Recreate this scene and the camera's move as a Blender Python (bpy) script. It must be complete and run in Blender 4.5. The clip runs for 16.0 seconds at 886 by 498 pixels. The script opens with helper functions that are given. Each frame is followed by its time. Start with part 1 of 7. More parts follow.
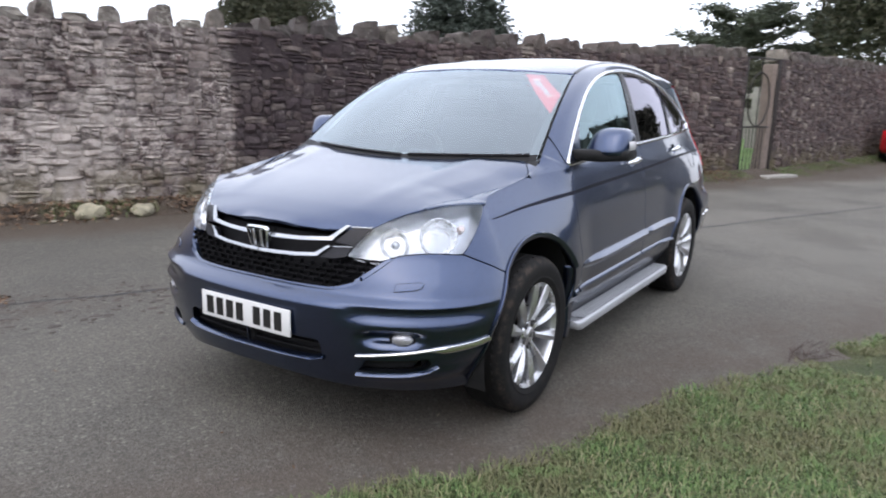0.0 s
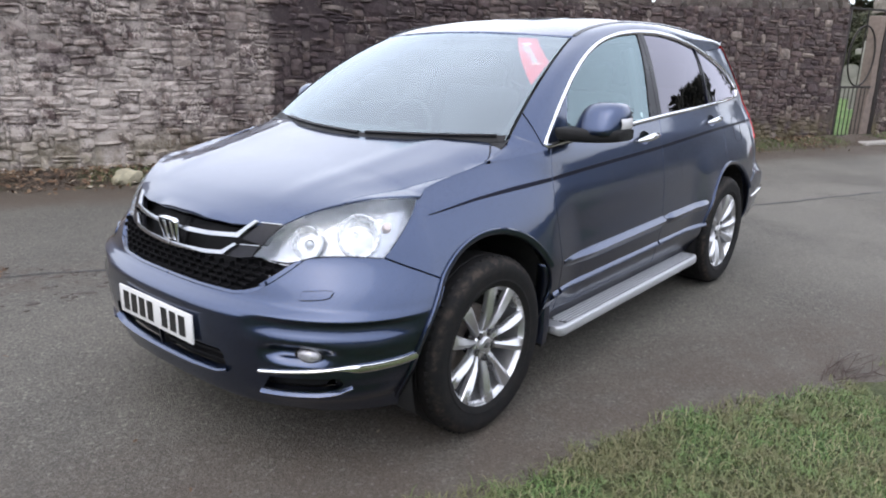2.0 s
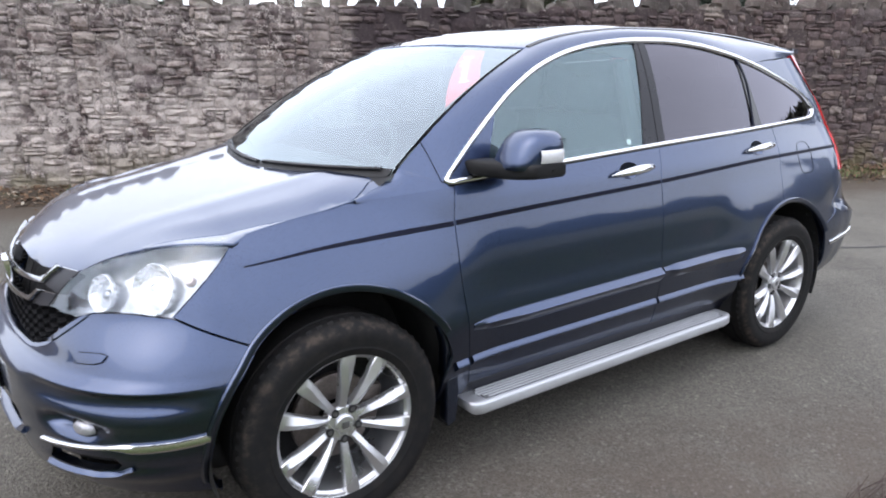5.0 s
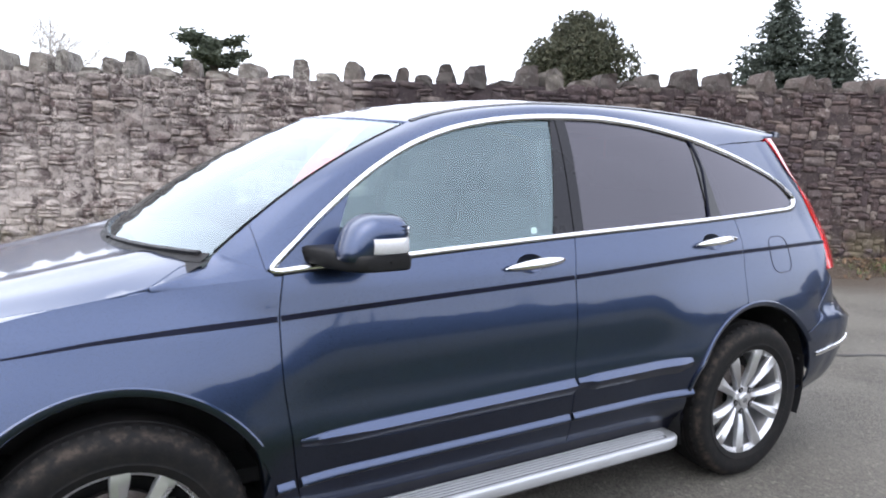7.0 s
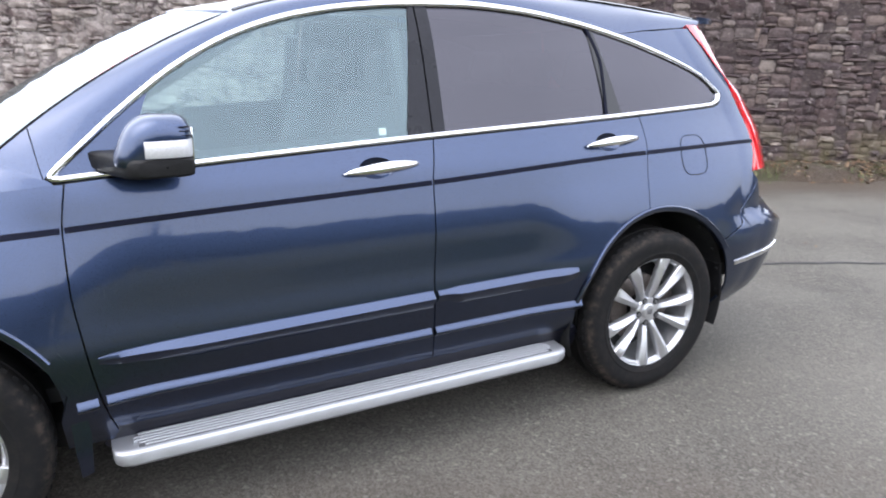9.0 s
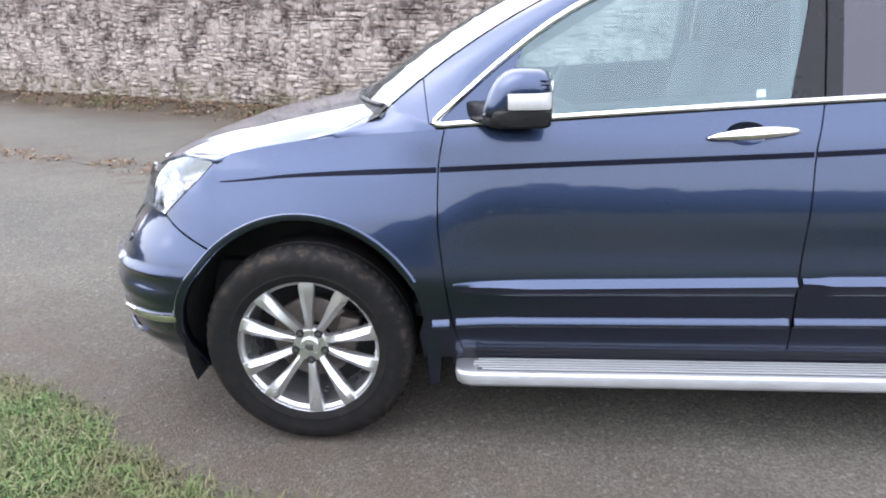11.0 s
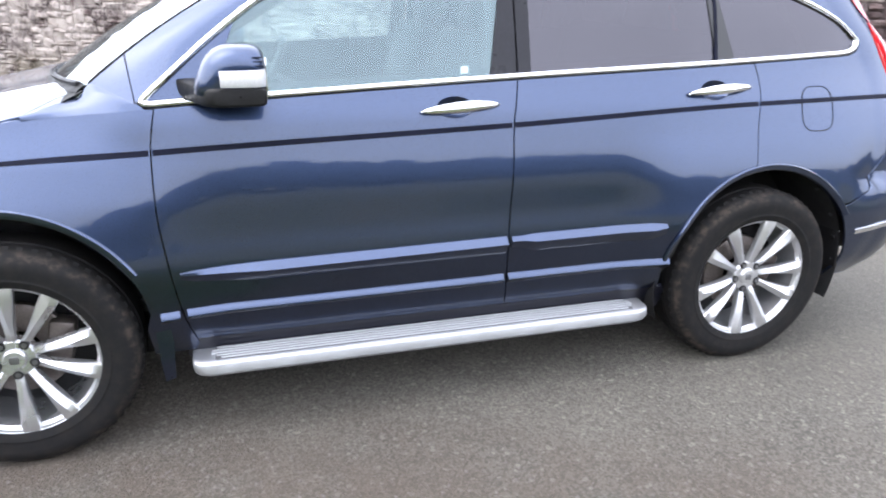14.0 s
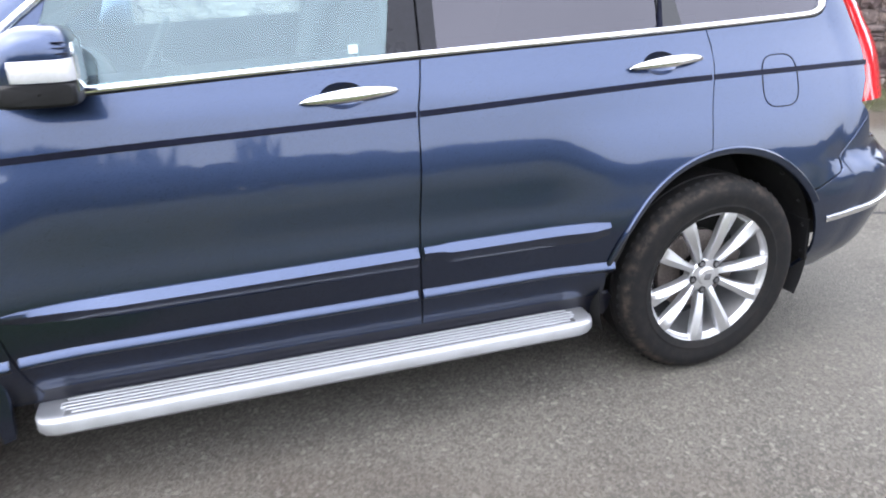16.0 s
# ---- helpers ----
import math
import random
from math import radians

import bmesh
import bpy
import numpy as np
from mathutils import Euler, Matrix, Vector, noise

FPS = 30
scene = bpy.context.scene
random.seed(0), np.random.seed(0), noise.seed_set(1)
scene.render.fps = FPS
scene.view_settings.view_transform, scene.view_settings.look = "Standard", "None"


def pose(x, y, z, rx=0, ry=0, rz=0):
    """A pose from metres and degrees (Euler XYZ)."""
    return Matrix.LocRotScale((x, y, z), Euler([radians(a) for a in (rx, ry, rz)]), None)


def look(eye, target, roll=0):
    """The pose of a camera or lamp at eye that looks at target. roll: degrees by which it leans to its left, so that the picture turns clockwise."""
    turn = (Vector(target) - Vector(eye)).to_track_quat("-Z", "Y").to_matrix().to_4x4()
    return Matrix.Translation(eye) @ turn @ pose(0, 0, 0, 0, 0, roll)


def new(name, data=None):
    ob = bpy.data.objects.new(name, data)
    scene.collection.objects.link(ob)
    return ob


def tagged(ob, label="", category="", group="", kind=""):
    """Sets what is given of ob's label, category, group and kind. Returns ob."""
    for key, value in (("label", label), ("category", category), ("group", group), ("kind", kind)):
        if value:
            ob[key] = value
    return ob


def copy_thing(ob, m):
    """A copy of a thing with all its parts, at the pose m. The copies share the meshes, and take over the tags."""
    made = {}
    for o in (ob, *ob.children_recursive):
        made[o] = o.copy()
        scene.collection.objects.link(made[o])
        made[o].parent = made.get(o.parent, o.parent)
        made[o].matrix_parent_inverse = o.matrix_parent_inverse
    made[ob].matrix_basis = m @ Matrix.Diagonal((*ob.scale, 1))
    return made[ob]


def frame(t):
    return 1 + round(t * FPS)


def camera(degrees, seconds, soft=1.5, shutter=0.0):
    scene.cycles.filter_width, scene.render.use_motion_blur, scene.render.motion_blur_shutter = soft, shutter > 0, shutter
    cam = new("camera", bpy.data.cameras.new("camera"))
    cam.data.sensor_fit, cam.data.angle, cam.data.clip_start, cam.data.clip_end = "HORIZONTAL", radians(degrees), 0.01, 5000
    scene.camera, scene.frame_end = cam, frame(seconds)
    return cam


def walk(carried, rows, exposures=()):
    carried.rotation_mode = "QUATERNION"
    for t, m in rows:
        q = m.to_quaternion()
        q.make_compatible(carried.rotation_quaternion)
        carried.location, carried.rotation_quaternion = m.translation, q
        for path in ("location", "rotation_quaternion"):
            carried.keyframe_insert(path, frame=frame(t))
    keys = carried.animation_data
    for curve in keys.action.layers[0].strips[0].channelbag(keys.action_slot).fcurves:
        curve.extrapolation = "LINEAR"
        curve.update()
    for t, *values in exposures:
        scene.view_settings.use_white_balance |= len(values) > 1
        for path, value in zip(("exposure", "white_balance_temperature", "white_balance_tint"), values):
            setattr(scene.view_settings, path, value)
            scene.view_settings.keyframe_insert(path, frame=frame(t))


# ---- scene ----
# ---- camera and its walk ----
cam = camera(64.8, 16.0, soft=1.9, shutter=0.35)
PATH = [
    (0, (-4.086, -2.159, 1.391), (-2.435, -1.111, 0.974), 1.6),
    (0.5, (-3.928, -2.267, 1.411), (-2.373, -1.083, 0.985), 1.7),
    (1, (-3.716, -2.312, 1.410), (-2.160, -1.141, 0.956), 2.1),
    (1.5, (-3.538, -2.333, 1.439), (-2.015, -1.131, 0.954), 2.5),
    (2, (-3.382, -2.375, 1.461), (-1.901, -1.142, 0.923), 1.2),
    (2.5, (-3.190, -2.477, 1.503), (-1.766, -1.167, 0.997), 3.0),
    (3, (-3.034, -2.550, 1.516), (-1.621, -1.216, 1.044), 1.9),
    (3.2, (-2.966, -2.566, 1.508), (-1.570, -1.214, 1.036), 0.7),
    (5.3, (-2.151, -2.714, 1.477), (-1.012, -1.149, 0.972), 0.4),
    (5.5, (-2.072, -2.713, 1.482), (-0.876, -1.192, 0.977), 0.5),
    (6, (-1.853, -2.709, 1.480), (-0.608, -1.194, 1.087), 1.6),
    (6.5, (-1.671, -2.711, 1.479), (-0.463, -1.152, 1.147), -0.7),
    (7, (-1.463, -2.801, 1.487), (-0.454, -1.102, 1.185), 1.7),
    (7.5, (-1.308, -2.873, 1.470), (-0.336, -1.170, 1.072), 0.8),
    (8, (-1.149, -2.891, 1.460), (-0.199, -1.208, 0.946), 0.2),
    (8.5, (-0.953, -2.906, 1.457), (0.047, -1.274, 0.878), 2.5),
    (9, (-0.810, -2.954, 1.444), (0.096, -1.258, 0.893), 0.4),
    (9.5, (-0.695, -2.993, 1.446), (-0.099, -1.155, 0.927), 2.2),
    (10, (-0.687, -3.027, 1.377), (-0.421, -1.101, 0.908), 0.1),
    (10.2, (-0.681, -3.001, 1.420), (-0.564, -1.076, 0.890), -0.1),
    (12.3, (-0.684, -2.973, 1.433), (-0.914, -1.105, 0.755), -1.7),
    (12.5, (-0.687, -2.963, 1.444), (-0.810, -1.087, 0.761), -1.6),
    (13, (-0.659, -2.974, 1.433), (-0.534, -1.102, 0.740), -0.7),
    (13.5, (-0.653, -2.972, 1.449), (-0.261, -1.148, 0.730), 1.2),
    (14, (-0.626, -3.004, 1.432), (-0.077, -1.214, 0.727), 1.1),
    (14.5, (-0.612, -3.023, 1.423), (0.021, -1.253, 0.741), 0.9),
    (15, (-0.558, -3.009, 1.421), (0.104, -1.249, 0.740), 0.9),
    (15.5, (-0.451, -2.892, 1.402), (0.123, -1.137, 0.634), -0.8),
    (16, (-0.287, -2.688, 1.393), (0.311, -0.938, 0.630), -0.6),
]
EXPOSURE = [(0, 0.05), (1.5, 0.12), (3.0, 0.18), (5.5, 0.43), (6.5, 0.52), (7.0, 0.48), (7.5, 0.43), (8.0, 0.46), (8.5, 0.57), (9.0, 0.74), (9.5, 0.82), (10.0, 0.84), (12.5, 0.93), (13.5, 1.01), (14.0, 1.10), (15.0, 1.18), (16.0, 1.18)]
walk(cam, [(t, look(eye, target, roll)) for t, eye, target, roll in PATH], EXPOSURE)

# ---- light: an overcast sky, brightest overhead, and the faint broad sun behind it ----
world = bpy.data.worlds.new("overcast_sky")
scene.world = world
world.use_nodes = True
wn, wl = world.node_tree.nodes, world.node_tree.links
wn.clear()
sky = wn.new("ShaderNodeTexSky")
sky.sky_type, sky.sun_disc = "NISHITA", False
sky.sun_elevation, sky.sun_rotation = radians(54), radians(264)
sky.air_density, sky.dust_density = 1.0, 4.0
geo_n, sep, ramp = wn.new("ShaderNodeTexCoord"), wn.new("ShaderNodeSeparateXYZ"), wn.new("ShaderNodeMapRange")
wl.new(geo_n.outputs["Generated"], sep.inputs[0])
wl.new(sep.outputs["Z"], ramp.inputs["Value"])
ramp.inputs["From Min"].default_value, ramp.inputs["From Max"].default_value = 0.0, 0.8
ramp.inputs["To Min"].default_value, ramp.inputs["To Max"].default_value = 1.0, 1.3
cloud_noise, cloud_map = wn.new("ShaderNodeTexNoise"), wn.new("ShaderNodeMapRange")
cloud_noise.inputs["Scale"].default_value, cloud_noise.inputs["Detail"].default_value = 2.2, 4.0
wl.new(geo_n.outputs["Generated"], cloud_noise.inputs["Vector"])
wl.new(cloud_noise.outputs["Fac"], cloud_map.inputs["Value"])
cloud_map.inputs["From Min"].default_value, cloud_map.inputs["From Max"].default_value = 0.3, 0.7
cloud_map.inputs["To Min"].default_value, cloud_map.inputs["To Max"].default_value = 0.86, 1.1
gain = wn.new("ShaderNodeMath")
gain.operation = "MULTIPLY"
wl.new(ramp.outputs[0], gain.inputs[0])
wl.new(cloud_map.outputs[0], gain.inputs[1])
cloud = wn.new("ShaderNodeVectorMath")
cloud.operation = "SCALE"
cloud.inputs[0].default_value = (0.990, 1.028, 1.165)
wl.new(gain.outputs[0], cloud.inputs["Scale"])
bg_sky, bg_cloud, add, out = wn.new("ShaderNodeBackground"), wn.new("ShaderNodeBackground"), wn.new("ShaderNodeAddShader"), wn.new("ShaderNodeOutputWorld")
wl.new(sky.outputs[0], bg_sky.inputs["Color"])
bg_sky.inputs["Strength"].default_value = 0.06
wl.new(cloud.outputs[0], bg_cloud.inputs["Color"])
bg_cloud.inputs["Strength"].default_value = 1.47
wl.new(bg_sky.outputs[0], add.inputs[0])
wl.new(bg_cloud.outputs[0], add.inputs[1])
wl.new(add.outputs[0], out.inputs["Surface"])
sun = new("sun", bpy.data.lights.new("sun", "SUN"))
sun.data.energy, sun.data.angle, sun.data.color = 0.6, radians(60), (1.0, 0.96, 0.9)
sun.matrix_world = look((-10, -1, 14), (0, 0, 0))


# ---- materials ----
class Mat:
    """A node material; `tex` gives a noise value, and `mix` blends colours by it."""

    def __init__(self, name):
        self.m = bpy.data.materials.new(name)
        self.m.use_nodes = True
        self.n, self.l = self.m.node_tree.nodes, self.m.node_tree.links
        self.b = self.n["Principled BSDF"]
        self.pos = self.n.new("ShaderNodeTexCoord").outputs["Object"]
        self.world = self.n.new("ShaderNodeNewGeometry").outputs["Position"]

    def set(self, **kw):
        for key, value in kw.items():
            socket = self.b.inputs[key.replace("_", " ")]
            if isinstance(value, bpy.types.NodeSocket):
                self.l.new(value, socket)
            else:
                socket.default_value = (*value, 1) if isinstance(value, tuple) and len(value) == 3 else value
        return self

    def tex(self, scale, detail=4.0, rough=0.55, at=None, stretch=None):
        t = self.n.new("ShaderNodeTexNoise")
        t.inputs["Scale"].default_value, t.inputs["Detail"].default_value, t.inputs["Roughness"].default_value = scale, detail, rough
        at = at or self.world
        if stretch:
            v = self.n.new("ShaderNodeVectorMath")
            v.operation = "MULTIPLY"
            v.inputs[1].default_value = stretch
            self.l.new(at, v.inputs[0])
            at = v.outputs[0]
        self.l.new(at, t.inputs["Vector"])
        return t.outputs["Fac"]

    def cells(self, scale, what="Distance", at=None):
        t = self.n.new("ShaderNodeTexVoronoi")
        t.inputs["Scale"].default_value = scale
        self.l.new(at or self.world, t.inputs["Vector"])
        return t.outputs[what]

    def span(self, value, a, b, lo=0.0, hi=1.0):
        r = self.n.new("ShaderNodeMapRange")
        r.interpolation_type = "SMOOTHSTEP"
        self.l.new(value, r.inputs["Value"])
        for key, v in (("From Min", a), ("From Max", b), ("To Min", lo), ("To Max", hi)):
            r.inputs[key].default_value = v
        return r.outputs[0]

    def math(self, op, a, b):
        k = self.n.new("ShaderNodeMath")
        k.operation = op
        for i, v in enumerate((a, b)):
            if isinstance(v, bpy.types.NodeSocket):
                self.l.new(v, k.inputs[i])
            else:
                k.inputs[i].default_value = v
        return k.outputs[0]

    def mix(self, fac, a, b, how="MIX"):
        k = self.n.new("ShaderNodeMix")
        k.data_type, k.blend_type = "RGBA", how
        for socket, v in ((k.inputs[0], fac), (k.inputs[6], a), (k.inputs[7], b)):
            if isinstance(v, bpy.types.NodeSocket):
                self.l.new(v, socket)
            else:
                socket.default_value = (*v, 1) if isinstance(v, tuple) else v
        return k.outputs[2]

    def ramp(self, value, *stops):
        k = self.n.new("ShaderNodeValToRGB")
        self.l.new(value, k.inputs[0])
        e = k.color_ramp.elements
        while len(e) < len(stops):
            e.new(0.5)
        for el, (p, c) in zip(e, stops):
            el.position, el.color = p, (*c, 1)
        return k.outputs[0]

    def bump(self, height, strength=0.3, distance=0.01):
        k = self.n.new("ShaderNodeBump")
        k.inputs["Strength"].default_value, k.inputs["Distance"].default_value = strength, distance
        self.l.new(height, k.inputs["Height"])
        self.l.new(k.outputs[0], self.b.inputs["Normal"])
        return self

    def axis(self, n, at=None):
        s = self.n.new("ShaderNodeSeparateXYZ")
        self.l.new(at or self.world, s.inputs[0])
        return s.outputs[n]

    def chance(self, island=False):
        if island:
            return self.n.new("ShaderNodeNewGeometry").outputs["Random Per Island"]
        return self.n.new("ShaderNodeObjectInfo").outputs["Random"]


def simple(name, colour, rough=0.5, metal=0.0, grain=60.0, vary=0.15, bump=0.0, **kw):
    k = Mat(name)
    f = k.span(k.tex(grain), 0.3, 0.7)
    g = k.span(k.tex(grain / 12), 0.3, 0.7)
    dark = tuple(c * (1 - vary) for c in colour)
    light = tuple(min(c * (1 + vary), 1) for c in colour)
    k.set(Base_Color=k.mix(k.math("MULTIPLY", k.math("ADD", f, g), 0.5), dark, light), Roughness=k.span(g, 0, 1, rough * 0.85, min(1, rough * 1.15)), Metallic=metal, **kw)
    if bump:
        k.bump(f, bump, 0.002)
    return k.m


def glass(name, tint, f0=0.08, edge=0.9, shine=(0.90, 1.0, 1.06)):
    """Thin glass: tinted see-through, with gloss that rises towards grazing."""
    m = bpy.data.materials.new(name)
    m.use_nodes = True
    n, l = m.node_tree.nodes, m.node_tree.links
    n.clear()
    t, g, f, mixer, o = (n.new("ShaderNode" + k) for k in ("BsdfTransparent", "BsdfGlossy", "LayerWeight", "MixShader", "OutputMaterial"))
    t.inputs["Color"].default_value = (*tint, 1)
    g.inputs["Roughness"].default_value = 0.0
    g.inputs["Color"].default_value = (*shine, 1)
    f.inputs["Blend"].default_value = 0.5
    power, ranged = n.new("ShaderNodeMath"), n.new("ShaderNodeMapRange")
    power.operation = "POWER"
    power.inputs[1].default_value = 4.0
    l.new(f.outputs["Facing"], power.inputs[0])
    l.new(power.outputs[0], ranged.inputs["Value"])
    ranged.inputs["To Min"].default_value, ranged.inputs["To Max"].default_value = f0, edge
    l.new(ranged.outputs[0], mixer.inputs[0])
    l.new(t.outputs[0], mixer.inputs[1])
    l.new(g.outputs[0], mixer.inputs[2])
    l.new(mixer.outputs[0], o.inputs["Surface"])
    return m


k = Mat("blue_metallic_paint")
flake = k.cells(900.0, "Color")
fl = k.n.new("ShaderNodeRGBToBW")
k.l.new(flake, fl.inputs[0])
film = k.span(k.tex(1.3, 5.0), 0.35, 0.75)
low = k.math("MULTIPLY", k.span(k.axis(2), 0.75, 0.3), k.span(k.tex(7.0, 6.0), 0.35, 0.75))
base = k.mix(fl.outputs[0], (0.031, 0.047, 0.094), (0.040, 0.059, 0.117))
k.set(Base_Color=k.mix(k.math("MULTIPLY", low, 0.04), base, (0.10, 0.095, 0.09)), Metallic=1.0, Roughness=k.span(fl.outputs[0], 0, 1, 0.27, 0.34),
      Coat_Weight=1.0, Coat_Roughness=k.math("ADD", k.math("ADD", k.math("MULTIPLY", film, 0.03), 0.030), k.math("MULTIPLY", low, 0.02)), Coat_IOR=1.5)
PAINT = k.m
# near-black copy of the body paint: the sill's shade is put into its colour
PAINT_SHADED = simple("shaded_lower_paint", (0.008, 0.009, 0.018), 0.35, 0.1, 40, 0.2, Coat_Weight=0.35, Coat_Roughness=0.12)
BLACK = simple("black_plastic", (0.009, 0.009, 0.010), 0.5, 0, 150, 0.3, 0.1, Specular_IOR_Level=0.22)
GRILLE = simple("dull_black_grille", (0.006, 0.006, 0.007), 0.65, 0, 120, 0.3, 0.1, Specular_IOR_Level=0.12)
PILLAR_BLACK = simple("satin_black_pillar", (0.010, 0.010, 0.014), 0.30, 0, 90, 0.3, Specular_IOR_Level=0.25)
GLOSS_BLACK = simple("gloss_black_trim", (0.006, 0.006, 0.008), 0.12, 0, 90, 0.3)
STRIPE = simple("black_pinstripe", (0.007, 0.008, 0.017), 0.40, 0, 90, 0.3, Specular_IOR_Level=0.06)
CHROME = simple("chrome", (0.72, 0.73, 0.75), 0.07, 1.0, 30, 0.04)
SATIN = simple("dulled_chrome", (0.40, 0.41, 0.43), 0.16, 1.0, 40, 0.08)
SILVER = simple("silver_step", (0.45, 0.46, 0.48), 0.45, 0.75, 300, 0.06, 0.05)
TREAD = simple("grey_tread_rubber", (0.085, 0.087, 0.092), 0.6, 0, 200, 0.2, 0.2)
ALLOY = simple("silver_alloy", (0.60, 0.605, 0.62), 0.32, 0.85, 25, 0.08)
ALLOY_DARK = simple("shadowed_alloy_barrel", (0.20, 0.20, 0.21), 0.4, 0.8, 25, 0.3)
DISC = simple("brake_disc", (0.13, 0.11, 0.10), 0.45, 0.7, 120, 0.35)
LINER = simple("dark_liner", (0.006, 0.006, 0.007), 0.8, 0, 60, 0.4)
FABRIC = simple("grey_seat_cloth", (0.034, 0.036, 0.039), 0.9, 0, 40, 0.2)
CABIN = simple("dark_grey_cabin_plastic", (0.014, 0.015, 0.016), 0.6, 0, 40, 0.25)
HEADLINING = simple("pale_headlining", (0.17, 0.17, 0.17), 0.95, 0, 200, 0.06)
PLATE_WHITE = simple("white_plate", (0.65, 0.65, 0.65), 0.35, 0, 90, 0.03)
PLATE_BLACK = simple("black_plate_bar", (0.01, 0.01, 0.01), 0.4)
RED_LAMP = simple("red_lamp_lens", (0.50, 0.010, 0.016), 0.10, 0, 60, 0.12, Coat_Weight=0.8)
CLEAR_LENS = glass("clear_lens", (0.93, 0.95, 0.97), 0.05)
REFLECTOR = simple("lamp_reflector", (0.44, 0.44, 0.46), 0.20, 0.9, 38, 0.18, 0.7)
k = Mat("faceted_lamp_bowl")
facet = k.cells(85.0, "Color")
fb = k.n.new("ShaderNodeRGBToBW")
k.l.new(facet, fb.inputs[0])
k.set(Base_Color=k.mix(fb.outputs[0], (0.70, 0.70, 0.72), (0.92, 0.92, 0.94)), Metallic=0.65, Roughness=k.span(fb.outputs[0], 0.1, 0.9, 0.14, 0.42))
k.bump(fb.outputs[0], 0.55, 0.006)
LAMP_BOWL = k.m
PROJECTOR = simple("lamp_bulb_shield", (0.34, 0.345, 0.36), 0.10, 0.8, 60, 0.1)
AMBER = simple("amber_bulb", (0.60, 0.49, 0.46), 0.35, 0.0, 60, 0.1)
FOG_LENS = simple("fog_lamp_lens", (0.34, 0.34, 0.36), 0.16, 0.5, 70, 0.3, 0.6)
WHITE_LENS = simple("clear_indicator_lens", (0.58, 0.58, 0.60), 0.18, 0.2, 160, 0.08, 0.2)
WINDOW = glass("clear_window", (0.66, 0.80, 0.79), 0.12, 0.9, (0.80, 1.0, 1.06))
SCREEN = glass("windscreen_glass", (0.62, 0.74, 0.73), 0.19)
PRIVACY = glass("privacy_glass", (0.04, 0.04, 0.05), 0.072, 0.9, (1.0, 0.97, 1.09))
RED_STICKER = simple("red_sticker", (0.72, 0.010, 0.024), 0.5, 0, 40, 0.05)
WHITE_STICKER = simple("white_lettering", (0.68, 0.68, 0.68), 0.5)
k = Mat("dusty_rubber")
reach = k.n.new("ShaderNodeVectorMath")
reach.operation = "LENGTH"
flat_at = k.n.new("ShaderNodeVectorMath")
flat_at.operation = "MULTIPLY"
flat_at.inputs[1].default_value = (1, 0, 1)
k.l.new(k.pos, flat_at.inputs[0])
k.l.new(flat_at.outputs[0], reach.inputs[0])
shoulder = k.math("MULTIPLY", k.span(reach.outputs["Value"], 0.318, 0.338), k.span(reach.outputs["Value"], 0.356, 0.344))
dust = k.math("MULTIPLY", k.span(k.tex(26.0, 6.0, 0.7), 0.40, 0.70), k.math("ADD", k.math("MULTIPLY", shoulder, 0.50), 0.10))
k.set(Base_Color=k.mix(dust, (0.007, 0.007, 0.0075), (0.072, 0.055, 0.043)), Roughness=0.75, Specular_IOR_Level=0.2)
k.bump(k.tex(120.0), 0.25, 0.002)
RUBBER = k.m


# ---- mesh helpers ----
from mathutils.geometry import delaunay_2d_cdt


def mesh_part(name, verts, faces, mat, parent=None, label="", normals=None, smooth_faces=True):
    me = bpy.data.meshes.new(name)
    me.from_pydata([tuple(map(float, v)) for v in verts], [], [tuple(int(i) for i in f) for f in faces])
    me.materials.append(mat)
    me.update()
    me.polygons.foreach_set("use_smooth", [smooth_faces] * len(me.polygons))
    if normals is not None:
        me.normals_split_custom_set_from_vertices([tuple(map(float, n)) for n in normals])
    ob = new(name, me)
    ob.parent = parent
    if label:
        tagged(ob, label)
    return ob


def part(name, bm, mat, parent=None, label="", angle=35.0):
    """One bmesh as one mesh object under a thing or a part; edges sharper than `angle` stay sharp."""
    bmesh.ops.recalc_face_normals(bm, faces=bm.faces)
    for e in bm.edges:
        e.smooth = len(e.link_faces) < 2 or e.calc_face_angle(0) < radians(angle)
    for f in bm.faces:
        f.smooth = True
    me = bpy.data.meshes.new(name)
    bm.to_mesh(me)
    bm.free()
    me.materials.append(mat)
    ob = new(name, me)
    ob.parent = parent
    if label:
        tagged(ob, label)
    return ob


def empty(name, parent=None, m=None):
    ob = new(name)
    ob.empty_display_size = 0.2
    ob.parent = parent
    if m is not None:
        ob.matrix_basis = m
    return ob


def box(bm, size, m, bevel=0.0, segs=2):
    made = bmesh.ops.create_cube(bm, size=1.0, matrix=m @ Matrix.Diagonal((*size, 1)))["verts"]
    if bevel:
        edges = {e for v in made for e in v.link_edges}
        bmesh.ops.bevel(bm, geom=list(edges), offset=bevel, segments=segs, affect="EDGES", profile=0.5)


def rod(bm, a, b, ra, rb=None, segs=10):
    a, b = Vector(a), Vector(b)
    m = Matrix.Translation((a + b) / 2) @ (b - a).to_track_quat("Z", "Y").to_matrix().to_4x4()
    bmesh.ops.create_cone(bm, cap_ends=True, segments=segs, radius1=ra, radius2=ra if rb is None else rb, depth=(b - a).length, matrix=m)


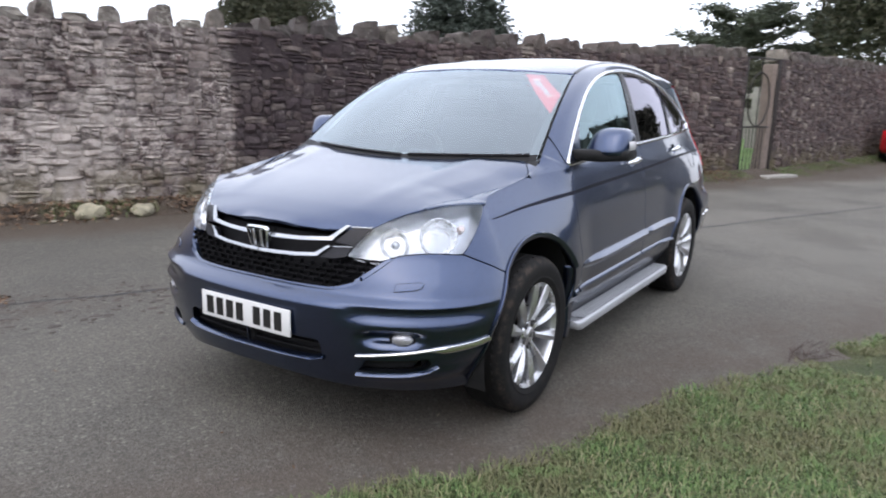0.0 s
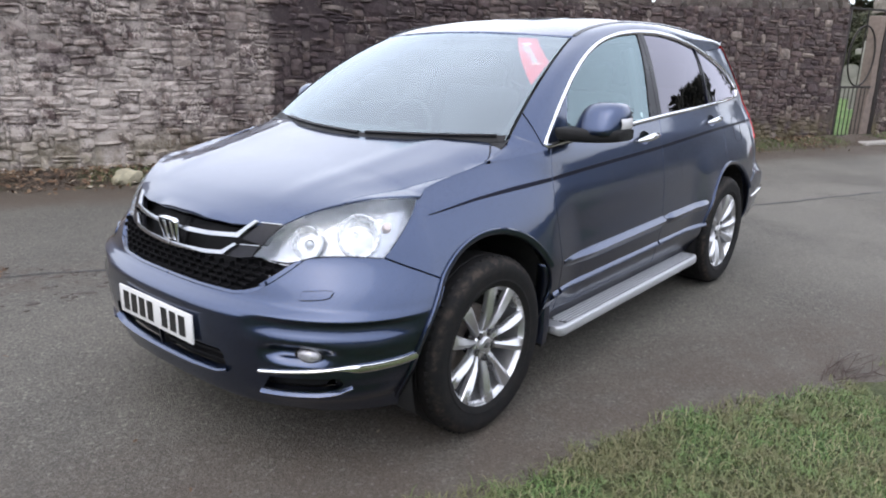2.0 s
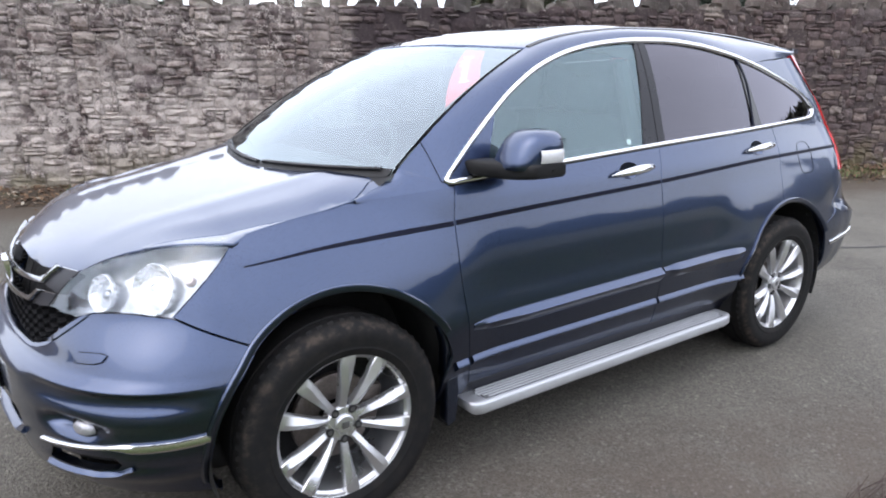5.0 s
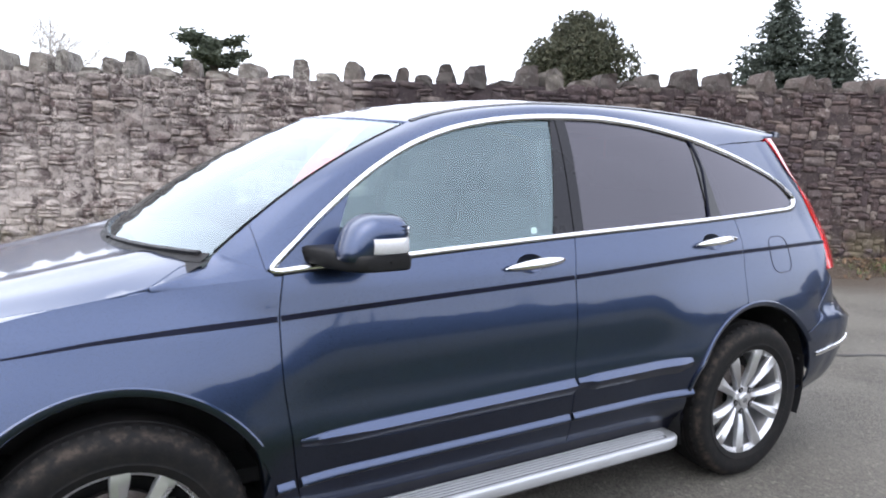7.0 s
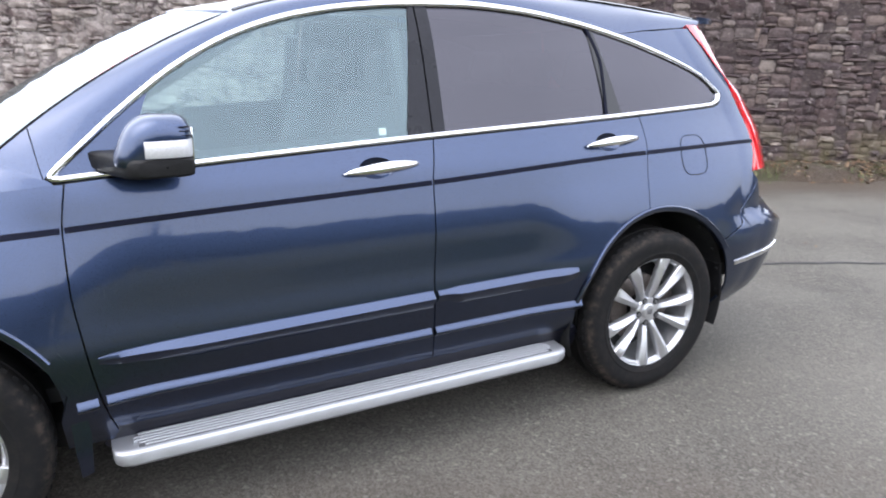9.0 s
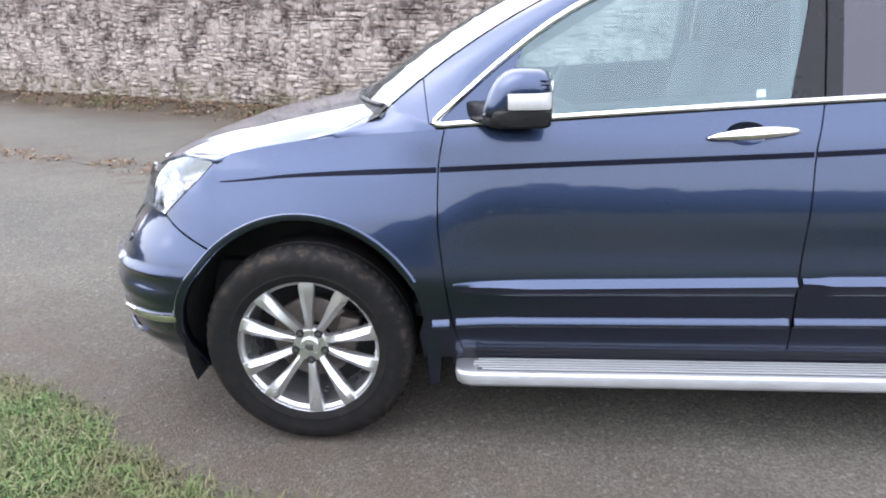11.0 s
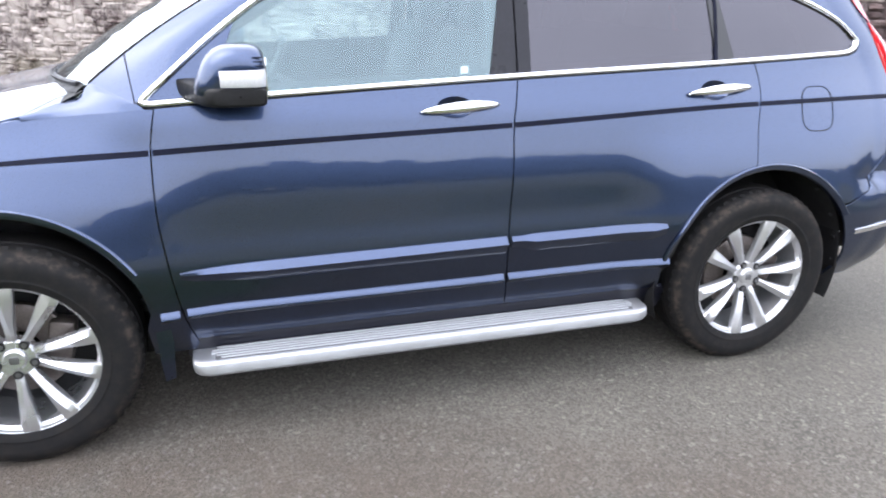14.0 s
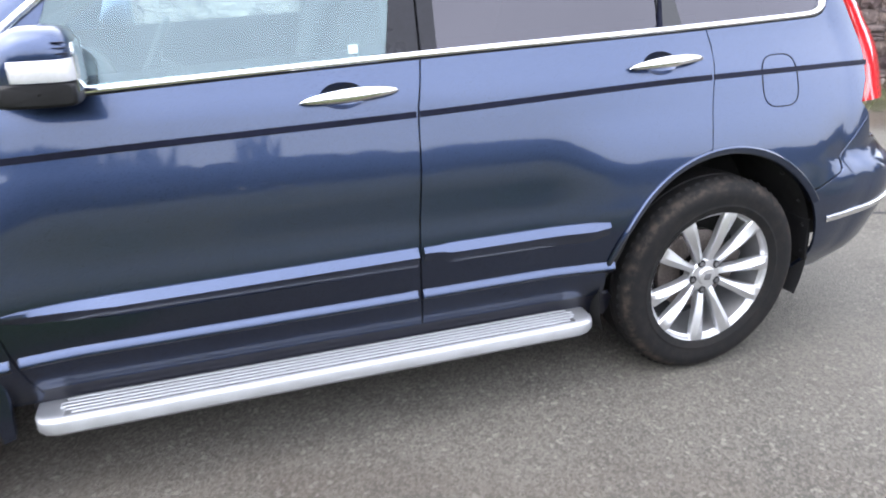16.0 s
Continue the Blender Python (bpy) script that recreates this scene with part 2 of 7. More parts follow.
def densify(poly, step, closed=True):
    poly = np.asarray(poly, float)
    out = []
    ends = np.roll(poly, -1, 0) if closed else poly[1:]
    for a, b in zip(poly, ends):
        n = max(1, int(math.ceil(np.linalg.norm(b - a) / step)))
        out += [a + (b - a) * i / n for i in range(n)]
    if not closed:
        out.append(poly[-1])
    return np.array(out)


def inside(pts, poly):
    x, y = pts[:, 0:1], pts[:, 1:2]
    a, b = poly, np.roll(poly, -1, 0)
    cross = ((a[:, 1] > y) != (b[:, 1] > y)) & (x < (b[:, 0] - a[:, 0]) * (y - a[:, 1]) / np.where(b[:, 1] == a[:, 1], 1e-12, b[:, 1] - a[:, 1]) + a[:, 0])
    return cross.sum(1) % 2 == 1


def area2(poly):
    return np.sum(poly[:, 0] * np.roll(poly[:, 1], -1) - np.roll(poly[:, 0], -1) * poly[:, 1]) / 2


def inset(poly, d):
    """A closed outline moved inwards by d."""
    poly = np.asarray(poly, float)
    if area2(poly) < 0:
        poly = poly[::-1]
    t = np.roll(poly, -1, 0) - np.roll(poly, 1, 0)
    t /= np.maximum(np.linalg.norm(t, axis=1, keepdims=True), 1e-9)
    return poly + d * np.stack([-t[:, 1], t[:, 0]], 1)


def flat_mesh(outline, holes, step, grid):
    """Triangles that fill an outline with holes: points, triangles and the boundary rings."""
    rings = [densify(r, step) for r in (outline, *holes)]
    if area2(rings[0]) < 0:
        rings[0] = rings[0][::-1]
    pts, edges, spans = [], [], []
    for r in rings:
        k0 = len(pts)
        pts += [tuple(p) for p in r]
        edges += [(k0 + i, k0 + (i + 1) % len(r)) for i in range(len(r))]
        spans.append((k0, len(r)))
    lo, hi = rings[0].min(0), rings[0].max(0)
    gx, gy = np.meshgrid(np.arange(lo[0] + grid / 2, hi[0], grid), np.arange(lo[1] + grid / 2, hi[1], grid))
    g = np.stack([gx.ravel(), gy.ravel()], 1)
    ok = inside(g, rings[0]) if len(g) else np.zeros(0, bool)
    for h in rings[1:]:
        ok &= ~inside(g, h)
    ring_pts = np.concatenate(rings)
    g = g[ok]
    if len(g):
        near = np.array([np.min(np.hypot(*(ring_pts - q).T)) for q in g])
        g = g[near > 0.45 * min(grid, step * 1.5)]
    pts += [tuple(p) for p in g]
    v, _, f, *_ = delaunay_2d_cdt([Vector(p) for p in pts], edges, [], 0, 1e-7)
    v = np.array([tuple(p) for p in v])
    f = np.array([tuple(t) for t in f if len(t) == 3])
    mid = v[f].mean(1)
    keep = inside(mid, rings[0])
    for h in rings[1:]:
        keep &= ~inside(mid, h)
    f = f[keep]
    a, b, c = v[f[:, 0]], v[f[:, 1]], v[f[:, 2]]
    turn = (b[:, 0] - a[:, 0]) * (c[:, 1] - a[:, 1]) - (b[:, 1] - a[:, 1]) * (c[:, 0] - a[:, 0])
    f[turn < 0] = f[turn < 0][:, ::-1]
    return v, f[np.abs(turn) > 1e-10], spans, rings


def panel(name, outline, surf, mat, parent, holes=(), step=0.03, grid=0.05, depth=0.012, sides=(1,), label="", gap=0.0, merge=False, flip=False):
    """A sheet-metal panel: an outline in the surface's own two coordinates, laid on the surface, with folded-in edges.
    sides: 1 for the car's left, -1 for its right; each is a part of its own unless merge is set."""
    outline = densify(outline, step)
    if gap:
        outline = inset(outline, gap)
    v, f, spans, rings = flat_mesh(outline, holes, step, grid)

    def place(p):
        return surf(p[:, 0], p[:, 1])

    e = 2e-3
    P = place(v)
    N = np.cross(place(v + [e, 0]) - place(v - [e, 0]), place(v + [0, e]) - place(v - [0, e]))
    N /= np.maximum(np.linalg.norm(N, axis=1, keepdims=True), 1e-12)
    if flip:
        N, f = -N, f[:, ::-1]
    made, allV, allF, allN = [], [], [], []
    for s in sides:
        V, F, NN = [P], [f], [N]
        at = len(P)
        if depth:
            for r in rings:
                q = np.array([np.argmin(np.hypot(*(v - p).T)) for p in r])
                out3 = np.cross(np.roll(P[q], -1, 0) - np.roll(P[q], 1, 0), N[q])
                out3 /= np.maximum(np.linalg.norm(out3, axis=1, keepdims=True), 1e-12)
                n = len(q)
                V += [P[q], P[q] - depth * N[q]]
                i = np.arange(n)
                j = (i + 1) % n
                F.append(np.stack([at + i, at + n + i, at + n + j], 1))
                F.append(np.stack([at + i, at + n + j, at + j], 1))
                NN += [out3 * 0.6 + N[q] * 0.5, out3]
                at += 2 * n
        V, F, NN = np.concatenate(V), np.concatenate(F), np.concatenate(NN)
        if s < 0:
            V, NN, F = V * [1, -1, 1], NN * [1, -1, 1], F[:, ::-1]
        if merge:
            allF.append(F + sum(len(a) for a in allV))
            allV.append(V), allN.append(NN)
        else:
            p = parent[s] if isinstance(parent, dict) else parent
            made.append(mesh_part(name, V, F, mat, p, label, NN))
    if merge:
        made.append(mesh_part(name, np.concatenate(allV), np.concatenate(allF), mat, parent, label, np.concatenate(allN)))
    return made if len(made) > 1 else made[0]


def ribbon(name, pts, ups, profile, mat, parent, label="", closed=False, sides=(1,), caps=True, angle=40):
    """A strip swept along points; profile is (across, out) pairs, out along `ups`."""
    pts, ups = np.asarray(pts, float), np.asarray(ups, float)
    t = np.roll(pts, -1, 0) - np.roll(pts, 1, 0)
    if not closed:
        t[0], t[-1] = pts[1] - pts[0], pts[-1] - pts[-2]
    t /= np.linalg.norm(t, axis=1, keepdims=True)
    across = np.cross(ups, t)
    across /= np.linalg.norm(across, axis=1, keepdims=True)
    made = []
    for s in sides:
        bm = bmesh.new()
        rows = []
        for p, a, u in zip(pts, across, ups):
            rows.append([bm.verts.new(Vector((p + a * c + u * o) * [1, s, 1])) for c, o in profile])
        n, m = len(rows), len(profile)
        for i in range(n if closed else n - 1):
            for j in range(m):
                bm.faces.new((rows[i][j], rows[(i + 1) % n][j], rows[(i + 1) % n][(j + 1) % m], rows[i][(j + 1) % m]))
        if caps and not closed:
            bm.faces.new(rows[0])
            bm.faces.new(rows[-1][::-1])
        made.append(part(name, bm, mat, parent[s] if isinstance(parent, dict) else parent, label, angle))
    return made if len(made) > 1 else made[0]


def loft(name, rows, mat, parent, label="", sides=(1,), angle=60, closed_rows=False, merge=False):
    """A skin over rows of points of equal count."""
    made = []
    bm = bmesh.new()
    for s in sides:
        g = [[bm.verts.new(Vector(np.asarray(p, float) * [1, s, 1])) for p in row] for row in rows]
        for a, b in zip(g, g[1:]):
            n = len(a)
            for j in range(n if closed_rows else n - 1):
                quad = (a[j], a[(j + 1) % n], b[(j + 1) % n], b[j])
                bm.faces.new(quad if s > 0 else quad[::-1])
        if not merge:
            made.append(part(name, bm, mat, parent[s] if isinstance(parent, dict) else parent, label, angle))
            bm = bmesh.new()
    if merge:
        bmesh.ops.remove_doubles(bm, verts=bm.verts, dist=1e-5)
        made.append(part(name, bm, mat, parent, label, angle))
    else:
        bm.free()
    return made if len(made) > 1 else made[0]


# ---- shape of the car's skin: the side profile, and rounded corners in plan ----
def smooth(a, b, x):
    t = np.clip((x - a) / (b - a), 0, 1)
    return t * t * (3 - 2 * t)


def curve(pairs):
    """A smooth monotone curve through (x, y) pairs, as a function of arrays."""
    xs, ys = np.array(pairs, float).T
    h = np.diff(xs)
    d = np.diff(ys) / h
    m = np.r_[d[0], np.zeros(len(d) - 1), d[-1]]
    for i in range(1, len(d)):
        if d[i - 1] * d[i] > 0:
            w1, w2 = 2 * h[i] + h[i - 1], h[i] + 2 * h[i - 1]
            m[i] = (w1 + w2) / (w1 / d[i - 1] + w2 / d[i])

    def f(x):
        x = np.clip(np.asarray(x, float), xs[0], xs[-1])
        i = np.clip(np.searchsorted(xs, x) - 1, 0, len(h) - 1)
        t = (x - xs[i]) / h[i]
        return ys[i] * (2 * t**3 - 3 * t**2 + 1) + h[i] * m[i] * (t**3 - 2 * t**2 + t) + ys[i + 1] * (3 * t**2 - 2 * t**3) + h[i] * m[i + 1] * (t**3 - t**2)

    return f


PROFILE = curve([(.16, .76), (.24, .81), (.30, .832), (.36, .861), (.45, .886), (.55, .904), (.61, .911), (.66, .906), (.70, .900), (.75, .895), (.82, .889), (.88, .880), (.97, .862),
                 (1.06, .843), (1.11, .826), (1.57, .664), (1.61, .635), (1.64, .59), (1.66, .53)])
NOSE = curve([(.18, -2.05), (.25, -2.13), (.30, -2.163), (.40, -2.180), (.46, -2.186), (.55, -2.190), (.60, -2.190), (.62, -2.178), (.655, -2.125), (.70, -2.108), (.77, -2.098), (.83, -2.080), (.88, -2.052),
              (.93, -1.99), (.98, -1.88), (1.05, -1.75)])
# relief of the bumper's corner: crease, undercut, shelf; and the deeper pocket round the fog lamp
CORNER_RELIEF = curve([(.20, -.03), (.29, -.012), (.335, .006), (.352, .005), (.380, -.002), (.45, -.002), (.50, -.004), (.53, .002), (.550, -.002), (.588, -.020), (.600, -.020), (.622, .003), (.65, .003), (.70, 0), (.80, 0)])
POCKET_RELIEF = curve([(.40, 0), (.460, 0), (.478, -.036), (.495, -.044), (.530, -.010), (.550, 0), (.60, 0)])
TAIL = curve([(.18, 2.10), (.30, 2.18), (.36, 2.22), (.53, 2.29), (.66, 2.335), (.70, 2.345), (.725, 2.29), (.76, 2.235), (.90, 2.255), (1.08, 2.255), (1.22, 2.20), (1.40, 2.04), (1.57, 1.93), (1.66, 1.88)])
FRONT_AXLE, REAR_AXLE, HUB_Z = -1.31, 1.31, 0.36
CORNER_F, CORNER_R, ARC = -1.6, 1.85, 1.22
_a = np.linspace(0, math.pi / 2, 2000)
_plans = []
for _e in (0.8, 1.0):
    _cx, _cy = np.sin(_a) ** _e, np.cos(_a) ** _e
    _s = np.r_[0, np.cumsum(np.hypot(np.diff(_cx) * 0.55, np.diff(_cy) * 0.9))]
    _plans.append((_s * (ARC / _s[-1]), _cx, _cy))


def corner_plan(f, e):
    """Way f round a corner in plan: square-shouldered at e = 0, a plain ellipse at e = 1."""
    (s0, x0, y0), (s1, x1, y1) = _plans
    return np.interp(f, s0, x0) * (1 - e) + np.interp(f, s1, x1) * e, np.interp(f, s0, y0) * (1 - e) + np.interp(f, s1, y1) * e



def half_width(x, z):
    up = smooth(.9, 1.2, z)
    y = PROFILE(z) - up * .062 * np.clip((x - .6) / 1.2, 0, 2) ** 2 - (1 - up) * .02 * np.clip((x - 1.2) / .7, 0, 2) ** 2
    y = y - smooth(.55, .74, z) * .026 * np.clip((-.95 - x) / .65, 0, 2) ** 1.5 - smooth(.66, 1.02, z) * .058 * np.clip((-.88 - x) / .70, 0, 1.3)
    y = y - smooth(.93, 1.07, z) * .030 * smooth(-.86, -1.16, x)
    near = np.minimum(np.abs(x - FRONT_AXLE), np.abs(x - REAR_AXLE))
    y = y + .026 * (1 - smooth(.35, .66, near)) * (1 - smooth(.66, 1.0, z)) * smooth(.3, .45, z)
    return y


def skin(u, z, off=0.0):
    """The skin on the car's left: u is x along the flank, and goes on as the way round the corners to the middle of nose or tail."""
    u, z = np.asarray(u, float), np.asarray(z, float)
    back_start = TAIL(z) - .42
    x = np.where(u > 1.4, 1.4 + (u - 1.4) * (back_start - 1.4) / (CORNER_R - 1.4), u)
    x = np.clip(x, CORNER_F, back_start)
    y = half_width(x, z)
    f, r = np.clip(CORNER_F - u, 0, ARC), np.clip(u - CORNER_R, 0, ARC)
    cx, cy = corner_plan(f, smooth(.68, .80, z))
    rx, ry = corner_plan(r, 0.0)
    X = np.where(u < CORNER_F, CORNER_F + (NOSE(z) - CORNER_F) * cx, np.where(u > CORNER_R, back_start + .42 * rx, x))
    Yw = np.where(u < CORNER_F, y * cy, np.where(u > CORNER_R, y * ry, y))
    side = np.abs(Yw)
    relief = CORNER_RELIEF(z) * smooth(.42, .62, side) * smooth(.06, .30, f) + POCKET_RELIEF(z) * smooth(.52, .64, side) * (1 - smooth(.69, .80, side)) * (f > 0)
    turn = np.clip(f / ARC, 0, 1) * math.pi / 2
    X, Yw = X - relief * np.sin(turn), Yw + relief * np.cos(turn)
    shelf = .028 * smooth(1.62, 1.86, u) * (1 - smooth(.690, .744, z)) * smooth(.24, .42, z)
    back = np.clip(r / ARC, 0, 1) * math.pi / 2
    X, Yw = X + shelf * np.sin(back), Yw + shelf * np.cos(back)
    p = np.stack([X, -Yw, z], -1)
    if np.any(off):
        p = p + np.asarray(off)[..., None] * skin_normal(u, z)
    return p


def skin_normal(u, z):
    e = 2e-3
    a, b = skin(u + e, z) - skin(u - e, z), skin(u, z + e) - skin(u, z - e)
    n = np.cross(a, b)
    return n / np.maximum(np.linalg.norm(n, axis=-1, keepdims=True), 1e-9)


def u_front(y, z):
    """The u at which the nose is y metres off the middle."""
    us = np.linspace(CORNER_F - ARC, CORNER_F, 400)
    return float(us[np.argmin(np.abs(-skin(us, np.full(400, z))[:, 1] - abs(y)))])


# ---- the car: panels cut from the skin ----
car = tagged(empty("parked_suv"), "dark blue metallic five-door SUV parked on the tarmac lane", "car")
BOTH = (1, -1)


def flank(x, z):
    """u on the flank for a place x, z."""
    if x <= 1.4:
        return x
    us = np.linspace(1.4, CORNER_R + ARC, 600)
    return float(np.interp(x, skin(us, np.full(600, z))[:, 0], us))


def S(*pairs):
    return [(flank(x, z), z) for x, z in pairs]


def F(*pairs):
    return [(u_front(y, z), z) for y, z in pairs]


def arch(cx, rx, rz, a, b, n=22, cz=0.375):
    return [(cx + rx * math.cos(radians(d)), cz + rz * math.sin(radians(d))) for d in np.linspace(a, b, n)]


def on_skin(off=0.0):
    return lambda u, z: skin(u, z, np.full(np.shape(u), off))


BELT = curve([(-.90, 1.086), (-.85, 1.090), (-.5, 1.110), (.29, 1.149), (1.24, 1.187), (1.72, 1.207)])
TOP_LINE = [(-.79, 1.19), (-.68, 1.283), (-.5, 1.412), (-.33, 1.497), (-.142, 1.554), (.06, 1.587), (.28, 1.604), (.484, 1.608), (.7, 1.595), (.945, 1.560),
            (1.195, 1.505), (1.45, 1.428), (1.62, 1.362), (1.70, 1.318), (1.74, 1.288)]
top_z = curve(TOP_LINE)
BONNET_LINE = curve([(-1.60, .986), (-1.545, 1.002), (-1.32, 1.042), (-1.05, 1.074), (-.87, 1.088)])
gap_front = curve([(.33, -.783), (.355, -.790), (.44, -.814), (.65, -.845), (.82, -.861), (.96, -.859), (1.09, -.838)])
gap_mid = curve([(.33, .270), (.36, .268), (.62, .252), (.86, .268), (1.0, .272), (1.15, .293), (1.7, .300)])
gap_rear = curve([(.80, 1.240), (.94, 1.248), (1.106, 1.267), (1.2, 1.245)])
SILL_Z = .352


def zs(f, a, b, n=10):
    return [(float(f(z)), z) for z in np.linspace(a, b, n)]


def xs(f, a, b, n=14):
    return [(x, float(f(x))) for x in np.linspace(a, b, n)]


# window outline: along the belt, round the rear, back over the top and round the front foot
side_glass_line = S(*xs(BELT, -.845, 1.68, 40), (1.72, 1.209), (1.752, 1.220), (1.770, 1.237), (1.773, 1.253), (1.764, 1.268), *[(x, float(top_z(x))) for x in np.linspace(1.74, -.79, 60)],
                    (-.855, 1.135), (-.873, 1.116), (-.878, 1.102), (-.868, 1.093))
side_glass_line = densify(side_glass_line, .03)

doors = {}
for name, lab in (("front_door", "blue front door with chrome handle"), ("rear_door", "blue rear door with chrome handle and dark window")):
    doors[name] = {s: empty(name, car) for s in BOTH}
HANDLES = {"front_door": (-.046, .219, 1.054, 1.070), "rear_door": (.948, 1.214, 1.085, 1.099)}


def cup_line(nm, grow=0.0):
    x0, x1, z0, z1 = HANDLES[nm]
    cx, cz = x0 + .115, (z0 + z1) / 2 + .004
    return S(*[(cx + (.062 + grow) * math.cos(a), cz + (.034 + grow) * math.sin(a)) for a in np.linspace(0, 2 * math.pi, 32, endpoint=False)])


front_door_line = S(*zs(gap_front, SILL_Z, 1.088, 16), *xs(lambda x: BELT(x) - .002, -.838, .292, 14), *zs(gap_mid, 1.146, SILL_Z, 14))
panel("door_skin", front_door_line, on_skin(), PAINT, doors["front_door"], holes=(cup_line("front_door"),), sides=BOTH, gap=.0025, step=.025)
rear_arch_cut = [(x, z) for x, z in arch(REAR_AXLE, .452, .452, 100, 166, 12)]
rear_door_line = S(*zs(gap_mid, SILL_Z, 1.146, 14), *xs(lambda x: BELT(x) - .002, .295, 1.243, 14), *zs(gap_rear, 1.185, .83, 9), *rear_arch_cut, (.885, .43), (.90, SILL_Z))
panel("door_skin", rear_door_line, on_skin(), PAINT, doors["rear_door"], holes=(cup_line("rear_door"),), sides=BOTH, gap=.0025, step=.025)
wing_line = S(*xs(BONNET_LINE, -1.585, -.88, 16), (-.855, 1.087), *zs(gap_front, 1.085, .335, 14), (-.80, .30), (-.925, .30), (-.930, .42),
              *arch(FRONT_AXLE, .425, .43, 18, 133, 30)) + [(-1.612, .712), (-1.70, .750), (-1.838, .803), (-1.777, .850), (-1.717, .897), (-1.657, .945), (-1.607, .984)]
panel("front_wing", wing_line, on_skin(), PAINT, car, sides=BOTH, gap=.002, grid=.04)
quarter_line = S(*zs(gap_rear, .835, 1.187, 8), *xs(lambda x: BELT(x) - .002, 1.25, 1.68, 8), (1.724, 1.206), (1.757, 1.217), (1.776, 1.235), (1.779, 1.254), (1.768, 1.271),
                 *[(x, float(top_z(x)) + .003) for x in np.linspace(1.74, 1.195, 16)], (1.35, 1.522), (1.55, 1.535), (1.735, 1.545), (1.775, 1.45), (1.82, 1.36), (1.868, 1.25), (1.930, 1.10),
                 (1.922, 1.0), (1.890, .925), (1.93, .885), (1.80, .76), (1.70, .655)) + S(*arch(REAR_AXLE, .43, .43, 40, 100, 16))
panel("rear_quarter", quarter_line, on_skin(), PAINT, car, sides=BOTH, gap=.002, grid=.04, depth=.004)
panel("quarter_lining", quarter_line, on_skin(-.014), CABIN, car, sides=BOTH, grid=.06, depth=0)
panel("rear_bumper", S(*arch(REAR_AXLE, .43, .43, 38, -8, 12), (1.735, .305), (1.86, .30), (1.98, .33)) + [(2.5, .34), (CORNER_R + ARC, .36), (CORNER_R + ARC, .78), (2.2, .78), (2.02, .80)]
      + S((1.93, .883), (1.80, .758), (1.703, .653)), on_skin(), PAINT, car, sides=BOTH, gap=.002, grid=.05, merge=True)
panel("tailgate", [(2.02, .93), (CORNER_R + ARC, .79), (CORNER_R + ARC, 1.56), (2.15, 1.56), (2.12, 1.25)], on_skin(-.012), PAINT, car, sides=BOTH, grid=.08, merge=True)
panel("tailgate_lining", [(2.02, .93), (CORNER_R + ARC, .79), (CORNER_R + ARC, 1.60), (2.15, 1.60), (2.12, 1.25)], on_skin(-.045), CABIN, car, sides=BOTH, grid=.08, merge=True)
panel("sill", S((-.79, SILL_Z - .004), (.93, SILL_Z - .004), (.97, .30), (.95, .235), (-.80, .235), (-.83, .28)), on_skin(-.006), PAINT_SHADED, car, sides=BOTH, gap=.001, grid=.04)
panel("tail_lamp", S((1.742, 1.548), (1.782, 1.45), (1.827, 1.36), (1.876, 1.25), (1.937, 1.10), (1.929, 1.0), (1.896, .925)) + [(2.20, .925), (2.19, 1.0), (2.16, 1.12), (2.10, 1.25), (2.05, 1.36), (2.02, 1.45), (1.98, 1.548)],
      on_skin(.004), RED_LAMP, car, sides=BOTH, gap=.002, grid=.03, depth=.02, label="tall red tail lamp")
# wheel-arch lips
for cx, nm, a0, a1 in ((FRONT_AXLE, "front", 33, 192), (REAR_AXLE, "rear", 32, 166)):
    ring = np.array(S(*arch(cx, .441, .443, a0, a1, 40)))
    ribbon("arch_lip", skin(ring[:, 0], ring[:, 1]), skin_normal(ring[:, 0], ring[:, 1]), [(-.012, -.02), (-.012, .006), (-.007, .010), (.004, .008), (.012, .000), (.012, -.02)], PAINT, car, sides=BOTH)

# the front: bumper skin with its openings
bumper_half = F((0, .652), (.20, .652), (.372, .655), (.42, .663), (.471, .681), (.515, .712), (.56, .752), (.588, .784), (.60, .792), (.66, .802), (.712, .805)) + [(-1.90, .802), (-1.838, .798), (-1.70, .745), (-1.612, .707)] + \
    S(*arch(FRONT_AXLE, .425, .43, 134, 202, 18)) + S((-1.70, .235)) + [(-1.85, .243), (-2.0, .252), (-2.2, .268), (-2.4, .285), (-2.6, .298), (CORNER_F - ARC, .30)]
lower_intake = F((.004, .380), (.30, .380), (.36, .384), (.383, .400), (.381, .452), (.36, .466), (.004, .466))
low_vent = F((.53, .358), (.70, .359), (.750, .370), (.768, .390), (.764, .416), (.70, .412), (.56, .404))
panel("front_bumper", bumper_half, on_skin(), PAINT, car, holes=(lower_intake, low_vent), sides=BOTH, grid=.015, step=.02, merge=True, depth=.03)
for nm, hole in (("lower_intake", lower_intake), ("lower_vent", low_vent)):
    panel(nm, inset(densify(hole, .02), -.012), on_skin(-.045), BLACK, car, sides=BOTH, grid=.04, depth=0)
for s in BOTH:
    for z in (.405, .435):
        pts = np.array(F((.02, z), (.2, z), (.37, z)))
        ribbon("intake_slat", skin(pts[:, 0], pts[:, 1], np.full(3, -.03)) * [1, s, 1], skin_normal(pts[:, 0], pts[:, 1]) * [1, s, 1], [(-.004, -.01), (-.004, .008), (.004, .008), (.004, -.01)], BLACK, car)
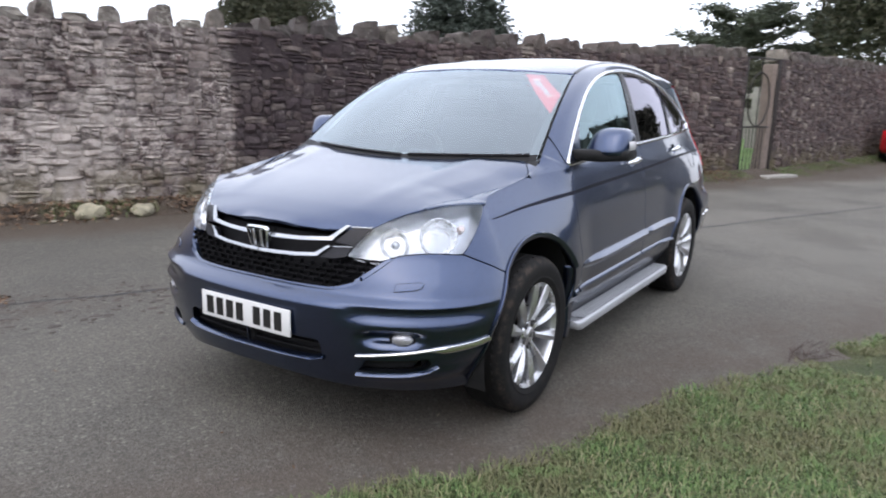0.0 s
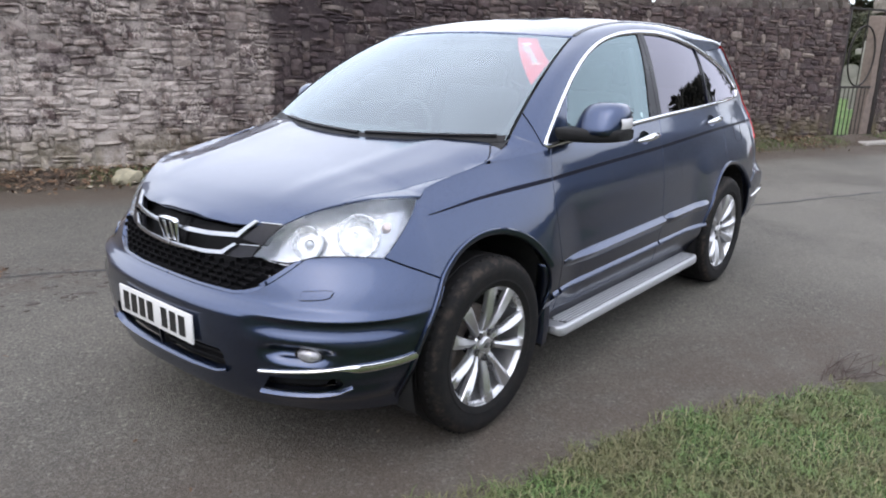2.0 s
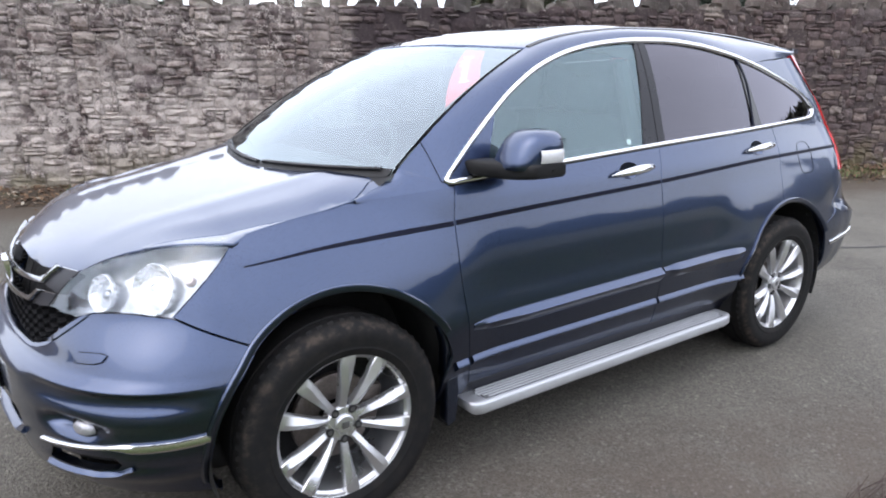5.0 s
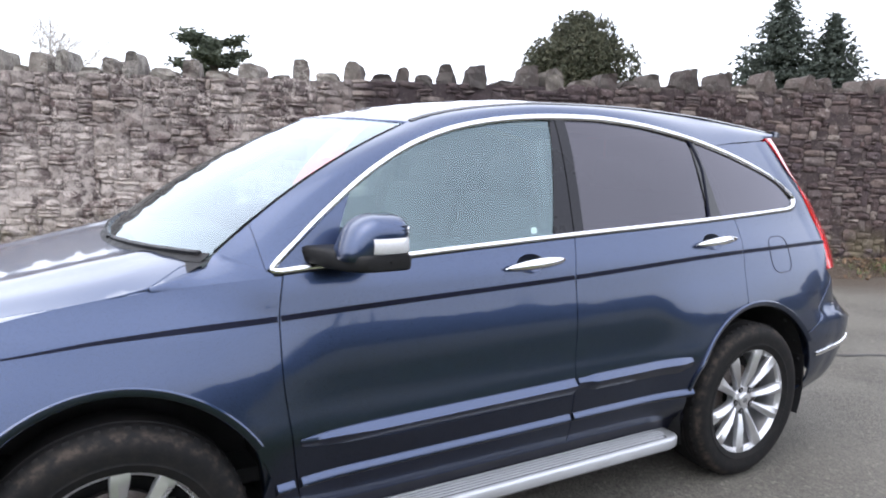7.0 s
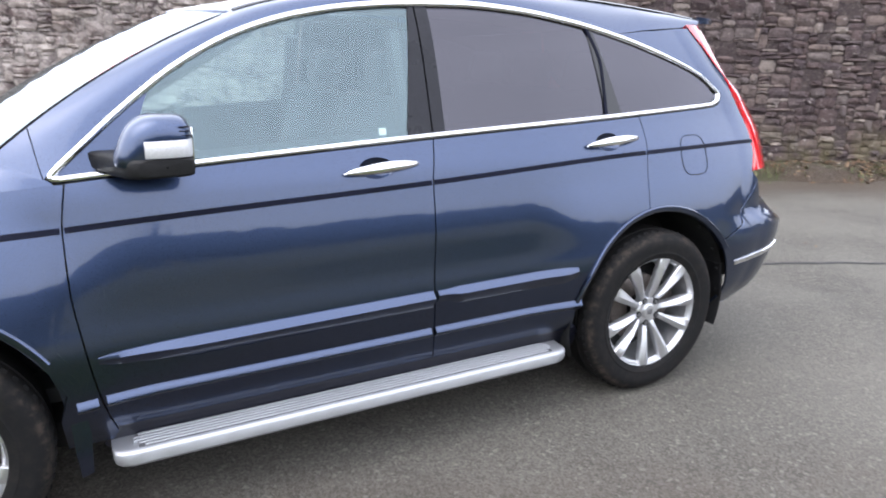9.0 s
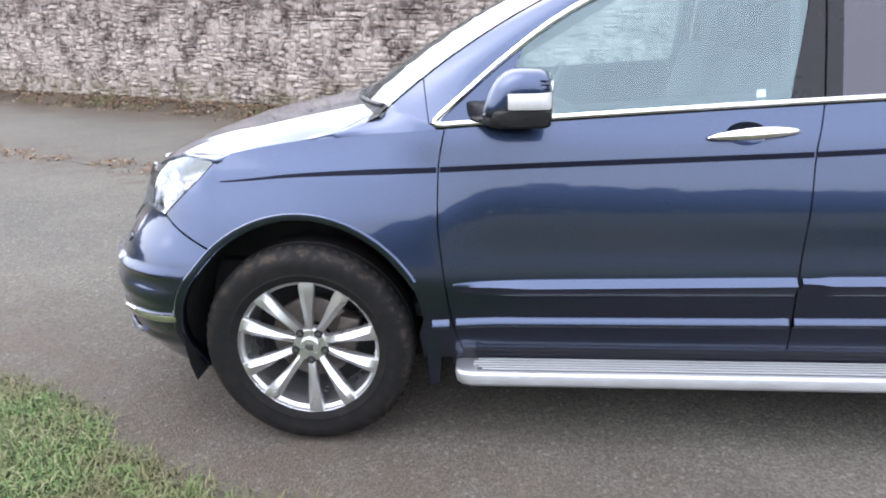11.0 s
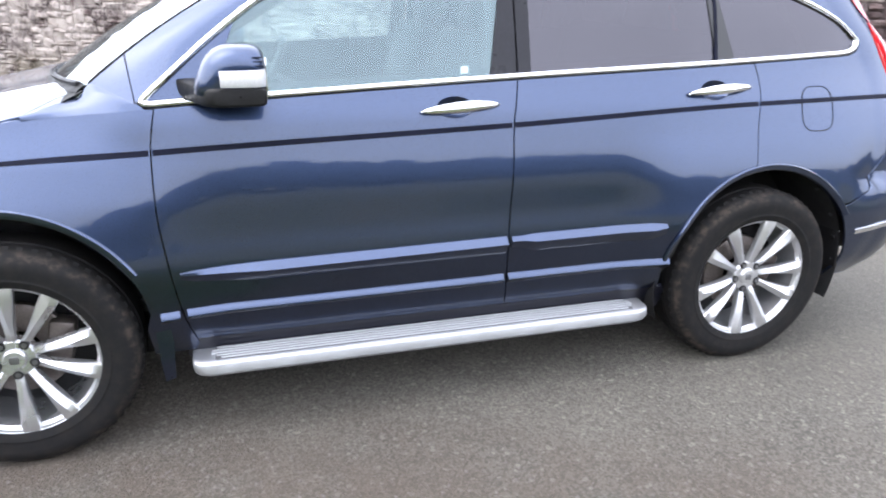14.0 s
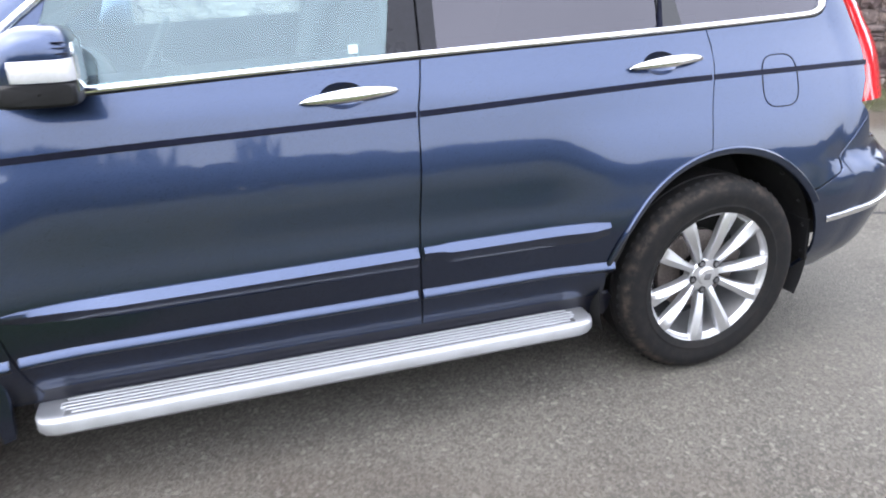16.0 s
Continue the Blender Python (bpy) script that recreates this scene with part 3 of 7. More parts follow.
# a lip rolled forward under the intake
lip = densify(np.array(F((0, .372), (.20, .372), (.34, .376), (.392, .392))), .02, False)
P, Nn = skin(lip[:, 0], lip[:, 1]), skin_normal(lip[:, 0], lip[:, 1])
ribbon("intake_lip", np.concatenate([P[::-1], P[1:] * [1, -1, 1]]), np.concatenate([Nn[::-1], Nn[1:] * [1, -1, 1]]), [(-.016, -.012), (-.014, .004), (-.006, .016), (.002, .014), (.009, -.012)], PAINT, car)
strip = np.array(F((.525, .421), (.60, .430), (.70, .444), (.78, .458)) + [(-1.97, .461), (-1.90, .465), (-1.82, .470), (-1.74, .478)])
strip = densify(strip, .02, False)
sw = np.interp(strip[:, 0], [-2.0, -1.95], [.006, .0145])
rows = []
for off, side in ((-.004, 1), (.006, 1), (.011, .4), (.011, -.4), (.006, -1), (-.004, -1)):
    rows.append(skin(strip[:, 0], strip[:, 1] + side * sw - (sw - .006) * .9, np.full(len(strip), off)))
loft("chrome_bumper_strip", rows, CHROME, car, "chrome strip beside the fog lamp")
loft("chrome_bumper_strip", [r[18:] * [1, -1, 1] for r in rows], CHROME, car, "chrome strip beside the fog lamp")
vent_edge = np.array(F((.515, .340), (.60, .343), (.70, .347), (.755, .358), (.785, .378)))
vent_edge = densify(vent_edge, .02, False)
ribbon("vent_lip", skin(vent_edge[:, 0], vent_edge[:, 1]), skin_normal(vent_edge[:, 0], vent_edge[:, 1]), [(-.010, -.01), (-.008, .006), (.001, .013), (.008, .002), (.010, -.01)], PAINT, car, sides=BOTH)
washer_line = F((.632, .672), (.70, .680), (.722, .688), (.725, .704), (.70, .706), (.632, .698))
panel("washer_joint", inset(densify(washer_line, .012), -.0025), on_skin(.0015), STRIPE, car, sides=BOTH, step=.012, grid=.02, depth=0)
panel("headlamp_washer_cover", washer_line, on_skin(.005), PAINT, car, sides=BOTH, step=.012, grid=.02, depth=.007)
for s in BOTH:
    bm = bmesh.new()
    fog_m = Matrix.Translation(Vector(skin(np.array([u_front(.672, .488)]), np.array([.488]), np.array([.008]))[0] * [1, s, 1])) @ pose(0, 0, 0, 0, 0, s * 28)
    bmesh.ops.create_uvsphere(bm, u_segments=24, v_segments=14, radius=1, matrix=fog_m @ Matrix.Diagonal((.026, .044, .027, 1)))
    fog = part("fog_lamp", bm, FOG_LENS, car, "clear oval fog lamp")
    bm = bmesh.new()
    rings = [[bm.verts.new(fog_m @ Vector((x, .044 * k_ * math.cos(a), .027 * k_ * math.sin(a)))) for a in np.linspace(0, 2 * math.pi, 28, endpoint=False)] for x, k_ in ((.03, 1.20), (-.004, 1.16), (-.006, 1.06), (.004, 1.0))]
    for p, q in zip(rings, rings[1:]):
        for j in range(28):
            bm.faces.new((p[j], p[(j + 1) % 28], q[(j + 1) % 28], q[j]))
    part("bezel", bm, BLACK, fog)

# grille: dark back, honeycomb strip, two chrome wings with dark cheeks, and the badge
grille_line = F((0, .652), (.20, .652), (.372, .655), (.42, .663), (.471, .681), (.515, .712), (.56, .752), (.588, .784), (.547, .772), (.412, .779), (.437, .82), (.482, .888), (.29, .876), (0, .878))
panel("grille_back", grille_line, on_skin(-.05), GRILLE, car, sides=BOTH, grid=.05, merge=True)
panel("grille_surround", F((.588, .784), (.56, .752), (.515, .712), (.471, .681), (.42, .663), (.372, .655), (.20, .652), (0, .652), (0, .661), (.20, .661), (.372, .665), (.415, .674), (.46, .692), (.502, .722), (.545, .760), (.572, .784)),
      lambda u, z: skin(u, z, .004 - .4 * (z - .655) * (z < .70)), PAINT, car, sides=BOTH, grid=.02, step=.012, depth=.04, merge=True)
for row in range(5):
    for i in range(-11, 12):
        z = .674 + row * .020
        y = i * .052 + (.026 if row % 2 else 0)
        if abs(y) > (.38 + row * .042) or (row > 3 and abs(y) < .33):
            continue
        u = u_front(y, z)
        c = skin(np.array([u]), np.array([z]), np.array([-.02]))[0]
        bm = bmesh.new()
        box(bm, (.02, .046, .006), Matrix.Translation(c * [1, 1 if y < 0 else -1, 1]))
        box(bm, (.02, .006, .022), Matrix.Translation(c * [1, 1 if y < 0 else -1, 1] + np.array([0, .026, .010])))
        part("grille_mesh_cell", bm, GRILLE, car)
for foot, crest in (([(0, .820), (.20, .824), (.345, .834), (.366, .858), (.396, .888)], [(.381, .890), (.346, .863), (.328, .847), (.2, .838), (0, .835)]),
                    ([(0, .758), (.20, .764), (.298, .772), (.318, .792), (.345, .813)], [(.332, .815), (.300, .796), (.283, .784), (.2, .777), (0, .772)])):
    foot_u = np.array([u_front(y, z) for y, z in foot])
    foot_z = curve(list(zip(foot_u, [z for _, z in foot])))
    panel("grille_bar", F(*foot, *crest), lambda u, z: skin(u, z, .016 - .004 * np.clip((z - foot_z(u)) / .020, 0, 1.3) ** 2), SATIN, car, sides=BOTH, grid=.012, step=.010, depth=.012, merge=True, label="chrome grille bar")
for cheek, edge in ((((.352, .832), (.378, .858), (.404, .888), (.485, .888), (.458, .850), (.440, .820)), ((.402, .888), (.44, .889), (.482, .889))),
                    (((.304, .769), (.330, .792), (.352, .812), (.430, .816), (.410, .779), (.36, .770)), ((.352, .814), (.39, .816), (.428, .818)))):
    panel("grille_cheek", F(*cheek), on_skin(.004), PILLAR_BLACK, car, sides=BOTH, grid=.03, step=.015, depth=.03)
    e_ = densify(np.array(F(*edge)), .02, False)
    ribbon("cheek_edge", skin(e_[:, 0], e_[:, 1]), skin_normal(e_[:, 0], e_[:, 1]), [(-.0013, -.01), (-.0013, .006), (.0013, .006), (.0013, -.01)], SATIN, car, sides=BOTH)
badge = empty("grille_badge", car, pose(-2.103, 0, .818, 0, -9, 0))
outline = [(.062, .034), (.058, .044), (.048, .049), (-.048, .049), (-.058, .044), (-.062, .034), (-.050, -.038), (-.044, -.046), (-.034, -.049), (.034, -.049), (.044, -.046), (.050, -.038)]
bm = bmesh.new()
loops = []
for sc, x in ((1.0, .004), (1.0, -.008), (.95, -.012), (.88, -.011), (.86, 0.0)):
    loops.append([bm.verts.new((x, y * sc, z * sc)) for y, z in outline])
for a, b in zip(loops, loops[1:]):
    for j in range(12):
        bm.faces.new((a[j], a[(j + 1) % 12], b[(j + 1) % 12], b[j]))
part("badge_ring", bm, CHROME, badge)
bm = bmesh.new()
bm.faces.new([bm.verts.new((.001, y * .84, z * .84)) for y, z in outline])
part("badge_back", bm, GLOSS_BLACK, badge)
for y, lean in ((.021, -2), (-.021, 2)):
    bm = bmesh.new()
    box(bm, (.014, .013, .074), pose(-.005, y, 0, lean, 0, 0), .004)
    part("badge_bar", bm, CHROME, badge)

# bonnet
crown = curve([(-2.08, .880), (-2.045, .895), (-2.0, .920), (-1.9, .963), (-1.7, 1.016), (-1.5, 1.055), (-1.3, 1.095), (-1.15, 1.121), (-1.0, 1.140)])


front_edge = [(-2.058, 0), (-2.052, .15), (-2.034, .28), (-2.004, .39), (-1.958, .482), (-1.902, .538), (-1.816, .612), (-1.725, .695), (-1.66, .752), (-1.60, .782)]
nose_y = curve([(-2.10, .10), (-2.052, .17), *[(x, y) for x, y in front_edge[2:]]])
nose_z = curve([(-2.10, .872), (-2.052, .877), (-2.034, .876), (-2.004, .880), (-1.958, .893), (-1.902, .928), (-1.816, .963), (-1.725, .983), (-1.66, .987), (-1.60, .987)])


joint_y = curve([(-2.1, .60), (-1.816, .612), (-1.739, .633), (-1.653, .659), (-1.52, .698), (-1.41, .735), (-1.30, .757), (-1.0, .78)])


def bonnet_surface(x, y):
    x, y = np.asarray(x, float), np.asarray(y, float)
    xe = np.maximum(x, -1.60)
    flank_z = BONNET_LINE(xe)
    f = smooth(-1.64, -1.56, x)
    ze = nose_z(x) * (1 - f) + flank_z * f
    ye = nose_y(x) * (1 - f) + (half_width(xe, flank_z) - .003) * f
    r = np.clip(np.abs(y) / ye, 0, 1.15)
    zc = crown(x)
    ridge = .005 * np.exp(-((np.abs(y) - .42 - .12 * (x + 1.6)) / .06) ** 2) * smooth(-2.0, -1.7, x)
    lift = .020 * smooth(-1.34, -1.04, x) * smooth(.30, .74, np.abs(y))
    # the bonnet rolls down to its side joint, and the wing crown rises again outside it
    w, jy = np.abs(y), joint_y(x)
    roll = np.where(w < jy, smooth(jy - .13, jy + .01, w), 1 - smooth(jy, ye - .004, w)) * smooth(-1.84, -1.62, x) * (1 - smooth(-1.30, -1.12, x))
    lift = lift - .013 * roll
    return np.stack([x, y, zc - np.maximum(zc - ze, .003) * r ** (2.6 + 2.2 * smooth(-1.80, -1.05, x)) + ridge + lift], -1)


side_edge = [(x, float(half_width(x, float(BONNET_LINE(x)))) - .004) for x in np.linspace(-1.55, -1.19, 9)]
rear_edge = [(-1.165, .772), (-1.10, .760), (-1.045, .752), (-1.072, .68), (-1.130, .50), (-1.180, .30), (-1.207, .12), (-1.213, 0)]
wing_joint = [(-1.816, .612), (-1.739, .633), (-1.653, .659), (-1.52, .698), (-1.41, .735), (-1.30, .757), (-1.235, .764), (-1.188, .765), (-1.146, .742), (-1.108, .713), (-1.062, .708)]
half = front_edge[:6] + wing_joint[:-1] + [(-1.066, .700)] + rear_edge[4:]
bonnet_line = [(x, -y) for x, y in half] + [(x, y) for x, y in half[::-1] if y > 0]
panel("bonnet", bonnet_line, bonnet_surface, PAINT, car, grid=.03, step=.02, depth=.015)
outside = [(-1.806, -.6205)] + [(x, -y - .0045) for x, y in wing_joint[1:6]] + [(-1.235, -.7685), (-1.184, -.7695), (-1.142, -.746), (-1.104, -.7175), (-1.066, -.7125)]
rim_line = [(x, -y) for x, y in front_edge[7:] + side_edge + rear_edge[:3]]
panel("wing_crown", outside + rim_line[::-1], bonnet_surface, PAINT, car, grid=.03, step=.02, depth=.012, sides=BOTH)
seam = densify(np.array([(x, -y - .002) for x, y in wing_joint]), .02, False)
ribbon("bonnet_seam", bonnet_surface(seam[:, 0], seam[:, 1]) - np.array([0, 0, .006]), np.tile([0, -.3, .95], (len(seam), 1)), [(-.004, -.003), (-.004, 0), (.004, 0), (.004, -.003)], STRIPE, car, sides=BOTH)
# headlamps: clear lens over bright bowls
lamp_line = F((.414, .783), (.48, .778), (.547, .776), (.575, .785), (.602, .796), (.655, .806), (.712, .809)) + [(-1.90, .806), (-1.840, .803), (-1.779, .850), (-1.719, .897), (-1.659, .945), (-1.612, .980)] + \
    [(u_front(y, z), z) for y, z in ((.752, .982), (.695, .978), (.612, .958), (.538, .924), (.484, .888), (.458, .850), (.438, .817))]
for s in BOTH:
    lamp = empty("headlamp", car)
    tagged(lamp, "clear-lensed twin headlamp")
    panel("lens", lamp_line, on_skin(.003), CLEAR_LENS, {s: lamp}, sides=(s,), step=.02, grid=.025, depth=0)
    panel("lamp_tray", inset(densify(lamp_line, .02), -.004), on_skin(-.055), REFLECTOR, {s: lamp}, sides=(s,), step=.02, grid=.03, depth=0)
    rim = densify(lamp_line, .02)
    rows = [skin(rim[:, 0], rim[:, 1], np.full(len(rim), d)) * [1, s, 1] for d in (.002, -.055)]
    loft("lamp_wall", rows, REFLECTOR, lamp, closed_rows=True)
    for u, z, r, nm in ((-2.150, .848, .056, "dipped_beam"), (-1.930, .876, .074, "main_beam")):
        c, n = skin(np.array([u]), np.array([z]), np.array([-.030]))[0], skin_normal(np.array([u]), np.array([z]))[0]
        n = n * .6 + np.array([-1, -.25, 0]) * .4
        n /= np.linalg.norm(n)
        m = Matrix.Translation(Vector(c * [1, s, 1])) @ Vector(n * [1, s, 1]).to_track_quat("Z", "Y").to_matrix().to_4x4()
        bm = bmesh.new()
        prev = None
        for rr, zz in ((r * 1.03, -.012), (r * 1.03, -.001), (r * 1.0, .001), (r * .97, -.002), (r * .90, -.012), (r * .76, -.026), (r * .58, -.038), (r * .46, -.043)):
            ring = [bm.verts.new(m @ Vector((rr * math.cos(a), rr * math.sin(a), zz))) for a in np.linspace(0, 2 * math.pi, 28, endpoint=False)]
            if prev:
                for j in range(28):
                    bm.faces.new((prev[j], prev[(j + 1) % 28], ring[(j + 1) % 28], ring[j]))
            prev = ring
        bm.faces.new(prev)
        bowl = part(nm, bm, LAMP_BOWL, lamp)
        bm = bmesh.new()
        shift = np.array([0, .34 * r * s, -.10 * r]) if nm == "main_beam" else np.array([0, 0, -.12 * r])
        bmesh.ops.create_uvsphere(bm, u_segments=18, v_segments=10, radius=r * .34, matrix=Matrix.Translation(shift) @ m @ Matrix.Translation((0, 0, -.024)) @ Matrix.Diagonal((1, 1, .7, 1)))
        part("bulb_shield", bm, PROJECTOR, bowl)
    c, n = skin(np.array([-1.795]), np.array([.905]), np.array([-.045]))[0], skin_normal(np.array([-1.795]), np.array([.905]))[0]
    bm = bmesh.new()
    rod(bm, Vector((c - n * .01) * [1, s, 1]), Vector((c + n * .016) * [1, s, 1]), .017, .013, 14)
    part("indicator_bulb", bm, AMBER, lamp)

# windscreen, cowl and wipers
def screen(a, b, off=0.0):
    a, b = np.asarray(a, float), np.asarray(b, float)
    low_p = np.stack([-1.235 + .215 * a**2, .752 * a, 1.112 + .030 * a**2], -1)
    top_p = np.stack([-.42 + .10 * a**2, .604 * a, 1.572 - .022 * a**2], -1)
    n = np.array([-.50, 0, .866]) + np.stack([a * 0, a * .25, a * 0], -1)
    return low_p + (top_p - low_p) * b[..., None] + n * (.035 * 4 * b * (1 - b) + off)[..., None]


pane = panel("windscreen", [(-.985, -.03), (.985, -.03), (.985, .985), (-.985, .985)], lambda a, b: screen(a, b)[..., :] * [1, 1, 1], SCREEN, car, step=.06, grid=.08, depth=0, flip=True)
pane.visible_shadow = False
for nm, band in (("windscreen_frit", [(-.98, .955), (.98, .955), (.98, .98), (-.98, .98)]), 
                 ("windscreen_frit", [(-.98, -.004), (-.962, -.004), (-.962, .955), (-.98, .955)]), ("windscreen_frit", [(.98, -.004), (.955, -.004), (.945, .955), (.98, .955)])):
    panel(nm, band, lambda a, b: screen(a, b, -.004), PILLAR_BLACK, car, step=.06, grid=.05, depth=0, flip=True)
panel("screen_lip", [(-.98, -.035), (.98, -.035), (.98, .011), (-.98, .011)], lambda a, b: screen(a, b, .003), BLACK, car, step=.04, grid=.05, depth=0, flip=True)
for e_ in (-1, 1):
    b_ = np.linspace(.02, .975, 24)
    ribbon("screen_moulding", screen(np.full(24, e_ * .985), b_, np.full(24, .002)), np.tile([-.5, .12 * e_, .86], (24, 1)), [(-.0015, -.006), (-.001, .001), (.001, .001), (.0015, -.006)], BLACK, car)
panel("sun_strip", [(-.55, .88), (.55, .88), (.55, .95), (-.55, .95)], lambda a, b: screen(a, b, -.05), CABIN, car, step=.06, grid=.08, depth=0)
sticker = panel("red_sticker", [(-.585, .955), (-.745, .955), (-.972, .66), (-.957, .42)], lambda a, b: screen(a, b, -.004), RED_STICKER, car, step=.05, grid=.05, depth=0, flip=True, label="red corner sticker with white lettering")
text = bpy.data.curves.new("lettering", "FONT")
text.body, text.size, text.align_x, text.align_y, text.extrude = "Approved", .062, "CENTER", "CENTER", .0004
tob = new("lettering", text)
bpy.context.view_layer.update()
tme = bpy.data.meshes.new_from_object(tob.evaluated_get(bpy.context.evaluated_depsgraph_get()))
bpy.data.objects.remove(tob)
tme.name = "lettering"
tme.materials.clear()
tme.materials.append(WHITE_STICKER)
# the word runs down the band, from the head of the screen to its edge
c0, c1 = screen(np.array([-.685]), np.array([.89]), np.array([-.001]))[0], screen(np.array([-.925]), np.array([.60]), np.array([-.001]))[0]
along = Vector(c1 - c0).normalized()
nrm = Vector(np.cross(screen(np.array([-.7]), np.array([.7]))[0] - screen(np.array([-.9]), np.array([.7]))[0], screen(np.array([-.8]), np.array([.9]))[0] - screen(np.array([-.8]), np.array([.6]))[0])).normalized()
if nrm.x > 0:
    nrm = -nrm
upv = nrm.cross(along).normalized()
tm = Matrix((along, upv, nrm)).transposed().to_4x4()
tm.translation = Vector((c0 + c1) / 2) + nrm * .002
tme.transform(tm)
lettering = new("lettering", tme)
lettering.parent = sticker
a = np.linspace(-1, 1, 25)
rows = [screen(a, np.full(25, -.012), np.full(25, -.003)), np.stack([-1.27 + .19 * a**2, .76 * a, 1.098 + .008 * a**2], -1), np.stack([-1.31 + .17 * a**2, .76 * a, 1.07 + .0 * a], -1)]
loft("cowl", rows, BLACK, car)
for y0, y1, x0 in ((-.12, -.70, 0), (.56, -.08, 0)):
    wiper = empty("wiper", car)
    aa = np.linspace(y0 / .75, y1 / .75, 12)
    f = np.linspace(0, 1, 12)
    bb = .002 + .024 * f * (1 - f) + .006 * (1 - f)
    P = screen(aa, bb, np.full(12, .009))
    ribbon("wiper_arm", P, np.tile([-.5, 0, .866], (12, 1)), [(-.0055, -.005), (-.004, .004), (.004, .004), (.0055, -.005)], BLACK, wiper)
    P = screen(aa, bb + .010, np.full(12, .004))
    ribbon("wiper_blade", P, np.tile([-.5, 0, .866], (12, 1)), [(-.0025, -.004), (-.0025, .004), (.0025, .004), (.0025, -.004)], PILLAR_BLACK, wiper)

# pillars and roof rail: from the window trim up to the edge of screen and roof
outer = [(-.885, 1.100), (-.862, 1.128), (-.79, 1.192)] + [(x, float(top_z(x)) + .002) for x in np.linspace(-.72, 1.195, 34)] + [(1.35, 1.524), (1.55, 1.537), (1.74, 1.547)]
roof_edge = [(-1.01, .752, 1.140), (-.955, .742, 1.178), (-.86, .722, 1.238), (-.32, .606, 1.553), (-.20, .598, 1.588), (0, .590, 1.622), (.3, .580, 1.648), (.7, .570, 1.654), (1.1, .564, 1.640),
             (1.45, .570, 1.610), (1.75, .574, 1.575)]
O = np.array([skin(np.array([flank(x, z)]), np.array([z]))[0] for x, z in outer])
re = np.array(roof_edge)
ex = curve(re[:, [0, 1]])
ez = curve(re[:, [0, 2]])
up_screen = np.interp(O[:, 0], [-.885, -.80, -.20], [.02, .16, 1.0])
inner_x = np.interp(O[:, 0], [-.20, .10, 1.8], [-.32, .06, 1.8])
I = np.where(O[:, :1] < -.20, screen(np.full(len(O), -1.0), up_screen), np.stack([inner_x, -ex(inner_x), ez(inner_x)], 1))
rows = []
for f in np.linspace(0, 1, 7):
    bulge = math.sin(math.pi * f) * .012 * np.interp(O[:, :1], [-.885, -.70], [0, 1])
    rows.append(O + (I - O) * f + np.stack([np.zeros(len(O)), -.75 * np.ones(len(O)), .66 * np.ones(len(O))], 1) * bulge)
loft("roof_pillar", rows, PAINT, car, "", BOTH)
joint = np.array([(1 - f) * r[0] + f * r[2] if f < 1 else r[2] for r, f in zip(rows, np.linspace(0, 1, len(rows)))]) + np.array([-.002, -.002, .002])
ribbon("pillar_joint", joint, np.tile([-.45, -.6, .66], (len(joint), 1)), [(-.0007, -.004), (-.0007, .0005), (.0007, .0005), (.0007, -.004)], STRIPE, car, sides=BOTH)
# wing foot between bonnet, screen and pillar
A_ = np.array([skin(np.array([x]), np.array([float(BONNET_LINE(x)) - .005]), np.array([.0012]))[0] for x in (-.862, -.90, -.97, -1.05, -1.10, -1.15, -1.195)])
B_ = np.array([O[0], I[0], screen(np.array([-1.0]), np.array([0.0]))[0], *bonnet_surface(np.array([-1.045, -1.09, -1.14, -1.195]), np.array([-.754, -.760, -.769, -half_width(-1.195, float(BONNET_LINE(-1.195))) + .003]))])
rows = [A_ + (B_ - A_) * f + np.array([0, -.6, .7]) * math.sin(math.pi * f) * .006 for f in np.linspace(0, 1, 5)]
loft("wing_foot", rows, PAINT, car, "", BOTH)

roof_crown = curve([(-.44, 1.572), (-.30, 1.600), (0, 1.652), (.4, 1.682), (.9, 1.684), (1.4, 1.650), (1.78, 1.603), (1.95, 1.585)])


def roof_surface(x, y):
    x, y = np.asarray(x, float), np.asarray(y, float)
    r = np.clip(np.abs(y) / ex(x), 0, 1.1)
    return np.stack([x, y, roof_crown(x) - (roof_crown(x) - ez(x)) * r**2.6], -1)


half = [(-.425, 0), (-.41, .25), (-.37, .45), (-.315, .603)] + [(x, float(ex(x)) - .004) for x in np.linspace(-.28, 1.74, 20)] + [(1.78, .50), (1.80, .25), (1.81, 0)]
roof_line = [(x, -y) for x, y in half] + [(x, y) for x, y in half[::-1] if y > 0]
panel("roof", roof_line, roof_surface, PAINT, car, grid=.06, step=.05, depth=.02)
edge_x = np.linspace(-.31, 1.75, 40)
E = np.stack([edge_x, -ex(edge_x), ez(edge_x)], 1)
ribbon("roof_moulding", E, np.tile([0, -.35, .94], (40, 1)), [(-.010, -.01), (-.008, .004), (.008, .004), (.010, -.01)], GLOSS_BLACK, car, sides=BOTH)
sp = []
for x, hw, z, th in ((1.74, .58, 1.590, .03), (1.82, .570, 1.586, .026), (1.87, .55, 1.581, .020), (1.905, .50, 1.578, .010), (1.915, .48, 1.574, .004)):
    yy = np.linspace(-1, 1, 17)
    up = np.stack([np.full(17, x), yy * hw, z + .018 * (1 - yy**2)], 1)
    sp.append(np.concatenate([up, (up - [0, 0, th])[::-1]]))
loft("roof_spoiler", sp, PAINT, car, "", closed_rows=True)

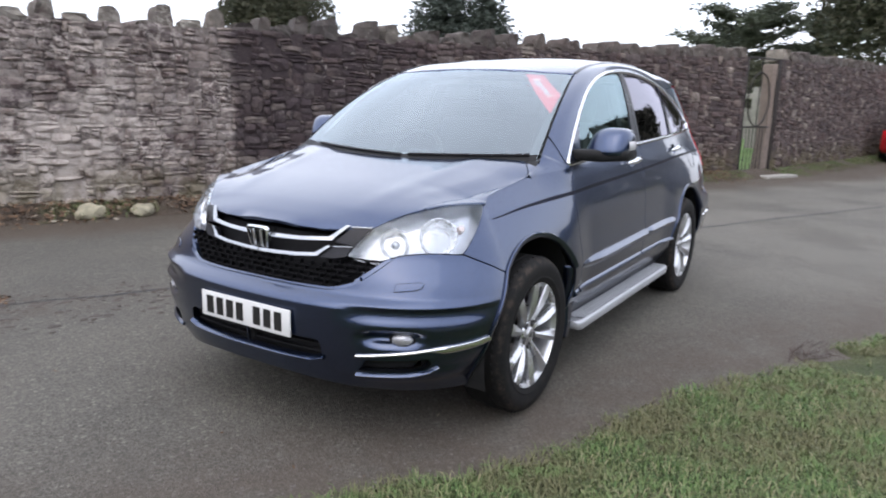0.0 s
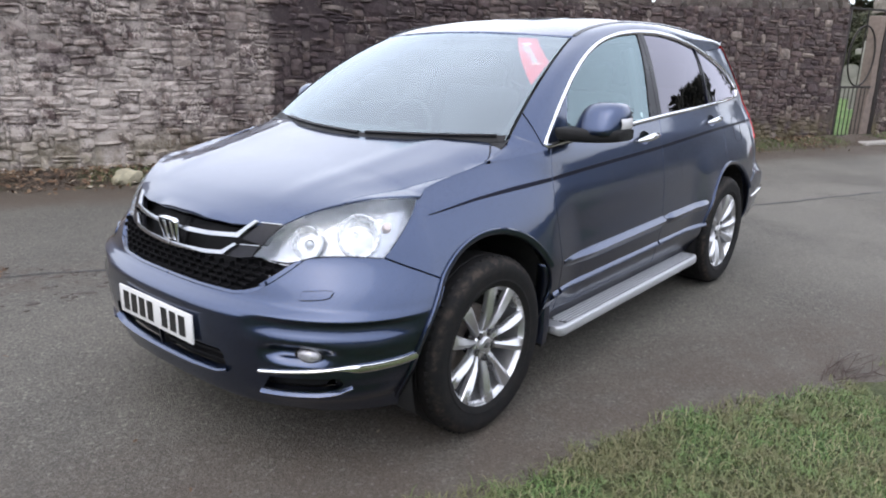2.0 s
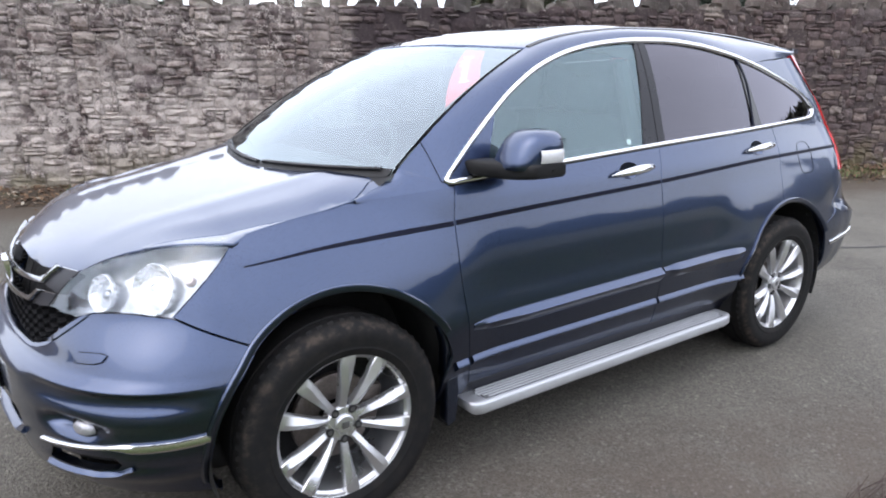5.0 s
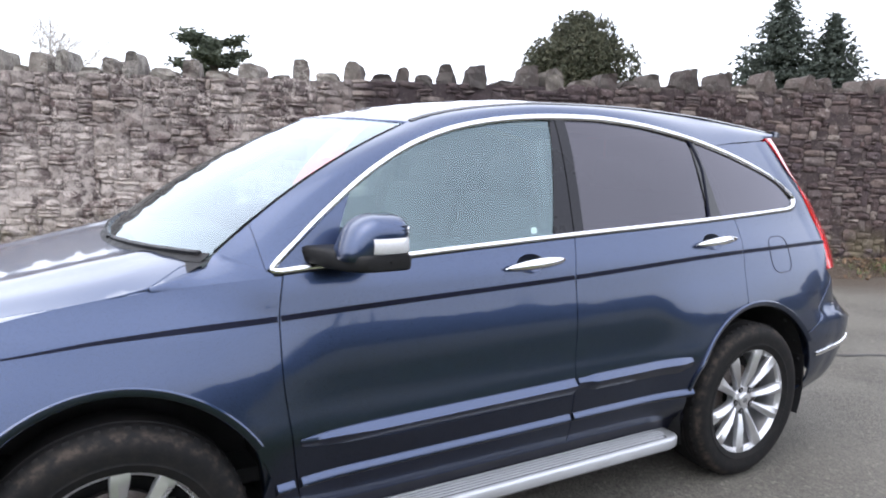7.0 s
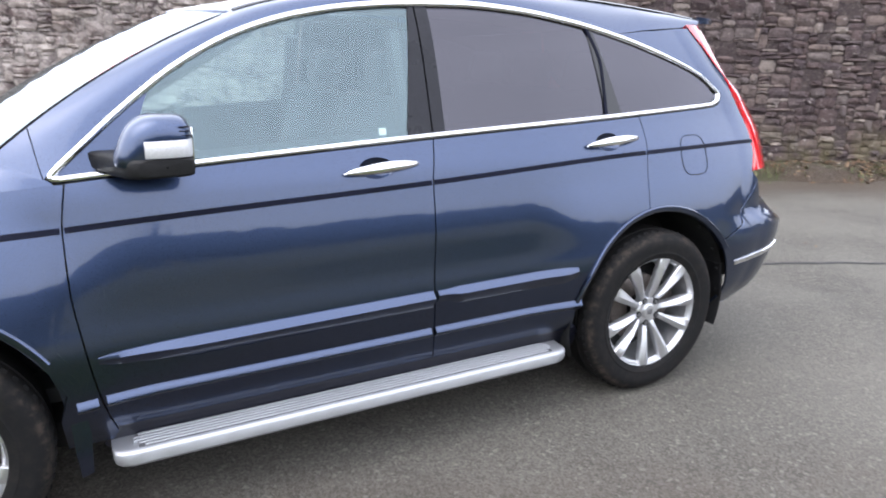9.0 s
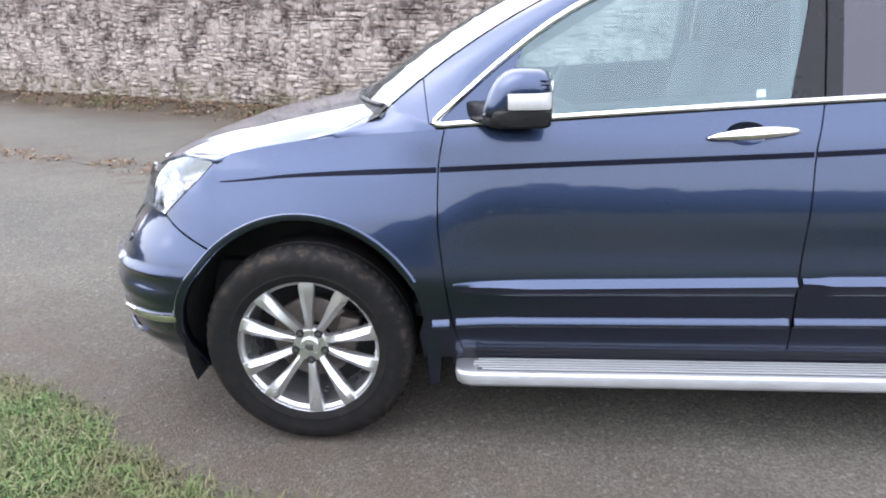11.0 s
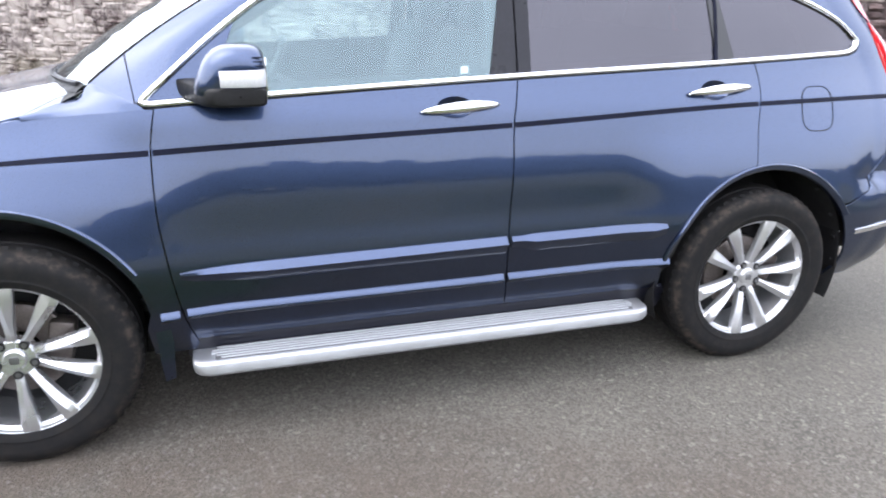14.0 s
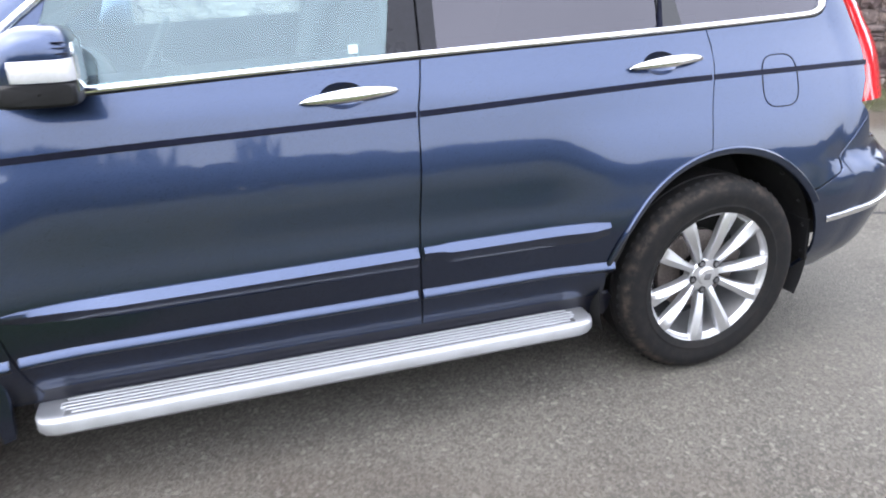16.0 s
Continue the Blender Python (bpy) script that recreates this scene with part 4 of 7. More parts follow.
# side glazing: chrome frame, black pillars, panes
if area2(side_glass_line) < 0:
    side_glass_line = side_glass_line[::-1]
n = len(side_glass_line)
rows = []
for d, off in ((0.0, -.012), (0.0, .006), (.004, .010), (.014, .009), (.019, .003), (.019, -.007)):
    q = inset(side_glass_line, d) if d else side_glass_line
    rows.append(skin(q[:, 0], q[:, 1], np.full(n, off)))
for s in BOTH:
    loft("window_chrome_trim", [r * [1, s, 1] for r in rows], CHROME, car, "bright chrome window trim", closed_rows=True, angle=80)
glass_zone = inset(side_glass_line, .017)


def clip_x(poly, line, keep_right):
    """The part of an outline in front of or behind a line x(z)."""
    out = []
    m = len(poly)
    side = [(p[0] - float(line(p[1]))) * (1 if keep_right else -1) for p in poly]
    for i in range(m):
        a, b, sa, sb = poly[i], poly[(i + 1) % m], side[i], side[(i + 1) % m]
        if sa >= 0:
            out.append(tuple(a))
        if (sa >= 0) != (sb >= 0):
            out.append(tuple(a + (b - a) * sa / (sa - sb)))
    return np.array(out)


b_front = curve([(1.10, .196), (1.165, .200), (1.575, .270), (1.7, .28)])
b_back = curve([(1.10, .345), (1.6, .345), (1.7, .345)])
c_front = curve([(1.10, 1.075), (1.20, 1.078), (1.38, 1.080), (1.545, 1.030), (1.7, .98)])
c_back = curve([(1.10, 1.165), (1.20, 1.160), (1.38, 1.125), (1.54, 1.055), (1.7, .99)])
sail = curve([(1.0, -.70), (1.13, -.68), (1.32, -.60), (1.7, -.40)])
front_zone = clip_x(clip_x(glass_zone, sail, True), b_front, False)
rear_zone = clip_x(clip_x(glass_zone, b_back, True), c_front, False)
quarter_zone = clip_x(glass_zone, c_back, True)
for nm, zone, mat, par, off in (("window", front_zone, WINDOW, doors["front_door"], -.008), ("window", rear_zone, PRIVACY, doors["rear_door"], -.008), ("quarter_window", quarter_zone, PRIVACY, car, -.005)):
    for w in panel(nm, zone, on_skin(off), mat, par, sides=BOTH, grid=.06, step=.04, depth=0):
        w.visible_shadow = False
panel("window_seal", inset(side_glass_line, -.010), on_skin(-.0125), CABIN, car, holes=(inset(side_glass_line, .0205),), sides=BOTH, grid=.2, step=.04, depth=0)
panel("window_sticker", S((.100, 1.170), (.126, 1.171), (.126, 1.193), (.100, 1.192)), on_skin(-.010), WHITE_STICKER, doors["front_door"][1], step=.02, grid=.03, depth=0, label="small pale sticker inside the glass")
panel("sail_panel", clip_x(glass_zone, sail, False), on_skin(-.004), PAINT, doors["front_door"], sides=BOTH, grid=.04, depth=.01)
panel("black_pillar", clip_x(clip_x(glass_zone, b_front, True), lambda z: .292, False), on_skin(-.003), PILLAR_BLACK, doors["front_door"], sides=BOTH, grid=.05)
panel("black_pillar", clip_x(clip_x(glass_zone, lambda z: .299, True), b_back, False), on_skin(-.003), PILLAR_BLACK, doors["rear_door"], sides=BOTH, grid=.05)
panel("black_pillar", clip_x(clip_x(glass_zone, c_front, True), c_back, False), on_skin(-.003), GLOSS_BLACK, doors["rear_door"], sides=BOTH, grid=.05)
skin_line = np.array([(float(c_front(z)), z) for z in np.linspace(1.187, 1.535, 16)])
ribbon("window_divider", skin(skin_line[:, 0], skin_line[:, 1]), skin_normal(skin_line[:, 0], skin_line[:, 1]), [(-.007, -.008), (-.006, .0), (.006, .0), (.007, -.008)], STRIPE, doors["rear_door"], sides=BOTH)

# pinstripe, mouldings
def skin_ribbon(name, pts, profile, mat, parent, sides=BOTH, label="", step=.04):
    p = densify(pts, step, False)
    return ribbon(name, skin(p[:, 0], p[:, 1]), skin_normal(p[:, 0], p[:, 1]), profile, mat, parent, label, sides=sides)


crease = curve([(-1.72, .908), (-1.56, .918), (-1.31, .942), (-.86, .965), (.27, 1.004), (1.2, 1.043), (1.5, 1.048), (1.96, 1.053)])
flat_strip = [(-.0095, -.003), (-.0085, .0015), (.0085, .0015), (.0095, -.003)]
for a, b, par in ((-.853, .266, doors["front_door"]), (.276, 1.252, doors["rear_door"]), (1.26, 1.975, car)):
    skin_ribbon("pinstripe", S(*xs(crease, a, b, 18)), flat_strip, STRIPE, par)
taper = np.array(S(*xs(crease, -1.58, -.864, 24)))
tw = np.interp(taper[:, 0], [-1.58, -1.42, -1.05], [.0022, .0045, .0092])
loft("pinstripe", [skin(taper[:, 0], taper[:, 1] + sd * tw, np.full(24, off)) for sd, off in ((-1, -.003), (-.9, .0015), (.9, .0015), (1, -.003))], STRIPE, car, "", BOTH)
wedge = [(-.052, -.004), (-.049, .003), (-.012, .025), (-.008, .0265), (.014, .005), (.016, -.004)]


def moulding(x, z, size, door):
    """A wedge moulding whose depth and height follow size along x; the ends close on the skin."""
    size = np.r_[.04, size, .04]
    x, z = np.r_[x[0], x, x[-1]], np.r_[z[0], z, z[-1]]
    u = np.array([flank(a, b) for a, b in zip(x, z)])
    loft("side_moulding", [skin(u, z + dz * np.sqrt(size), np.where(size > .05, off * size, -.003)) for dz, off in wedge], PAINT, door, "", BOTH, angle=35)


mx = np.linspace(-.815, .243, 30)
moulding(mx, .604 + .016 * (mx + .82) / 1.07, .10 + .90 * np.clip((mx + .815) / .26, 0, 1) ** .8, doors["front_door"])
mx = np.linspace(.262, .865, 24)
moulding(mx, .621 + .006 * (mx - .26) / .6, np.where(mx < .30, .45, .45 + .55 * smooth(.30, .35, mx)) * (1 - .6 * smooth(.80, .865, mx)), doors["rear_door"])
fine = [(-.0035, -.002), (-.003, .002), (.003, .002), (.0035, -.002)]
ledge = [(-.036, -.006), (-.013, .013), (-.009, .017), (-.006, .0165), (.011, .001), (.012, -.006)]
skin_ribbon("sill_ledge", S(*[(x, .470 + .008 * (x + .82) / 1.07) for x in np.linspace(-.808, .245, 16)]), ledge, PAINT, doors["front_door"])
skin_ribbon("sill_ledge", S(*[(x, .479 + .005 * (x - .26) / .65) for x in np.linspace(.262, .90, 10)]), ledge, PAINT, doors["rear_door"])
skin_ribbon("sill_ledge", S((-.885, .467), (-.83, .468)), ledge, PAINT, car)
skin_ribbon("rear_chrome_strip", S((1.755, .530), (1.85, .541), (1.95, .555)) + [(flank(2.03, .568), .568), (flank(2.08, .578), .578)], [(-.013, -.004), (-.010, .005), (.010, .006), (.013, -.004)], CHROME, car)
fc = [(1.53 + .075 * (abs(math.cos(a)) ** .6) * math.copysign(1, math.cos(a)), 1.018 + .080 * (abs(math.sin(a)) ** .6) * math.copysign(1, math.sin(a))) for a in np.linspace(0, 2 * math.pi, 40, endpoint=False)]
fp = np.array(S(*fc))
ribbon("fuel_flap_joint", skin(fp[:, 0], fp[:, 1]), skin_normal(fp[:, 0], fp[:, 1]), [(-.0018, -.002), (-.0018, .0012), (.0018, .0012), (.0018, -.002)], STRIPE, car, closed=True)

# door handles in their cups
for nm, (x0, x1, z0, z1) in HANDLES.items():
    ring = np.array(cup_line(nm, .001))
    mid_u, mid_z = ring.mean(0)
    panel("handle_cup", ring, lambda u, z: skin(u, z, -.0015 - .026 * np.clip(1 - ((u - mid_u) / .063) ** 2 - ((z - mid_z) / .035) ** 2, 0, 1) ** .7), PAINT, doors[nm], sides=BOTH, step=.010, grid=.010, depth=0)
    pts = np.array(S(*[(x0 + (x1 - x0) * f, z0 + (z1 - z0) * f) for f in np.linspace(0, 1, 21)]))
    f = np.linspace(0, 1, 21)
    w = .0155 * np.clip(np.sin(math.pi * np.clip(f * .7 + .15, 0, 1)), .1, 1) * np.minimum(1, np.minimum(f, 1 - f) * 12 + .35)
    out_ = .012 + .030 * np.sin(math.pi * f) ** .6
    rows = []
    for c, o in ((-1, -.6), (-1.05, -.15), (-.75, .35), (-.2, .55), (.4, .5), (.9, .2), (1.05, -.2), (.95, -.6)):
        rows.append(skin(pts[:, 0], pts[:, 1] + w * c, out_ + .012 * o))
    rows.append(rows[0])
    loft("door_handle", rows, CHROME, doors[nm], "chrome door handle", BOTH, angle=50)

# mirrors
for s in BOTH:
    mirror = empty("door_mirror", car)
    tagged(mirror, "blue door mirror with clear indicator")
    bm = bmesh.new()
    bmesh.ops.create_uvsphere(bm, u_segments=36, v_segments=24, radius=1)

    def squash(v, e):
        return math.copysign(abs(v) ** e, v)

    for v in bm.verts:
        x, y, z = squash(v.co.x, .72 if v.co.x < 0 else .42), squash(v.co.y, .62), squash(v.co.z, .60)
        front = .108 - .034 * z
        v.co = Vector((-.598 + x * (front if x < 0 else .074), s * (-.968 + y * (.088 if y < 0 else .134 - .030 * z)), 1.198 + z * .080))
        v.co.x += .020 * y * y if x < 0 else 0
        if z < -.4:
            v.co.z += .010 * (x + 1)
    faces_low = [f for f in bm.faces if f.calc_center_median().z < 1.145]
    bmesh.ops.delete(bm, geom=faces_low, context="FACES")
    part("mirror_shell", bm, PAINT, mirror, "", 60)
    rows = []
    for y, xf, xb, lo, hi in ((.800, -.775, -.655, 1.120, 1.168), (.845, -.752, -.635, 1.112, 1.170), (.885, -.736, -.585, 1.108, 1.171), (.93, -.720, -.530, 1.108, 1.171), (.985, -.706, -.527, 1.111, 1.171),
                              (1.030, -.690, -.527, 1.116, 1.171), (1.052, -.672, -.529, 1.120, 1.170), (1.058, -.660, -.535, 1.126, 1.167), (1.059, -.600, -.595, 1.145, 1.149)):
        mx_, mz = (xf + xb) / 2, (lo + hi) / 2
        rows.append([(mx_ + (xb - xf) / 2 * squash(math.cos(a), .35), s * -y, mz + (hi - lo) / 2 * squash(math.sin(a), .35)) for a in np.linspace(0, 2 * math.pi, 24, endpoint=False)])
    loft("mirror_skirt", rows, BLACK, mirror, "black lower mirror housing", closed_rows=True, angle=30)
    bm = bmesh.new()
    box(bm, (.006, .130, .100), Matrix.Translation((-.527, s * -.962, 1.195)), .002)
    part("mirror_glass", bm, CHROME, mirror, "mirror glass")
    rows = []
    for z, e in ((1.171, 1.0), (1.180, 1.05), (1.203, 1.05), (1.214, 1.0)):
        line = []
        for q in np.linspace(0, 1, 14):
            a = math.pi * (.06 + q * .60)
            sx, sy = squash(math.cos(a), .42 if math.cos(a) > 0 else .72), squash(math.sin(a), .62)
            line.append((-.598 + sx * (.0755 if sx > 0 else .083), s * (-.968 - sy * .0895 * e), z + .004 * (1 - q) * (z > 1.19)))
        rows.append(line)
    loft("indicator", rows, WHITE_LENS, mirror, "clear indicator lens")
    for z in (1.226, 1.237, 1.248):
        bm = bmesh.new()
        box(bm, (.026, .010, .0026), Matrix.Translation((-.547, s * -1.0475, z)))
        part("mirror_slot", bm, STRIPE, mirror)

# side steps
for s in BOTH:
    step_thing = empty("side_step", car)
    tagged(step_thing, "silver running board with ribbed tread")
    bm = bmesh.new()
    prof = [(.012, -.02), (.014, .003), (.045, .004), (.118, -.001), (.122, .003), (.136, .002), (.146, -.003), (.150, -.010), (.151, -.040), (.142, -.051), (.03, -.046)]
    rows = []
    for x, sc in ((-.812, .55), (-.806, .78), (-.79, .92), (-.76, 1.0), (-.70, 1), (0, 1), (.70, 1), (.79, 1.0), (.825, .92), (.842, .78), (.848, .55)):
        rows.append([bm.verts.new((x, s * (-.775 - (y - .07) * sc - .07), .292 + z * sc)) for y, z in prof])
    for a, b in zip(rows, rows[1:]):
        for j in range(len(prof)):
            bm.faces.new((a[j], a[(j + 1) % len(prof)], b[(j + 1) % len(prof)], b[j]))
    bm.faces.new(rows[0])
    bm.faces.new(rows[-1][::-1])
    part("board", bm, SILVER, step_thing, "", 40)
    bm = bmesh.new()
    box(bm, (1.52, .094, .004), pose(.02, s * -.862, .2962, s * 1.6, 0, 0), .0012, 1)
    part("tread_mat", bm, TREAD, step_thing, "grey grooved tread strip")
    for i in range(6):
        bm = bmesh.new()
        box(bm, (1.56 - .03 * abs(i - 2.5), .0085, .009), pose(.02, s * -(.8215 + .0160 * i), .2985 - .00045 * i, s * 1.6, 0, 0), .0014, 1)
        part("tread_rib", bm, SILVER, step_thing)
    for x in (-.6, .02, .62):
        bm = bmesh.new()
        box(bm, (.05, .22, .03), Matrix.Translation((x, s * -.70, .272)))
        part("bracket", bm, BLACK, step_thing)

# mud flaps
for s in BOTH:
    bm = bmesh.new()
    box(bm, (.016, .17, .16), pose(1.735, s * -.80, .44, 0, -6, 0), .005)
    part("mud_flap", bm, BLACK, car)
flap_line = [(-.948, .615), (-.906, .610), (-.880, .52), (-.868, .468), (-.858, .36), (-.866, .235), (-.898, .225), (-.904, .30), (-.907, .40), (-.922, .52)]
panel("mud_flap", flap_line, lambda x, z: np.stack([x, -.894 - .026 * smooth(.42, .60, z) + .10 * np.clip(x + .87, 0, 1) + .12 * np.clip(.3 - z, 0, 1), z], -1), PAINT, car, sides=BOTH, step=.02, grid=.03, depth=.05, label="dark blue moulded mud flap")


# number plate, with plain bars for its characters
plate = empty("number_plate", car, pose(-2.196, 0, .515, 0, 0, 0))
tagged(plate, "white number plate with plain black bars")
bm = bmesh.new()
box(bm, (.008, .52, .111), Matrix.Identity(4), .003)
part("plate_board", bm, PLATE_WHITE, plate)
for i, y in enumerate((.205, .145, .085, .025, -.075, -.135, -.195)):
    bm = bmesh.new()
    box(bm, (.002, .040, .076), Matrix.Translation((-.0052, y, 0)))
    part("plate_bar", bm, PLATE_BLACK, plate)
bm = bmesh.new()
box(bm, (.03, .40, .08), Matrix.Translation((.018, 0, 0)))
part("plate_mount", bm, BLACK, plate)

# wheels: built once at the origin, axle along y, face towards -y
wheel = empty("wheel", car)
tagged(wheel, "ten-spoke silver alloy wheel with black tyre")


def lathe(bm, prof, segs=64):
    rows = []
    for a in np.linspace(0, 2 * math.pi, segs, endpoint=False):
        rows.append([bm.verts.new((r * math.cos(a), y, r * math.sin(a))) for r, y in prof])
    for i in range(segs):
        a, b = rows[i], rows[(i + 1) % segs]
        for j in range(len(prof) - 1):
            bm.faces.new((a[j], a[j + 1], b[j + 1], b[j]))


bm = bmesh.new()
lathe(bm, [(.236, .10), (.236, -.085), (.243, -.100), (.252, -.104), (.262, -.1085), (.268, -.1105), (.270, -.1095), (.276, -.1095), (.300, -.1145), (.318, -.113), (.332, -.108), (.345, -.098), (.352, -.088), (.3575, -.070),
           (.359, -.04), (.3545, -.037), (.3545, -.030), (.3595, -.027), (.360, 0), (.3595, .03), (.352, .088), (.335, .105), (.30, .112), (.25, .10), (.236, .10)], 96)
tyre = part("tyre", bm, RUBBER, wheel, "black tyre, dusty at the tread", 30)
for i in range(60):
    a = 2 * math.pi * i / 60
    bm = bmesh.new()
    m = Matrix.Rotation(-a, 4, "Y") @ Matrix.Translation((.3487, -.080, 0)) @ pose(0, 0, 0, 0, 0, -38)
    box(bm, (.010, .028, .016), m)
    part("tread_block", bm, RUBBER, tyre)
bm = bmesh.new()
lathe(bm, [(.216, .06), (.218, -.02), (.224, -.060), (.227, -.078), (.234, -.082), (.238, -.090), (.240, -.097), (.246, -.1005), (.2475, -.098), (.2475, -.090), (.244, -.086)], 96)
rim = part("rim", bm, ALLOY, wheel, "", 35)
bm = bmesh.new()
lathe(bm, [(.216, .06), (.05, .055)], 40)
part("rim_back", bm, LINER, rim)
for i in range(10):
    a = math.pi / 2 + 2 * math.pi * i / 10
    bm = bmesh.new()
    rows = []
    twist = .010 if i % 2 else -.010
    for r, w, yy, th in ((.040, .0135, -.064, .03), (.070, .0135, -.071, .03), (.100, .0145, -.078, .028), (.135, .0175, -.085, .026), (.170, .0218, -.091, .025), (.205, .0258, -.096, .024), (.222, .0270, -.099, .022), (.232, .0262, -.0995, .020), (.2405, .0255, -.0995, .018)):
        sh = twist * ((r - .04) / .2) ** 1.5 * 1.2
        ridge = .013 * min(1, max(0, (r - .05) / .07)) * (1 - .95 * max(0, (r - .195) / .046))
        lean = .55 - .75 * min(1, (r - .04) / .17)
        rows.append([bm.verts.new(Matrix.Rotation(-a, 4, "Y") @ Vector((r, yy + o, sh + t * w))) for t, o in ((-1, th), (-1.0, .006), (-.88, .001), (lean if i % 2 else -lean, -ridge), (.88, .001), (1.0, .006), (1, th))])
    for p, q in zip(rows, rows[1:]):
        for j in range(6):
            bm.faces.new((p[j], p[j + 1], q[j + 1], q[j]))
    part("spoke", bm, ALLOY, rim, "", 20)
bm = bmesh.new()
lathe(bm, [(.062, -.03), (.062, -.062), (.056, -.070), (.040, -.072), (.034, -.071)], 40)
part("hub", bm, ALLOY, rim)
bm = bmesh.new()
lathe(bm, [(.034, -.068), (.033, -.077), (.028, -.081), (.001, -.082)], 32)
part("centre_cap", bm, ALLOY, rim)
bm = bmesh.new()
box(bm, (.026, .003, .024), Matrix.Translation((0, -.0825, 0)), .002)
part("cap_badge", bm, ALLOY_DARK, rim)
for i in range(5):
    a = math.pi / 2 + math.pi / 5 + 2 * math.pi * i / 5
    bm = bmesh.new()
    rod(bm, (.054 * math.cos(a), -.055, .054 * math.sin(a)), (.054 * math.cos(a), -.076, .054 * math.sin(a)), .0095, .0085, 6)
    part("wheel_nut", bm, ALLOY_DARK, rim)
    # solid dark disc round the nut, painting in the shade of a recess
    bm = bmesh.new()
    rod(bm, (.054 * math.cos(a), -.060, .054 * math.sin(a)), (.054 * math.cos(a), -.0735, .054 * math.sin(a)), .0145, .0145, 14)
    part("nut_recess_shade", bm, LINER, rim)
bm = bmesh.new()
lathe(bm, [(.06, -.005), (.14, -.005), (.148, .0), (.148, .02), (.06, .02)], 48)
part("brake_disc", bm, DISC, wheel)
bm = bmesh.new()
box(bm, (.075, .07, .14), pose(.12, .0, .02, 0, 12, 0), .012)
part("brake_caliper", bm, DISC, wheel)
for x, s in ((REAR_AXLE, 1), (FRONT_AXLE, -1), (REAR_AXLE, -1)):
    w = copy_thing(wheel, pose(x, s * -.802, HUB_Z, 0, 0, 0 if s > 0 else 180) @ pose(0, 0, 0, 0, 9 if s > 0 else 0, 0))
    w.parent = car
wheel.matrix_basis = pose(FRONT_AXLE, -.802, HUB_Z, 0, 0, 0)

# inner arches and underside
for s in BOTH:
    for cx in (FRONT_AXLE, REAR_AXLE):
        bm = bmesh.new()
        rows = []
        for y in (-.885, -.56):
            rows.append([bm.verts.new((cx + .435 * math.cos(a), s * y, .375 + .440 * math.sin(a))) for a in np.linspace(-.35, math.pi + .35, 30)])
        for j in range(29):
            bm.faces.new((rows[0][j], rows[0][j + 1], rows[1][j + 1], rows[1][j]))
        bm.faces.new(rows[1])
        part("arch_liner", bm, LINER, car)
for s in BOTH:
    for a in (2, 16, 30, 50):
        bm = bmesh.new()
        c = Vector((REAR_AXLE + .428 * math.cos(radians(a)), s * -.862, .375 + .430 * math.sin(radians(a))))
        rod(bm, c, c - Vector((.008 * math.cos(radians(a)), 0, .008 * math.sin(radians(a)))), .008, .006, 8)
        part("liner_clip", bm, BLACK, car)
bm = bmesh.new()
box(bm, (3.5, 1.42, .10), Matrix.Translation((0.05, 0, .285)), .03)
part("underbody", bm, LINER, car)
bm = bmesh.new()
box(bm, (.5, 1.2, .30), Matrix.Translation((-1.78, 0, .43)), .05)
part("bumper_core", bm, LINER, car)
bm = bmesh.new()
box(bm, (.35, 1.3, .35), Matrix.Translation((1.92, 0, .50)), .05)
part("bumper_core", bm, LINER, car)
bm = bmesh.new()
box(bm, (.55, 1.0, .40), Matrix.Translation((-1.50, 0, .72)), .05)
part("engine_bay", bm, LINER, car)
for nm, poly, off in (("door_lining", S((-.80, .36), (-.86, .9), (-.78, 1.142), (.3, 1.197), (1.24, 1.236), (1.23, .84), (1.0, .70), (.9, .36)), -.032), ("wing_lining", S((-1.55, .84), (-1.5, .97), (-.9, 1.06), (-.88, .5), (-1.0, .72), (-1.2, .83), (-1.45, .83)), -.05),
                      ("quarter_lining", S((1.24, .86), (1.25, 1.17), (1.7, 1.19), (1.9, 1.1), (1.85, .9), (1.6, .78)), -.05)):
    panel(nm, poly, on_skin(off), LINER, car, sides=BOTH, grid=.1, step=.08, depth=0)

# cabin
bm = bmesh.new()
box(bm, (2.9, 1.40, .05), Matrix.Translation((.45, 0, .42)))
part("cabin_floor", bm, CABIN, car)
rows = []
for x, z in ((-1.12, 1.06), (-1.0, 1.08), (-.80, 1.075), (-.66, 1.03), (-.60, .92), (-.62, .70), (-.85, .45)):
    rows.append([(x, y, z + (.02 if y > 0.1 and z > 1.0 else 0)) for f, y in ((q, q * .73) for q in np.linspace(-1, 1, 15))])
loft("dashboard", rows, CABIN, car)


def seat(x, y, kind, width):
    s_ = empty(kind, car, pose(x, y, .45))
    bm = bmesh.new()
    box(bm, (.52, width, .17), pose(0, 0, .17, 0, -6, 0), .05, 3)
    part("seat_cushion", bm, FABRIC, s_)
    bm = bmesh.new()
    box(bm, (.14, width, .62), pose(.30, 0, .52, 0, 16, 0), .05, 3)
    part("backrest", bm, FABRIC, s_)
    for hy in ((0,) if width < .8 else (-.42, 0, .42)):
        bm = bmesh.new()
        box(bm, (.09, .26, .17), pose(.41, hy, .90, 0, 12, 0), .04, 3)
        part("headrest", bm, FABRIC, s_)
    bm = bmesh.new()
    box(bm, (.42, width * .8, .08), Matrix.Translation((.02, 0, .04)))
    part("seat_base", bm, CABIN, s_)


